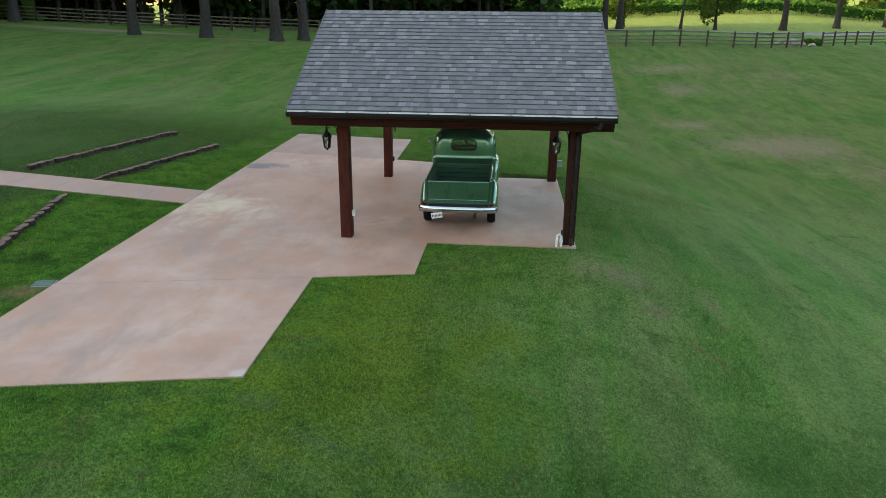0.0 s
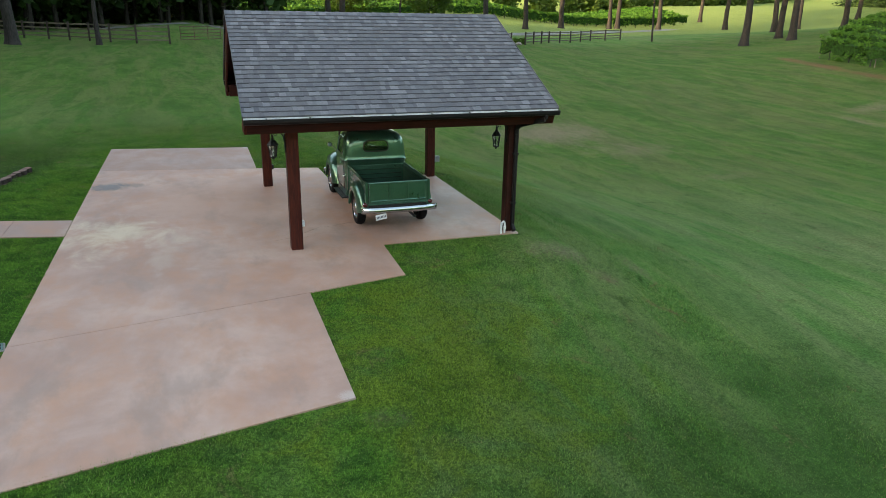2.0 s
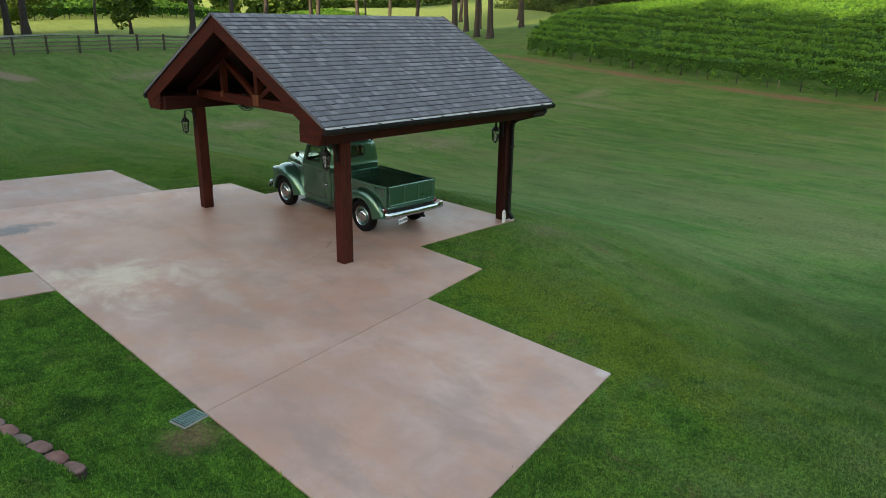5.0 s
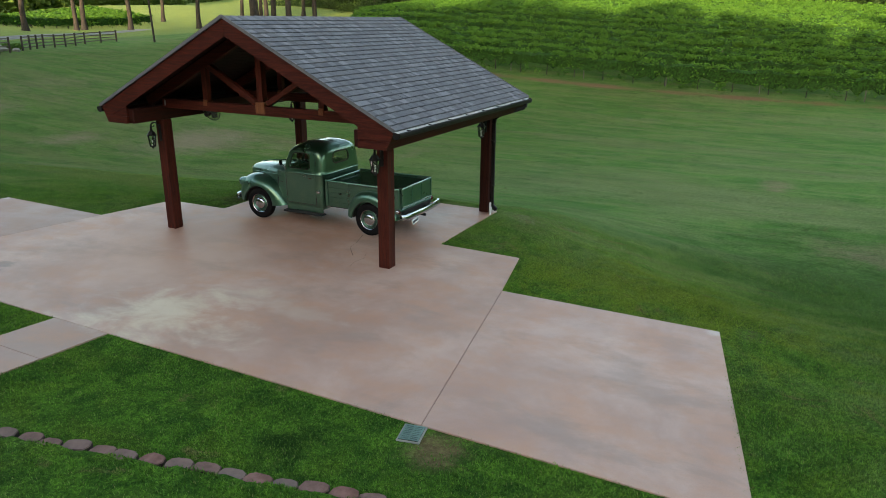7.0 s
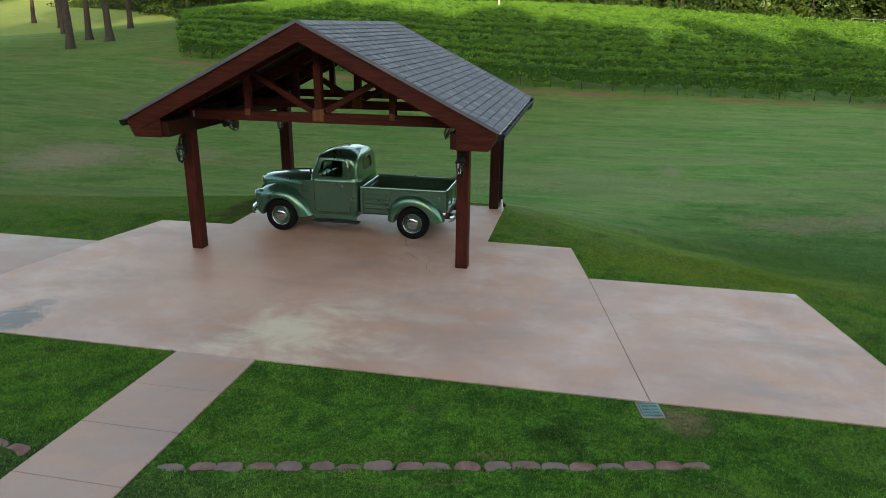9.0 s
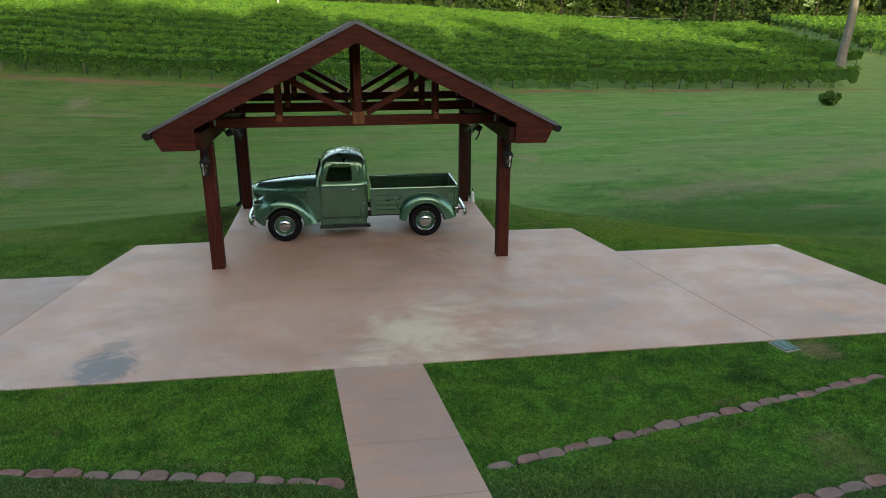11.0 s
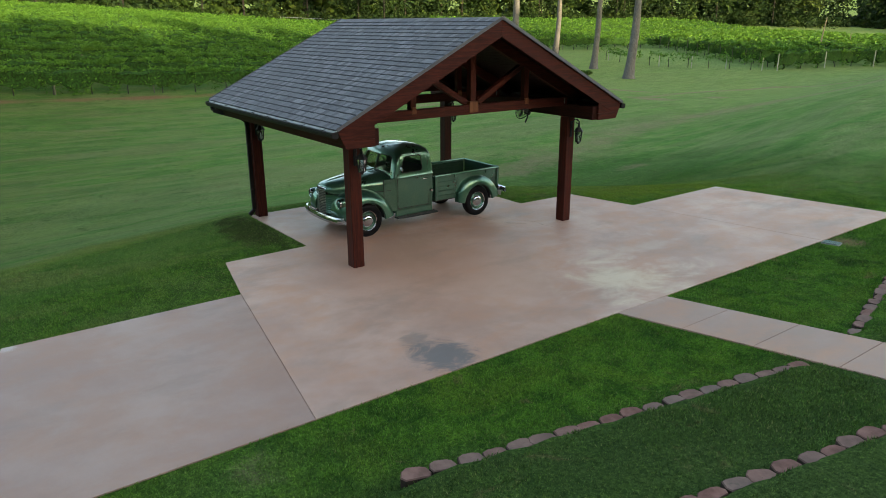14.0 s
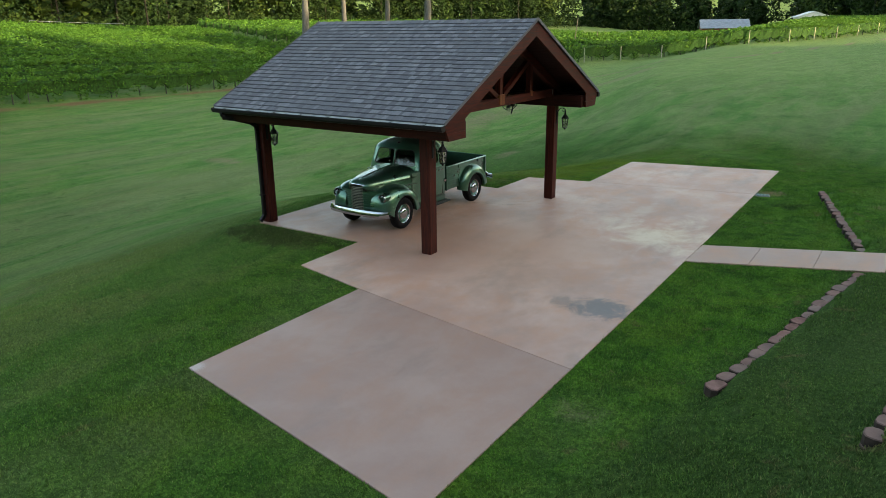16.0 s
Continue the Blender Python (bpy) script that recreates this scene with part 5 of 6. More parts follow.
# hood and nose
hood_rows = []
for y, w, zt, zb in ((0.775, 0.655, 1.215, 0.86), (0.95, 0.615, 1.205, 0.86), (1.20, 0.545, 1.185, 0.86), (1.45, 0.47, 1.16, 0.86), (1.68, 0.395, 1.13, 0.86), (1.84, 0.335, 1.105, 0.865), (1.93, 0.295, 1.085, 0.88), (1.985, 0.26, 1.06, 0.90), (2.02, 0.225, 1.025, 0.915), (2.04, 0.18, 0.985, 0.93)):
    row = []
    for k in range(33):
        p = -math.pi / 2 + math.pi * k / 32
        sx, cz = math.sin(p), math.cos(p)
        row.append((w * math.copysign(abs(sx) ** 0.72, sx), y, zb + (zt - zb) * abs(cz) ** 0.62))
    hood_rows.append(row)
hood = part("hood", skin(hood_rows), PAINT, TRUCK, smooth=True)
solid(hood, 0.012)
part("hood_ridge", tube([(0, y, z + 0.004) for y, z in ((0.80, 1.216), (1.20, 1.188), (1.60, 1.143), (1.84, 1.105), (1.95, 1.065))], 0.010, 6), PAINT, hood)
for s in (-1, 1):
    side_rows = [[(s * w, y, z) for z in (0.865, 0.74, 0.60, 0.45)] for y, w in ((0.78, 0.65), (1.20, 0.54), (1.60, 0.42), (1.90, 0.32), (2.0, 0.235))]
    part("hood_side", skin(side_rows), PAINT, hood, smooth=True)
    part("hood_trim", tube([(s * (w + 0.006), y, z) for y, w, z in ((0.80, 0.652, 1.0), (1.20, 0.545, 0.985), (1.60, 0.425, 0.965), (1.85, 0.34, 0.945))], 0.011, 6), PAINT, hood)
    part("hood_seam", tube([(s * (w + 0.004), y, z) for y, w, z in ((0.80, 0.652, 0.862), (1.20, 0.547, 0.862), (1.60, 0.428, 0.862), (1.92, 0.30, 0.875))], 0.006, 5), BLACK, hood)
    # ribbed panels beside the grille, in body colour
    rows = [[(s * x, y, z) for x, y in ((0.14, 2.03), (0.26, 2.0), (0.40, 1.955), (0.54, 1.90))] for z in (0.46, 0.58, 0.70, 0.80, 0.86)]
    apron = part("grille_side", skin(rows), PAINT, TRUCK, smooth=True)
    for k in range(8):
        z = 0.50 + 0.042 * k
        part("rib", tube([(s * x, y + 0.006, z) for x, y in ((0.17, 2.025), (0.28, 1.995), (0.42, 1.945))], 0.009, 5), PAINT, apron)
    part("headlight_shell", lathe([(0.115, 1.80), (0.108, 1.90), (0.092, 1.968)], 22, "Y", at=(s * 0.615, 0, 0.745)), PAINT, TRUCK, smooth=True)
    lamp = part("headlight", lathe([(0.090, 1.960), (0.092, 1.978), (0.084, 1.992), (0.076, 1.986)], 24, "Y", at=(s * 0.615, 0, 0.745)), CHROME, TRUCK, "round headlight with a chrome ring", smooth=True)
    part("lens", lathe([(0.078, 1.985), (0.06, 1.999), (0.030, 2.006), (0.0, 2.008)], 22, "Y", at=(s * 0.615, 0, 0.745)), GLASS, lamp, smooth=True)
    part("reflector", lathe([(0.076, 1.980), (0.05, 1.950), (0.0, 1.935)], 20, "Y", at=(s * 0.615, 0, 0.745)), CHROME, lamp, smooth=True)
grille = part("grille", boxed((-0.155, 1.96, 0.44), (0.155, 2.035, 0.97), 0.03), BLACK, TRUCK)
for k in range(15):
    z = 0.475 + 0.0335 * k
    part("grille_bar", tube([(x, 2.03 + 0.045 * (1 - (x / 0.165) ** 2), z) for x in (-0.165, -0.11, -0.05, 0, 0.05, 0.11, 0.165)], 0.0085, 6), GRILLE, grille)
part("grille_cap", tube([(x, 2.02 + 0.045 * (1 - (x / 0.20) ** 2), 0.985 + 0.02 * (1 - (x / 0.2) ** 2)) for x in (-0.20, -0.1, 0, 0.1, 0.20)], 0.017, 8), CHROME, grille, "chrome moulding over the grille")


def bumper(name, pts, h, d, lift, label):
    """A pressed bar: crowned face, folded back above and below."""
    rows = []
    for x, y in pts:
        s = 1 if y > 0 else -1
        rows.append([(x, y - s * d, lift + h * 0.46), (x, y - s * 0.012, lift + h * 0.5), (x, y, lift + h * 0.3), (x, y + s * 0.012, lift), (x, y, lift - h * 0.3), (x, y - s * 0.012, lift - h * 0.5), (x, y - s * d, lift - h * 0.46)])
    ob = solid(part(name, skin(rows), CHROME, TRUCK, label, smooth=True), 0.006)
    return ob


fb = bumper("front_bumper", [(-0.80, 1.99), (-0.74, 2.06), (-0.60, 2.11), (-0.30, 2.15), (0, 2.16), (0.30, 2.15), (0.60, 2.11), (0.74, 2.06), (0.80, 1.99)], 0.135, 0.05, 0.425, "curved chrome front bumper")
rb = bumper("rear_bumper", [(-0.785, -2.20), (-0.74, -2.25), (-0.5, -2.28), (0, -2.295), (0.5, -2.28), (0.74, -2.25), (0.785, -2.20)], 0.115, 0.05, 0.485, "curved chrome rear bumper")
for x in (-0.36, 0.36):
    part("bracket", beam((x, 1.93, 0.43), (x, 2.12, 0.425), 0.05, 0.03), BLACK, fb)
    part("bracket", beam((x, -2.10, 0.45), (x, -2.26, 0.47), 0.05, 0.03), BLACK, rb)

# bed with rolled rails, ribbed sides, planked floor and tailgate
for s in (-1, 1):
    side = part("bed_side", boxed((s * 0.625 - 0.014, -2.075, 0.47), (s * 0.625 + 0.014, -0.315, 0.985), 0.006), PAINT, TRUCK)
    part("rail", tube([(s * 0.645, -0.31, 1.005), (s * 0.645, -2.08, 1.005)], 0.026, 8), PAINT, side, smooth=True)
    for z in (0.565, 0.665, 0.765, 0.865):
        part("rib", tube([(s * 0.642, -0.40, z), (s * 0.642, -0.90 if z < 0.8 else -0.78, z)], 0.011, 6), PAINT, side)
        part("rib", tube([(s * 0.608, -0.42, z), (s * 0.608, -1.98, z)], 0.009, 6), DARK_PAINT, side)
    for y in (-0.335, -2.05):
        part("stake_pocket", boxed((s * 0.645 - 0.03, y - 0.03, 0.47), (s * 0.645 + 0.03, y + 0.03, 0.985), 0.008), PAINT, side)
    for y in (-0.85, -1.72):
        part("hook", boxed((s * 0.66 - 0.012, y - 0.02, 0.92), (s * 0.66 + 0.012, y + 0.02, 1.0), 0.004), PAINT, side)
    part("inner_lining", boxed((s * 0.607 - 0.003, -2.06, 0.60), (s * 0.607 + 0.003, -0.33, 0.97)), DARK_PAINT, side)
    lamp = part("tail_light", lathe([(0.05, -2.03), (0.052, -2.075), (0.046, -2.085)], 16, "Y", at=(s * 0.68, 0, 0.565)), CHROME, TRUCK, smooth=True)
    part("lens", lathe([(0.046, -2.083), (0.03, -2.10), (0.0, -2.105)], 16, "Y", at=(s * 0.68, 0, 0.565)), RED_LENS, lamp, "red tail lamp lens", smooth=True)
    part("lamp_stem", tube([(s * 0.66, -2.0, 0.55), (s * 0.68, -2.04, 0.565)], 0.014, 6), BLACK, lamp)
head = part("bed_front", boxed((-0.615, -0.335, 0.47), (0.615, -0.305, 0.985), 0.006), PAINT, TRUCK)
for z in (0.70, 0.80, 0.90):
    part("rib", tube([(-0.56, -0.34, z), (0.56, -0.34, z)], 0.010, 6), DARK_PAINT, head)
part("rail", tube([(-0.62, -0.32, 0.99), (0.62, -0.32, 0.99)], 0.018, 8), PAINT, head)
for k in range(8):
    x = -0.60 + 0.15 * k
    part("bed_board", boxed((x + 0.003, -2.06, 0.56), (x + 0.145, -0.34, 0.59), 0.004), BED_WOOD, TRUCK)
    if k:
        part("bed_strip", boxed((x - 0.012, -2.06, 0.588), (x + 0.012, -0.34, 0.596)), BLACK, TRUCK)
gate_ob = part("tailgate", boxed((-0.605, -2.105, 0.60), (0.605, -2.075, 1.005), 0.008), PAINT, TRUCK)
part("rail", tube([(-0.61, -2.09, 1.01), (0.61, -2.09, 1.01)], 0.020, 8), PAINT, gate_ob)
part("rail", tube([(-0.60, -2.108, 0.645), (0.60, -2.108, 0.645)], 0.014, 8), PAINT, gate_ob)
for x in (-0.19, 0.19):
    part("rib", boxed((x - 0.020, -2.124, 0.66), (x + 0.020, -2.10, 0.985), 0.009), PAINT, gate_ob)
for x in (-0.585, 0.585):
    part("rib", boxed((x - 0.018, -2.122, 0.64), (x + 0.018, -2.10, 0.995), 0.008), PAINT, gate_ob)
part("rear_sill", boxed((-0.62, -2.10, 0.555), (0.62, -2.06, 0.595), 0.01), PAINT, TRUCK)
# added black box stands for the shaded gap above the bumper
part("dark_rear_gap", boxed((-0.60, -2.085, 0.44), (0.60, -2.03, 0.552), 0.008), BLACK, TRUCK)
plate = part("number_plate", beam((-0.52, -2.290, 0.345), (-0.30, -2.298, 0.385), 0.006, 0.11, 0.002), WHITE, TRUCK, "white number plate with dark characters")
for k in range(7):
    x = -0.502 + 0.028 * k
    part("character", beam((x, -2.298 - 0.001 * k, 0.349 + 0.0051 * k), (x + 0.016, -2.2985 - 0.001 * k, 0.352 + 0.0051 * k), 0.004, 0.044, 0), INK, plate)

# ---- vineyards ----
nrng = np.random.default_rng(7)


def vine_row(line, height, dense, label, group, posts=True, leaf=0.34, thin=False, wide=0.36, low_hang=0.5, post=None, post_shift=0.0, curtain=0.40):
    """One trellised row of vines along a line of (x, y): shoots sprawling over the top wire, a ragged curtain below, posts and trunks."""
    pts = np.array(line, float)
    seg = np.linalg.norm(np.diff(pts, axis=0), axis=1)
    total = seg.sum()
    row = thing("vine_row", label, "vine row", group)
    # shoots grow in clumps along the top wire; some hang down as a ragged curtain
    clumps = max(4, int(total / 0.17))
    per = max(2, int(dense * 0.17))
    n = clumps * per
    cd = nrng.uniform(0, total, clumps)
    hang = nrng.uniform(0, 1, clumps) < curtain
    lift = np.where(hang, nrng.uniform(low_hang, height - 0.35, clumps), height - 0.10 + nrng.normal(0, 0.07, clumps))
    lift = lift * np.interp(cd, np.arange(0, total + 9, 4.5), nrng.uniform(0.92, 1.05, len(np.arange(0, total + 9, 4.5))))
    if thin:
        lift = nrng.uniform(0.9, height, clumps)
    cum = np.r_[0, np.cumsum(seg)]
    tdir = (pts[-1] - pts[0]) / np.linalg.norm(pts[-1] - pts[0])
    side = np.array([-tdir[1], tdir[0]])
    c_off = np.where(hang, nrng.normal(0, 0.12, clumps), nrng.uniform(-wide, wide, clumps))
    d = np.repeat(cd, per) + nrng.normal(0, 0.20, n)
    off = np.repeat(c_off, per) + nrng.normal(0, 0.14, n)
    hz = np.repeat(lift, per) + nrng.normal(0, 1, n) * np.repeat(np.where(hang, 0.22, 0.10), per)
    hz = np.maximum(hz, 0.06)
    px, py = np.interp(d, cum, pts[:, 0]), np.interp(d, cum, pts[:, 1])
    x, y = px + side[0] * off, py + side[1] * off
    # here and there a vine has failed and leaves a hole
    weak = np.interp(d, np.arange(0, total + 6, 2.4), nrng.uniform(0, 1, len(np.arange(0, total + 6, 2.4)))) < 0.09
    keep = ~weak | (nrng.uniform(0, 1, n) < 0.25)
    x, y, d, hz = x[keep], y[keep], d[keep], hz[keep]
    n = len(x)
    level40 = [ground(*[float(np.interp(t, cum, pts[:, k])) for k in (0, 1)]) for t in np.linspace(0, total, 40)]
    gz = np.interp(d, np.linspace(0, total, 40), level40)
    v, f = cards(np.c_[x, y, gz + hz], nrng.uniform(0.65, 1.35, n) * leaf, nrng)
    leaves = raw("foliage", v, f, VINE, row)
    leaves["kind"] = "stuff"
    if not thin:
        # the dense inside of the row: a lumpy ridge of foliage under the outer leaves, coloured dark for shade
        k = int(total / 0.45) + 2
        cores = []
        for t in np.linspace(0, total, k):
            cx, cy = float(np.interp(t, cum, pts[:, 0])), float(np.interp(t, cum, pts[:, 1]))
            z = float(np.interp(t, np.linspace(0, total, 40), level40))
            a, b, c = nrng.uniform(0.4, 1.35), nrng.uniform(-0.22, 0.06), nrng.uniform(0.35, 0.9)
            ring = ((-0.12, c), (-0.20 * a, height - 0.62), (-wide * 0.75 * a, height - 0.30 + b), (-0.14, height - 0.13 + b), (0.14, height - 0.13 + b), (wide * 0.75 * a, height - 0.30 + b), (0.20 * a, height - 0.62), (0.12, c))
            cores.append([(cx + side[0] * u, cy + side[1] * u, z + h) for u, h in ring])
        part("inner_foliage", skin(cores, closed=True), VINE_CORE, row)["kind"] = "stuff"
    bm = bmesh.new()
    for t in np.arange(0.0, total, 6.5 if not thin else 4.0):
        cx, cy = float(np.interp(t, cum, pts[:, 0])), float(np.interp(t, cum, pts[:, 1]))
        z = ground(cx, cy)
        cx, cy = cx + side[0] * post_shift, cy + side[1] * post_shift
        tube([(cx, cy, z - 0.1), (cx, cy, z + height * nrng.uniform(0.78, 0.92))], 0.04 if post is None else 0.055, 5, bm)
    if posts:
        part("post", bm, post or POST_WOOD, row)["kind"] = "stuff"
    bm2 = bmesh.new()
    for t in np.arange(1.2, total, 2.4):
        cx, cy = float(np.interp(t, cum, pts[:, 0])), float(np.interp(t, cum, pts[:, 1]))
        z = ground(cx, cy)
        tube([(cx, cy, z - 0.05), (cx + nrng.uniform(-0.06, 0.06), cy, z + 0.5), (cx, cy + nrng.uniform(-0.1, 0.1), z + 1.1)], [0.05, 0.035, 0.03], 4, bm2)
    part("vine_trunk", bm2, BARK, row)["kind"] = "stuff"
    return row


# the hill vineyard: rows run along the foot of the slope, wider apart up the hill
for k in range(16):
    d = k * 2.9
    y_n = 39.5 + d * 0.60
    y_s = -38.0 - d * 0.10 if k < 4 else -46.0 - d * 0.2
    line = [(vine_edge(y) + d + 0.6 * math.sin(y * 0.05 + k), y) for y in np.linspace(y_n, y_s, 14)]
    vine_row(line, 1.8, 230 if k < 5 else 170, "long leafy row of green grapevines on the hillside", "vine rows on the hill", leaf=0.16 if k < 5 else 0.17, low_hang=0.15 if k == 0 else 0.4, wide=0.38, curtain=0.36 if k == 0 else 0.17)
# young vines and the south-east vineyard beyond the big trees
for k in range(13):
    d = k * 3.0
    line = [(73 - 12 * s - 2.5 * math.sin(s * 3) + d, -57 - 70 * s - 0.25 * d) for s in np.linspace(0.0, 1.0 - k * 0.012, 12)]
    vine_row(line, 1.8, 95 if k < 6 else 50, "row of leafy green grapevines beyond the trees", "vine rows beyond the trees", leaf=0.22 if k < 6 else 0.28)
HEDGE = ((38.5, -63.8), (34.8, -74), (29.5, -81), (22, -88), (15.5, -95), (9.5, -111), (4.5, -124), (-6, -160))
for k in range(11):
    line = [(x + 2.8 * k, y - 1.6 * k) for x, y in HEDGE]
    vine_row(line, 2.1, 130 if k < 2 else 50, "tall leafy row of grapevines beside the farm track", "vine rows beside the track", leaf=0.22 if k < 2 else 0.34, low_hang=0.1 if k < 2 else 0.5, post=PALE_POST if k == 0 else None, post_shift=-0.55 if k == 0 else 0.0)
vine_row([(39.2, -62.5), (45, -60.8), (52.4, -58.6), (60, -59)], 1.6, 60, "young vines on pale posts and wires", "vine rows beside the track", leaf=0.2, thin=True, post=PALE_POST)
# sunlit vineyard across the lane in the north
for k in range(15):
    d = k * 3.0
    line = [(x, 109 + d + 0.10 * (x - 40) + 0.7 * math.sin(x * 0.06 + k)) for x in np.linspace(-2, 98 + d * 0.5, 10)]
    vine_row(line, 1.8, 66, "row of sunlit yellow-green grapevines across the lane", "vine rows across the lane", posts=k < 4, leaf=0.36)


# ---- trees ----
def tree_parts(t, seed, height, girth, crown_base, spread_r, bark, leaf, cards_n, lean=0.0, size=0.42):
    """Tapered trunk with root flare, limbs, and a crown of leaf clumps with gaps."""
    r = np.random.default_rng(seed)
    pts, rad = [], []
    for k in range(12):
        h = height * k / 11
        w = lean * h + 0.12 * math.sin(h * 0.6 + seed) * min(h, 4) / 4
        pts.append((w, 0.10 * math.cos(h * 0.5 + seed * 2) * min(h, 4) / 4, h - 0.15))
        flare = 0.55 * math.exp(-h / 0.45)
        rad.append(girth * (1 + flare) * (1 - 0.82 * (k / 11) ** 1.1))
    pts.insert(1, (pts[0][0], pts[0][1], 0.35))
    rad.insert(1, girth * 1.22)
    bm = tube(pts, rad, 12)
    for v in bm.verts:
        n = noise.noise((v.co.x * 2.2 + seed, v.co.y * 2.2, v.co.z * 0.8))
        v.co.x *= 1 + 0.10 * n
        v.co.y *= 1 + 0.10 * n
    trunk = part("trunk", bm, bark, t, smooth=True)
    cent = []
    for k in range(13):
        a = r.uniform(0, 2 * math.pi)
        h0 = crown_base + (height - crown_base) * r.uniform(0.0, 0.85)
        L = spread_r * r.uniform(0.55, 1.0) * (1.1 - 0.5 * (h0 - crown_base) / (height - crown_base))
        x0 = lean * h0
        p = [(x0, 0, h0), (x0 + math.cos(a) * L * 0.5, math.sin(a) * L * 0.5, h0 + L * 0.22), (x0 + math.cos(a) * L, math.sin(a) * L, h0 + L * r.uniform(0.25, 0.6))]
        g = girth * 0.32 * (1 - 0.5 * (h0 - crown_base) / (height - crown_base))
        part("limb", tube(p, [g, g * 0.6, g * 0.2], 6), bark, trunk)
        for s in (0.45, 0.7, 0.9, 1.05):
            cent.append((x0 + math.cos(a) * L * s + r.normal(0, 0.5), math.sin(a) * L * s + r.normal(0, 0.5), h0 + L * 0.4 * s + r.normal(0, 0.5), r.uniform(0.7, 1.5)))
    for _ in range(10):
        cent.append((lean * height + r.normal(0, 1.0), r.normal(0, 1.0), height - r.uniform(0.0, 2.5), r.uniform(0.8, 1.4)))
    per = cards_n // len(cent)
    cs = []
    for x, y, z, rr in cent:
        q = r.normal(size=(per, 3))
        q /= np.linalg.norm(q, axis=1)[:, None]
        q *= rr * r.uniform(0.35, 1.0, per)[:, None] ** 0.5
        q[:, 2] *= 0.7
        cs.append(q + (x, y, z))
    cs = np.concatenate(cs)
    v, f = cards(cs, r.uniform(0.7, 1.35, len(cs)) * size, r)
    crown = raw("crown", v, f, leaf, t)
    crown["kind"] = "stuff"
    return t


def tree(x, y, seed, label, height=17, girth=0.34, base=8.0, spread_r=5.0, bark=BARK, leaf=LEAF, n=3000, lean=0.0, turn=0.0, group="scattered trees"):
    t = thing("tree", label, "tree", group, at=pose(x, y, ground(x, y), 0, 0, turn))
    return tree_parts(t, seed, height, girth, base, spread_r, bark, leaf, n, lean)


SHADE = "tall grey-brown tree trunk with a high leafy crown on the lawn"
# by the north fence
t1 = tree(-9.2, 45.3, 1, SHADE, girth=0.42)
t2 = tree(-7.8, 47.9, 2, SHADE, girth=0.38)
copy_thing(t1, pose(-14.6, 45.2, ground(-14.6, 45.2), 0, 0, 80))
copy_thing(t2, pose(-19.8, 44.2, ground(-19.8, 44.2), 0, 0, 200))
copy_thing(t1, pose(-36.0, 54.0, ground(-36, 54), 0, 0, 140))
copy_thing(t2, pose(-41.0, 47.0, ground(-41, 47), 0, 0, 20))
thin_tree = tree(-2.6, 49.5, 3, "slim dark tree trunk beside the fence", height=12, girth=0.17, base=7, spread_r=2.6, n=1400, lean=0.10, turn=100)
# north-east group on the open lawn
for x, y, a, src in ((61.6, 56.6, 40, t1), (70.5, 61.0, 130, t2), (68.2, 56.6, 250, t1), (80, 72, 10, t2), (86, 66, 60, t2), (96, 84, 30, t1), (104, 92, 80, t2), (92, 96, 140, t1), (112, 104, 200, t2), (84, 104, 0, t1), (122, 96, 20, t1), (104, 118, 220, t2)):
    copy_thing(src, pose(x, y, ground(x, y), 0, 0, a))
# along the lane
for x, y, a, src in ((20.5, 84, 90, t2), (22.5, 85, 170, t1), (30, 85, 30, thin_tree), (43.5, 88, 10, t1), (52, 92.5, 77, t2), (61, 98, 200, t1), (75, 106, 300, t2), (78, 108, 130, t1), (11, 83, 20, t1), (3, 86, 60, t2)):
    copy_thing(src, pose(x, y, ground(x, y), 0, 0, a))
bushy = tree(34.5, 86, 9, "bushy dark green tree beside the lane", height=9, girth=0.2, base=0.8, spread_r=3.0, n=3600)
copy_thing(bushy, pose(24, 92, ground(24, 92), 0, 0, 120))
# pale trunks in the south-east
PALE = "tall leaning tree with a pale grey trunk on the far lawn"
e4 = tree(44.5, -46.0, 11, PALE, height=19, girth=0.50, base=9.5, spread_r=5.5, bark=PALE_BARK, leaf=LEAF_LIGHT, lean=0.07, turn=-105)
e3 = tree(53.5, -50.5, 12, PALE, height=18, girth=0.40, base=10, spread_r=4.5, bark=PALE_BARK, leaf=LEAF_LIGHT, lean=0.05, turn=-105)
copy_thing(e3, pose(65, -55.5, ground(65, -55.5), 0, 0, -120))
copy_thing(e4, pose(61.5, -44.6, ground(61.5, -44.6), 0, 0, -95))


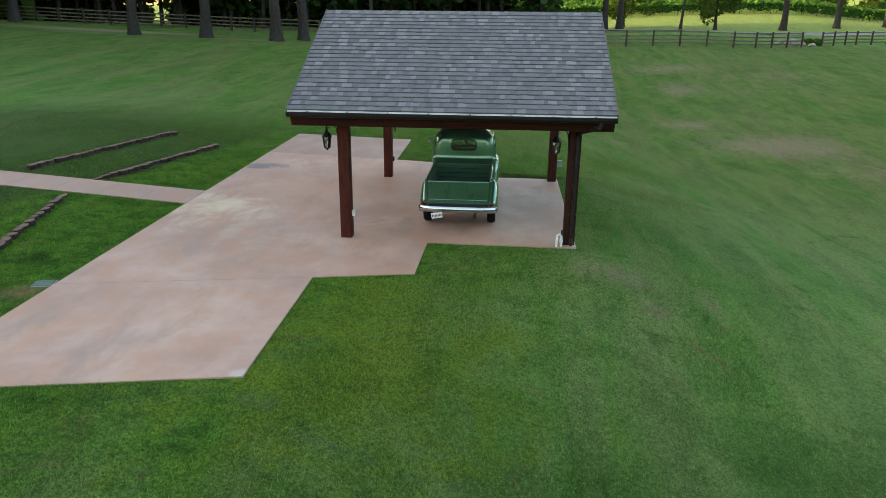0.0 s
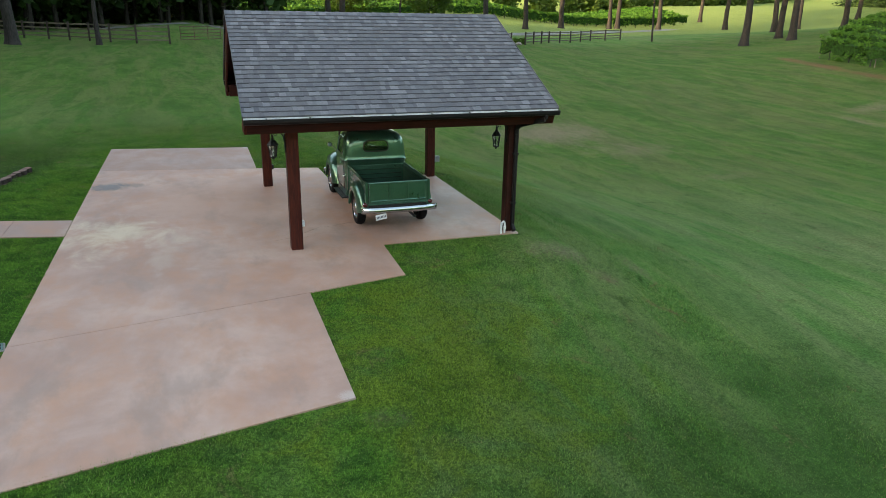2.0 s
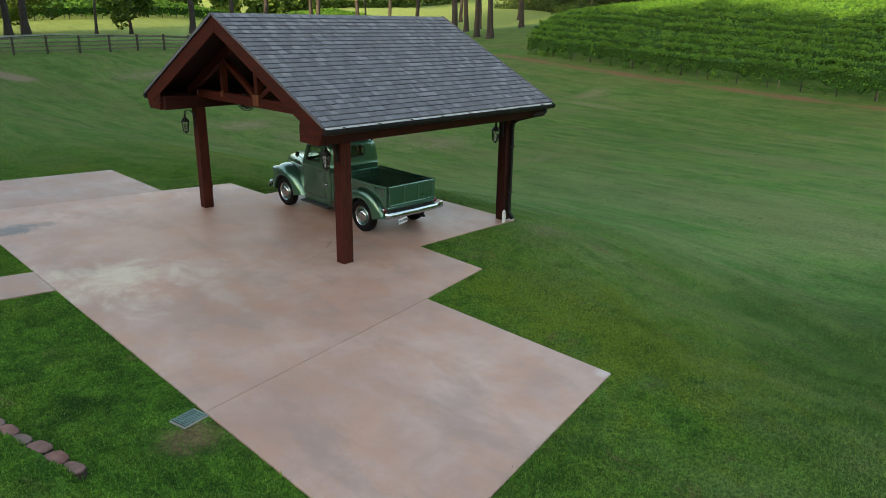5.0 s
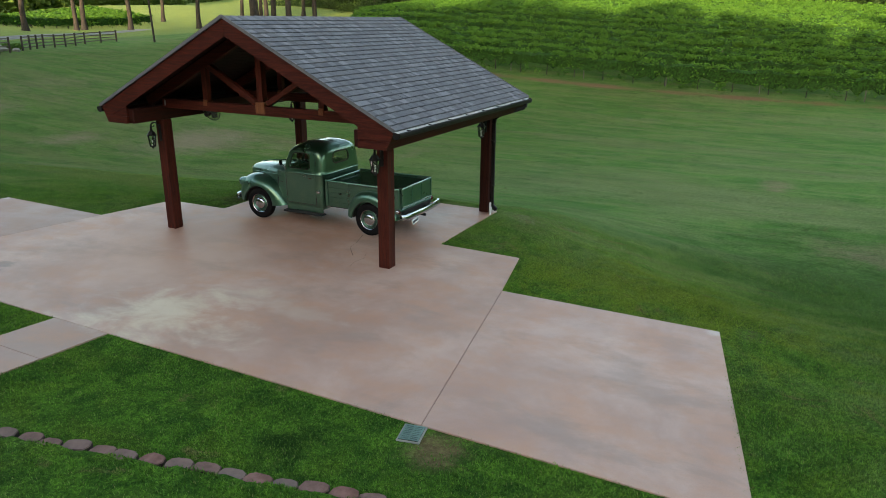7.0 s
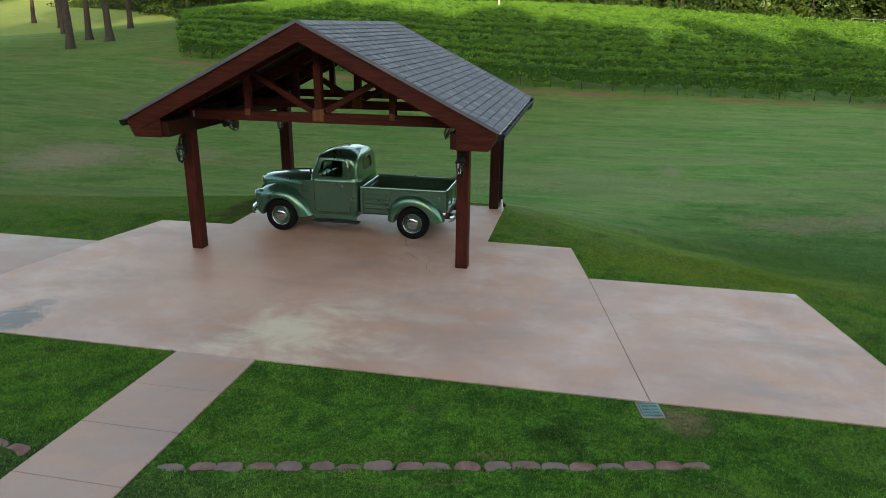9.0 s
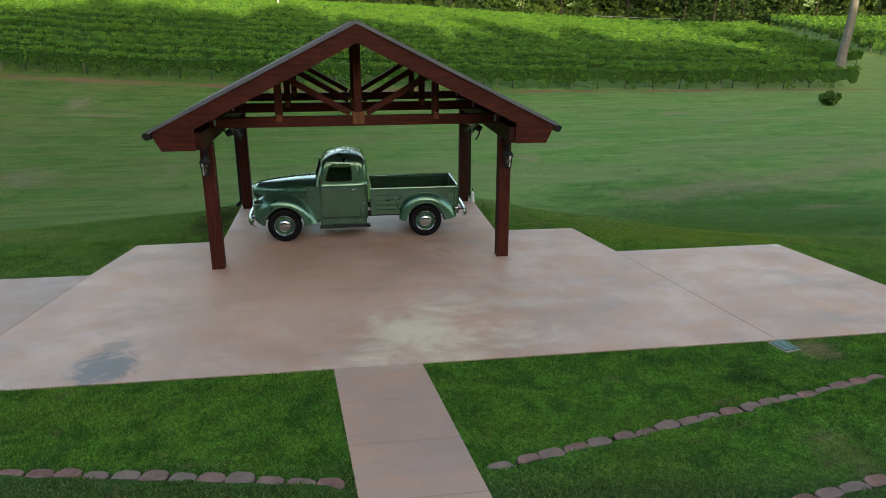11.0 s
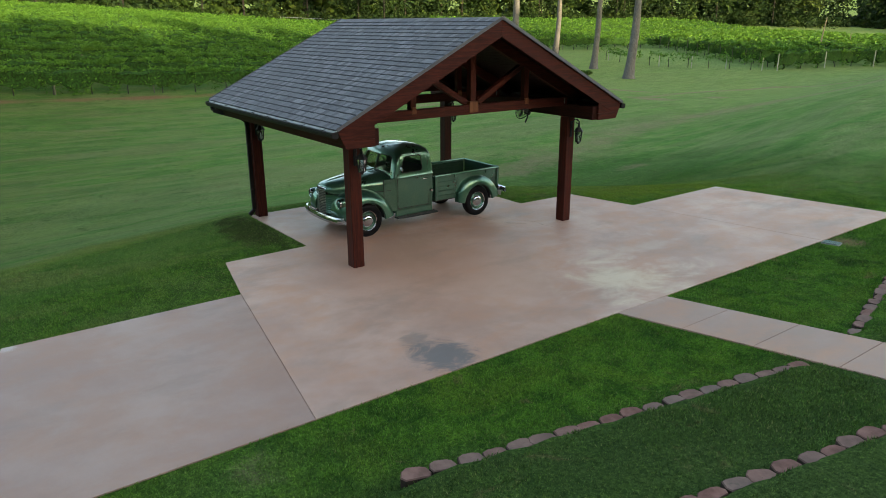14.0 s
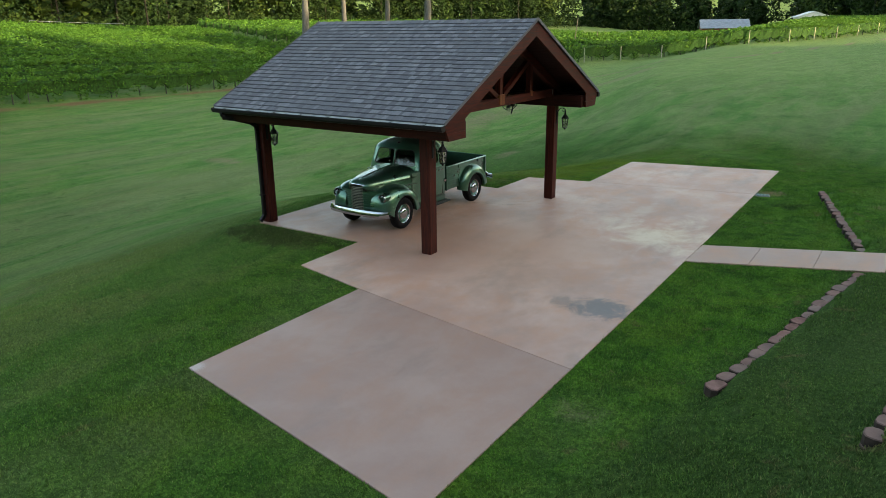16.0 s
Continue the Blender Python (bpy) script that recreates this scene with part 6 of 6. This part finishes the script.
def woods(name, line, depth, rows, height, seed, leaf, label, n_each=520, size=1.1, gap=5.0, bare=0):
    """A far wood: overlapping crowns of uneven height and dark trunks; the first bare rows stand on clear stems, the rest are leafy to the ground."""
    r = np.random.default_rng(seed)
    pts = np.array(line, float)
    seg = np.linalg.norm(np.diff(pts, axis=0), axis=1)
    cum = np.r_[0, np.cumsum(seg)]
    t = thing(name, label, "woods", kind="stuff")
    cs, sz, bm = [], [], bmesh.new()
    for k in range(rows):
        for d in np.arange(0, cum[-1], gap):
            d2 = d + r.uniform(-2, 2)
            x = np.interp(d2, cum, pts[:, 0]) + r.uniform(-1.5, 1.5)
            y = np.interp(d2, cum, pts[:, 1]) + r.uniform(-1.5, 1.5)
            i = min(np.searchsorted(cum, min(max(d2, 0.01), cum[-1] - 0.01)) - 1, len(seg) - 1)
            nrm = np.array([-(pts[i + 1] - pts[i])[1], (pts[i + 1] - pts[i])[0]]) / seg[i]
            x, y = x + nrm[0] * depth * k / max(rows, 1), y + nrm[1] * depth * k / max(rows, 1)
            h = height * r.uniform(0.7, 1.15) * (0.8 + 0.3 * k / max(rows - 1, 1))
            z = ground(x, y)
            low = 0.3 if k >= bare else 0.30 * h
            if k < bare or (k < 2 and r.uniform() < 0.2):
                tube([(x, y, z - 0.3), (x + r.uniform(-0.4, 0.4), y, z + h * 0.7)], [0.26, 0.14] if k < bare else [0.17, 0.07], 5, bm)
            for c in range(3 if k >= bare else 0):
                q = r.normal(size=(n_each // 9, 3))
                q /= np.linalg.norm(q, axis=1)[:, None]
                q *= r.uniform(0.5, 1, len(q))[:, None] * (2.0, 2.0, 1.3)
                cs.append(q + (x + r.uniform(-2.2, 2.2), y + r.uniform(-2.2, 2.2), z + 1.0))
                sz.append(np.full(len(q), 0.9 if k < 2 or bare else 3.6))
            for c in range(9):
                cz = z + low + (h - low) * (c + r.uniform(0, 1)) / 9
                cr = 2.6 * (1.15 - 0.75 * abs((cz - z) / h - 0.4))
                q = r.normal(size=(n_each // 9, 3))
                q /= np.linalg.norm(q, axis=1)[:, None]
                q *= cr * r.uniform(0.5, 1, len(q))[:, None]
                q[:, 2] *= 0.6
                cs.append(q + (x + r.normal(0, 1.0), y + r.normal(0, 1.0), cz))
                sz.append(np.full(len(q), 1.0 if k < 2 or bare else 3.6))
    cs = np.concatenate(cs)
    v, f = cards(cs, r.uniform(0.6, 1.4, len(cs)) * size * np.concatenate(sz), r)
    part("trunk", bm, SHADE_BARK, t)
    raw("crown", v, f, leaf, t)["kind"] = "stuff"
    return t


woods("woods_east", [(84, -170), (108, -120), (116, -80), (108, -50), (103, -10), (112, 60), (150, 110), (190, 160)][::-1], 16, 4, 21, 21, WOOD_EDGE, "dense green wood behind the hill vineyard", 480, 0.46, 4.4)
woods("woods_south", [(-60, -150), (-20, -190), (40, -225), (90, -190), (96, -165)][::-1], 18, 3, 15, 22, WOOD_EDGE, "dark green wood far across the field", 400, 0.85, 5)
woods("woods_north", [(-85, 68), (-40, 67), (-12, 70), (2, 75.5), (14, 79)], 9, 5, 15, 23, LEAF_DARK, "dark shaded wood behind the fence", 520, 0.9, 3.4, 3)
woods("woods_far", [(-20, 180), (60, 185), (130, 190), (230, 210)], 20, 2, 14, 24, LEAF_LIGHT, "distant wood beyond the vineyard", 240, 1.5, 7)
# unseen woods, added to keep the low sun off the pad and lower hill
woods("woods_west", [(-62, 60), (-66, 0), (-67, -6)], 26, 4, 19.5, 25, LEAF, "unseen tall wood added in the west to block the low sun", 120, 1.9, 4.5)
woods("woods_southwest", [(-66, 2), (-70, -60), (-72, -86)], 26, 4, 14.2, 26, LEAF, "unseen lower wood added in the south-west to block the low sun", 120, 1.9, 4.5)


# ---- fences ----
def board_fence(line, label, gap=2.4):
    fence = thing("fence", label, "fence", "board fences")
    pts = np.array(line, float)
    seg = np.linalg.norm(np.diff(pts, axis=0), axis=1)
    cum = np.r_[0, np.cumsum(seg)]
    prev = None
    for d in np.arange(0, cum[-1] + 0.1, gap):
        x, y = float(np.interp(d, cum, pts[:, 0])), float(np.interp(d, cum, pts[:, 1]))
        z = ground(x, y)
        part("post", boxed((x - 0.07, y - 0.07, z - 0.2), (x + 0.07, y + 0.07, z + 1.4), 0.01), FENCE_WOOD, fence)
        if prev:
            for h in (0.28, 0.58, 0.90, 1.24):
                part("rail", beam((prev[0], prev[1] + 0.09, prev[2] + h), (x, y + 0.09, z + h), 0.035, 0.115, 0), RAIL_WOOD, fence)
        prev = (x, y, z)
    return fence


board_fence([(9.9, 61.0), (16, 59.6), (20, 58.2), (30, 58.6), (36.8, 63.8)], "weathered four-board farm fence with dark posts")
board_fence([(39.5, 66.2), (45, 71), (53.5, 75.6), (59.5, 76)], "low weathered board fence at the lane")
board_fence([(2.2, 50.5), (0, 50.8), (-2.3, 52.5), (-4.8, 55.3), (-7.6, 58), (-11, 59.8), (-24, 61), (-34, 59), (-60, 60)], "weathered four-board farm fence with dark posts")

deer_fence = thing("rail_fence", "thin pale pipe rail fence along the top of the vineyard", "fence")
prev = None
for k in range(6):
    x, y = 98.6 - 0.2 * k, -31.0 - 2.6 * k
    z = ground(x, y)
    part("post", tube([(x, y, z - 0.2), (x, y, z + 1.9)], 0.03, 6), TIN, deer_fence)
    if prev:
        part("rail", tube([(prev[0], prev[1], prev[2] + 1.85), (x, y, z + 1.85)], 0.022, 6), TIN, deer_fence)
    prev = (x, y, z)

gate = thing("farm_gate", "rusty tubular steel farm gate standing at the track", "gate", at=pose(3.0, 50.8, ground(4.5, 52.2) + 0.02, 0, 0, 43))
for h in (0.25, 0.48, 0.72, 0.96, 1.22):
    part("gate_bar", tube([(0, 0, h), (4.2, 0, h)], 0.024, 6), RUST, gate)
for x in (0, 1.4, 2.8, 4.2):
    part("upright", tube([(x, 0, 0.22), (x, 0, 1.24)], 0.026, 6), RUST, gate)


def pole(x, y, h, r, material, label, lean=(0, 0)):
    t = thing("utility_pole", label, "pole", at=pose(x, y, ground(x, y)))
    part("shaft", tube([(0, 0, -0.2), (lean[0] * h, lean[1] * h, h)], [r, r * 0.75], 8), material, t)
    part("cap", lathe([(0.0, h + 0.02), (r * 0.8, h), (r * 0.8, h - 0.06), (0, h - 0.06)], 8, at=(lean[0] * h, lean[1] * h, 0)), material, t)
    return t


pole(59.7, 71.0, 8.5, 0.13, BARK, "dark wooden utility pole at the end of the fence", (-0.03, 0.02))
pole(91, 14.5, 2.6, 0.09, WHITE, "short white marker post among the vines")
pole(42, -80, 5.0, 0.08, POST_WOOD, "pale leaning pole at the field edge", (-0.09, -0.05))
pole(40, -84, 3.0, 0.06, POST_WOOD, "thin pale pole at the field edge")


# ---- shrubs and the little stream bed ----
def shrub(x, y, r, h, seed, label, leaf=SHRUB_LEAF):
    t = thing("shrub", label, "shrub", at=pose(x, y, ground(x, y)))
    rr = np.random.default_rng(seed)
    q = rr.normal(size=(900, 3))
    q /= np.linalg.norm(q, axis=1)[:, None]
    q *= rr.uniform(0.4, 1, 900)[:, None] ** 0.5
    lump = 1 + 0.25 * np.sin(q[:, 0] * 5 + seed) * np.cos(q[:, 1] * 4)
    c = np.c_[q[:, 0] * r * lump, q[:, 1] * r * lump, (q[:, 2] * 0.5 + 0.5) * h * lump]
    v, f = cards(c, rr.uniform(0.12, 0.28, 900), rr)
    raw("foliage", v, f, leaf, t)
    part("stem", tube([(0, 0, -0.1), (0.05, 0, h * 0.5)], [0.05, 0.02], 5), BARK, t)
    return t


shrub(39.8, -28.0, 0.6, 0.95, 1, "round dark green shrub in the field")
shrub(47.9, -41.2, 1.0, 0.5, 2, "low loose green scrub at the ditch")
shrub(46.2, -39.0, 0.6, 0.35, 3, "low loose green scrub at the ditch")
shrub(50.1, -45.4, 0.8, 0.4, 4, "low loose green scrub at the ditch")
shrub(39.0, 67.0, 0.9, 0.6, 5, "green scrub at the fence gap")

# ---- pale rocks in the ditch at the fence gap ----
def rock(x, y, r, seed):
    t = thing("rock", "pale weathered rock in the ditch by the fence", "rock", "rocks at the fence gap", at=pose(x, y, ground(x, y), 0, 0, seed * 47))
    bm = bmesh.new()
    bmesh.ops.create_icosphere(bm, subdivisions=3, radius=r)
    for v in bm.verts:
        v.co *= 1 + 0.35 * noise.noise(v.co * (1.6 / r) + Vector((seed, 0, 0)))
        v.co.z = v.co.z * 0.6 + r * 0.3
    part("stone", bm, DRAIN_CONCRETE, t)


for x, y, r, seed in ((36.3, 65.2, 0.65, 1), (37.4, 66.0, 0.45, 2), (35.2, 65.6, 0.4, 3), (38.3, 65.4, 0.35, 4)):
    rock(x, y, r, seed)

# ---- farm buildings across the fields ----
def barn(x, y, turn, L, W, H, rise, wall, roof, label, openings=True):
    z = ground(x, y)
    t = thing("barn", label, "barn", at=pose(x, y, z, 0, 0, turn))
    body = part("wall", boxed((-L / 2, -W / 2, -0.3), (L / 2, W / 2, H)), wall, t)
    for s in (-1, 1):
        rows = [[(-L / 2 - 0.5, s * (W / 2 + 0.6), H - 0.25), (L / 2 + 0.5, s * (W / 2 + 0.6), H - 0.25)], [(-L / 2 - 0.5, 0, H + rise), (L / 2 + 0.5, 0, H + rise)]]
        solid(part("roof", skin(rows), roof, t), 0.08)
    for s in (-1, 1):
        bm = bmesh.new()
        bm.faces.new([bm.verts.new(p) for p in ((s * L / 2, -W / 2, H), (s * L / 2, W / 2, H), (s * L / 2, 0, H + rise - 0.05))])
        solid(part("gable", bm, wall, t), 0.1)
    if openings:
        # flat dark panels painted as the shade inside the doorways
        part("door", boxed((-L / 2 + 1.0, -W / 2 - 0.05, -0.2), (L / 2 - 1.0, -W / 2 + 0.02, H - 0.6)), HOLLOW_DARK, t)
        part("door", boxed((-L / 2 - 0.05, -W / 2 + 0.8, -0.2), (-L / 2 + 0.02, W / 2 - 0.8, H - 0.5)), HOLLOW_DARK, t)
    return t


barn(44, -178, 20, 11, 8, 2.0, 1.9, BARN_RED, TIN, "weathered red barn with a wide grey tin roof")
barn(25, -186, -70, 6, 7, 3.3, 1.1, SHED_WHITE, SHED_WHITE, "small white metal shed with a dark doorway")

# ---- grass blades of the near lawn ----
outline = np.array([(1.0, -2.30), (5.064, -1.60), (5.06, 1.72), (6.735, 2.07), (6.775, 3.74), (9.62, 3.74), (9.64, 9.33), (6.775, 9.325), (6.745, 10.955), (5.068, 11.30), (5.075, 14.61), (0.99, 15.29)])


def inside(px, py, poly):
    n, hit = len(poly), np.zeros(len(px), bool)
    j = n - 1
    for i in range(n):
        xi, yi, xj, yj = *poly[i], *poly[j]
        cut = ((yi > py) != (yj > py)) & (px < (xj - xi) * (py - yi) / (yj - yi + 1e-12) + xi)
        hit ^= cut
        j = i
    return hit


def blades(name, x0, x1, y0, y1, per_m2, height, seed, label):
    r = np.random.default_rng(seed)
    n = int((x1 - x0) * (y1 - y0) * per_m2)
    x, y = r.uniform(x0, x1, n), r.uniform(y0, y1, n)
    keep = ~inside(x, y, outline)
    out = np.hypot(np.maximum(np.maximum(-3.6 - x, x - 9.5), 0), np.maximum(np.maximum(-3.5 - y, y - 15.5), 0))
    keep &= r.uniform(0, 1, n) > (out / 5.5) ** 0.8
    lo, hi = 5.95 - 0.082 * (0.972 - x), 7.08 - 0.082 * (0.972 - x)
    keep &= ~((x < 0.99) & (y > lo + 0.01) & (y < hi - 0.01))
    keep &= ~((abs(x - 0.8) < 0.2) & (abs(y - 1.0) < 0.17))
    for (a0, b0), (a1, b1), h in WALLS:
        wx = a0 + (a1 - a0) * (y - b0) / (b1 - b0)
        keep &= ~((abs(x - wx) < 0.055) & (y > min(b0, b1) - 0.12) & (y < max(b0, b1) + 0.12))
    x, y = x[keep], y[keep]
    # ground height on a fine net, then read off it
    nx, nyy = int((x1 - x0) / 0.2) + 2, int((y1 - y0) / 0.2) + 2
    ax, ay = np.linspace(x0, x1, nx), np.linspace(y0, y1, nyy)
    net = np.array([[ground(u, v) for v in ay] for u in ax])
    fx, fy = (x - x0) / (x1 - x0) * (nx - 1), (y - y0) / (y1 - y0) * (nyy - 1)
    i, j = np.minimum(fx.astype(int), nx - 2), np.minimum(fy.astype(int), nyy - 2)
    u, v = fx - i, fy - j
    z = net[i, j] * (1 - u) * (1 - v) + net[i + 1, j] * u * (1 - v) + net[i, j + 1] * (1 - u) * v + net[i + 1, j + 1] * u * v
    # thin where the ground is worn
    bare = np.array([[dryness(u, v) for v in ay] for u in ax])[i, j]
    stay = r.uniform(0, 1, len(x)) > bare * 1.15
    x, y, z = x[stay], y[stay], z[stay]
    m = len(x)
    patch = 0.5 * np.sin(x * 1.9 + 1.3 * np.sin(y * 1.1)) * np.cos(y * 1.6 + 1.1 * np.sin(x * 0.7))
    h = height * r.uniform(0.5, 1.15, m) * (1 + 0.5 * patch)
    a = r.uniform(0, 2 * math.pi, m)
    w = r.uniform(0.004, 0.010, m)
    b = r.uniform(0, 2 * math.pi, m)
    lean = h * r.uniform(0.3, 1.0, m)
    p0 = np.c_[x - np.cos(a) * w, y - np.sin(a) * w, z - 0.01]
    p1 = np.c_[x + np.cos(a) * w, y + np.sin(a) * w, z - 0.01]
    p2 = np.c_[x + np.cos(b) * lean, y + np.sin(b) * lean, z + h]
    vv = np.stack([p0, p1, p2], axis=1).reshape(-1, 3)
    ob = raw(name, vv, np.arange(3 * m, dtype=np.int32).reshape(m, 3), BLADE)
    return tagged(ob, label, "grass", kind="stuff")


blades("grass", -6.5, 14.5, -9.0, 20.5, 2700, 0.030, 1, "short green lawn grass round the pad")

# ---- shingles: tabs of uneven width in courses, the lowest ones parts of their own ----
def tab_mesh(w, thick, material):
    L = 0.205
    bm = bmesh.new()
    lo = [bm.verts.new(p) for p in ((0.0, 0.0, 0.0), (w, 0.0, 0.0), (w, L, 0.0), (0.0, L, 0.0))]
    hi = [bm.verts.new(p) for p in ((0.0, 0.0, thick), (w, 0.0, thick), (w, L, thick * 0.6), (0.0, L, thick * 0.6))]
    bm.faces.new(hi)
    for k in range(4):
        bm.faces.new((lo[k], lo[(k + 1) % 4], hi[(k + 1) % 4], hi[k]))
    return mesh_of("shingle", bm, material)


WIDTHS = (0.07, 0.09, 0.12, 0.15, 0.19)
TABS = [tab_mesh(w, t, mt) for w in WIDTHS for t, mt in ((0.0278, DARK_SHINGLE), (0.029, SHINGLE))]
SLOPE = math.atan(PITCH)
COURSE = 0.1465
n_courses = int(HALF / math.cos(SLOPE) / COURSE) + 1
far = {False: ([], []), True: ([], [])}
rng = random.Random(12)
unit = np.array([(0, 0, 0), (1, 0, 0), (1, 1, 0), (0, 1, 0), (0, 0, 1), (1, 0, 1), (1, 1, 0.6), (0, 1, 0.6)], float)
quads = np.array([(4, 5, 6, 7), (0, 1, 5, 4), (1, 2, 6, 5), (2, 3, 7, 6), (3, 0, 4, 7)])
for s in (-1, 1):
    for i in range(n_courses):
        d = i * COURSE - 0.012
        x = XW - 0.022 - rng.uniform(0, 0.1)
        high = rng.random() < 0.5
        while x < XE + 0.02:
            high = not high if rng.random() < 0.85 else high
            k = rng.randrange(1, 5) if high else rng.randrange(0, 4)
            w = WIDTHS[k]
            x0, x1 = max(x, XW - 0.022), min(x + w, XE + 0.022)
            t = 0.029 if high else 0.0278
            yh = HALF + 0.012 - d * math.cos(SLOPE)
            base = Vector((x0, YC + s * yh, RIDGE - PITCH * yh - 0.006 + rng.uniform(-0.001, 0.001)))
            # axes: along the eave, up the slope, and out of it
            up = Vector((0, -s * math.cos(SLOPE - 0.03), math.sin(SLOPE - 0.03)))
            ax = Vector((1, 0, 0))
            nz = ax.cross(up) if s < 0 else up.cross(ax)
            full = x0 == x and x1 == x + w
            if full and i < 5 and i * COURSE < 3.4:
                ob = new("shingle", TABS[2 * k + (1 if high else 0)])
                m = Matrix((ax, up, nz)).transposed().to_4x4()
                m.translation = base
                ob.parent = pav
                ob.matrix_world = m
            elif x1 - x0 > 0.01:
                L = min(0.205, max(0.03, (HALF / math.cos(SLOPE)) - d + 0.01))
                p = unit * (x1 - x0, L, t)
                q = np.array(base) + p[:, :1] * np.array(ax) + p[:, 1:2] * np.array(up) + p[:, 2:] * np.array(nz)
                far_v, far_f = far[high]
                far_f.append(quads + 8 * len(far_v))
                far_v.append(q)
            x += w
# dark strips painted as the shadow line under every course, broken where tabs lie close
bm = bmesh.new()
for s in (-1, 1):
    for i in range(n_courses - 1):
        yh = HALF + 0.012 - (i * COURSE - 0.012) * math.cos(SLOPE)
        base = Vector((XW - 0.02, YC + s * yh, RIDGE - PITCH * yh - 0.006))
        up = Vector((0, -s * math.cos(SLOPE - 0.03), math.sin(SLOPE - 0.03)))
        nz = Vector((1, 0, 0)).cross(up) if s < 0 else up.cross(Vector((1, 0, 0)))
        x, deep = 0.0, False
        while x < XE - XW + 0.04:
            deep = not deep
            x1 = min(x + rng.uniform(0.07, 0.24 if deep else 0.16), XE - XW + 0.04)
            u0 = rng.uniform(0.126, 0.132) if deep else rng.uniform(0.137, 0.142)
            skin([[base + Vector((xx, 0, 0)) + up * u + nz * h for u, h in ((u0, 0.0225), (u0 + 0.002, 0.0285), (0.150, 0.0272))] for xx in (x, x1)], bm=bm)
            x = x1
part("course_line", bm, SHADOW_BAND, pav, "dark strips painted as shadow lines under the shingle courses")["kind"] = "stuff"
for key, mt in ((True, SHINGLE), (False, DARK_SHINGLE)):
    rest = raw("shingle_field", np.concatenate(far[key][0]), np.concatenate(far[key][1]), mt, pav, "grey laminated asphalt shingles")
    rest.data.shade_flat()
    rest["kind"] = "stuff"
for k in range(29):
    x = XW - 0.02 + k * 0.199
    rows = []
    for xx, up in ((x, 0.016), (x + 0.215, 0.008)):
        rows.append([(xx, YC + y, RIDGE - PITCH * abs(y) * 1.0 + up - (0.004 if abs(y) > 0.01 else 0)) for y in (-0.15, -0.02, 0.0, 0.02, 0.15)])
    solid(part("ridge_cap", skin(rows), SHINGLE, pav), 0.006)
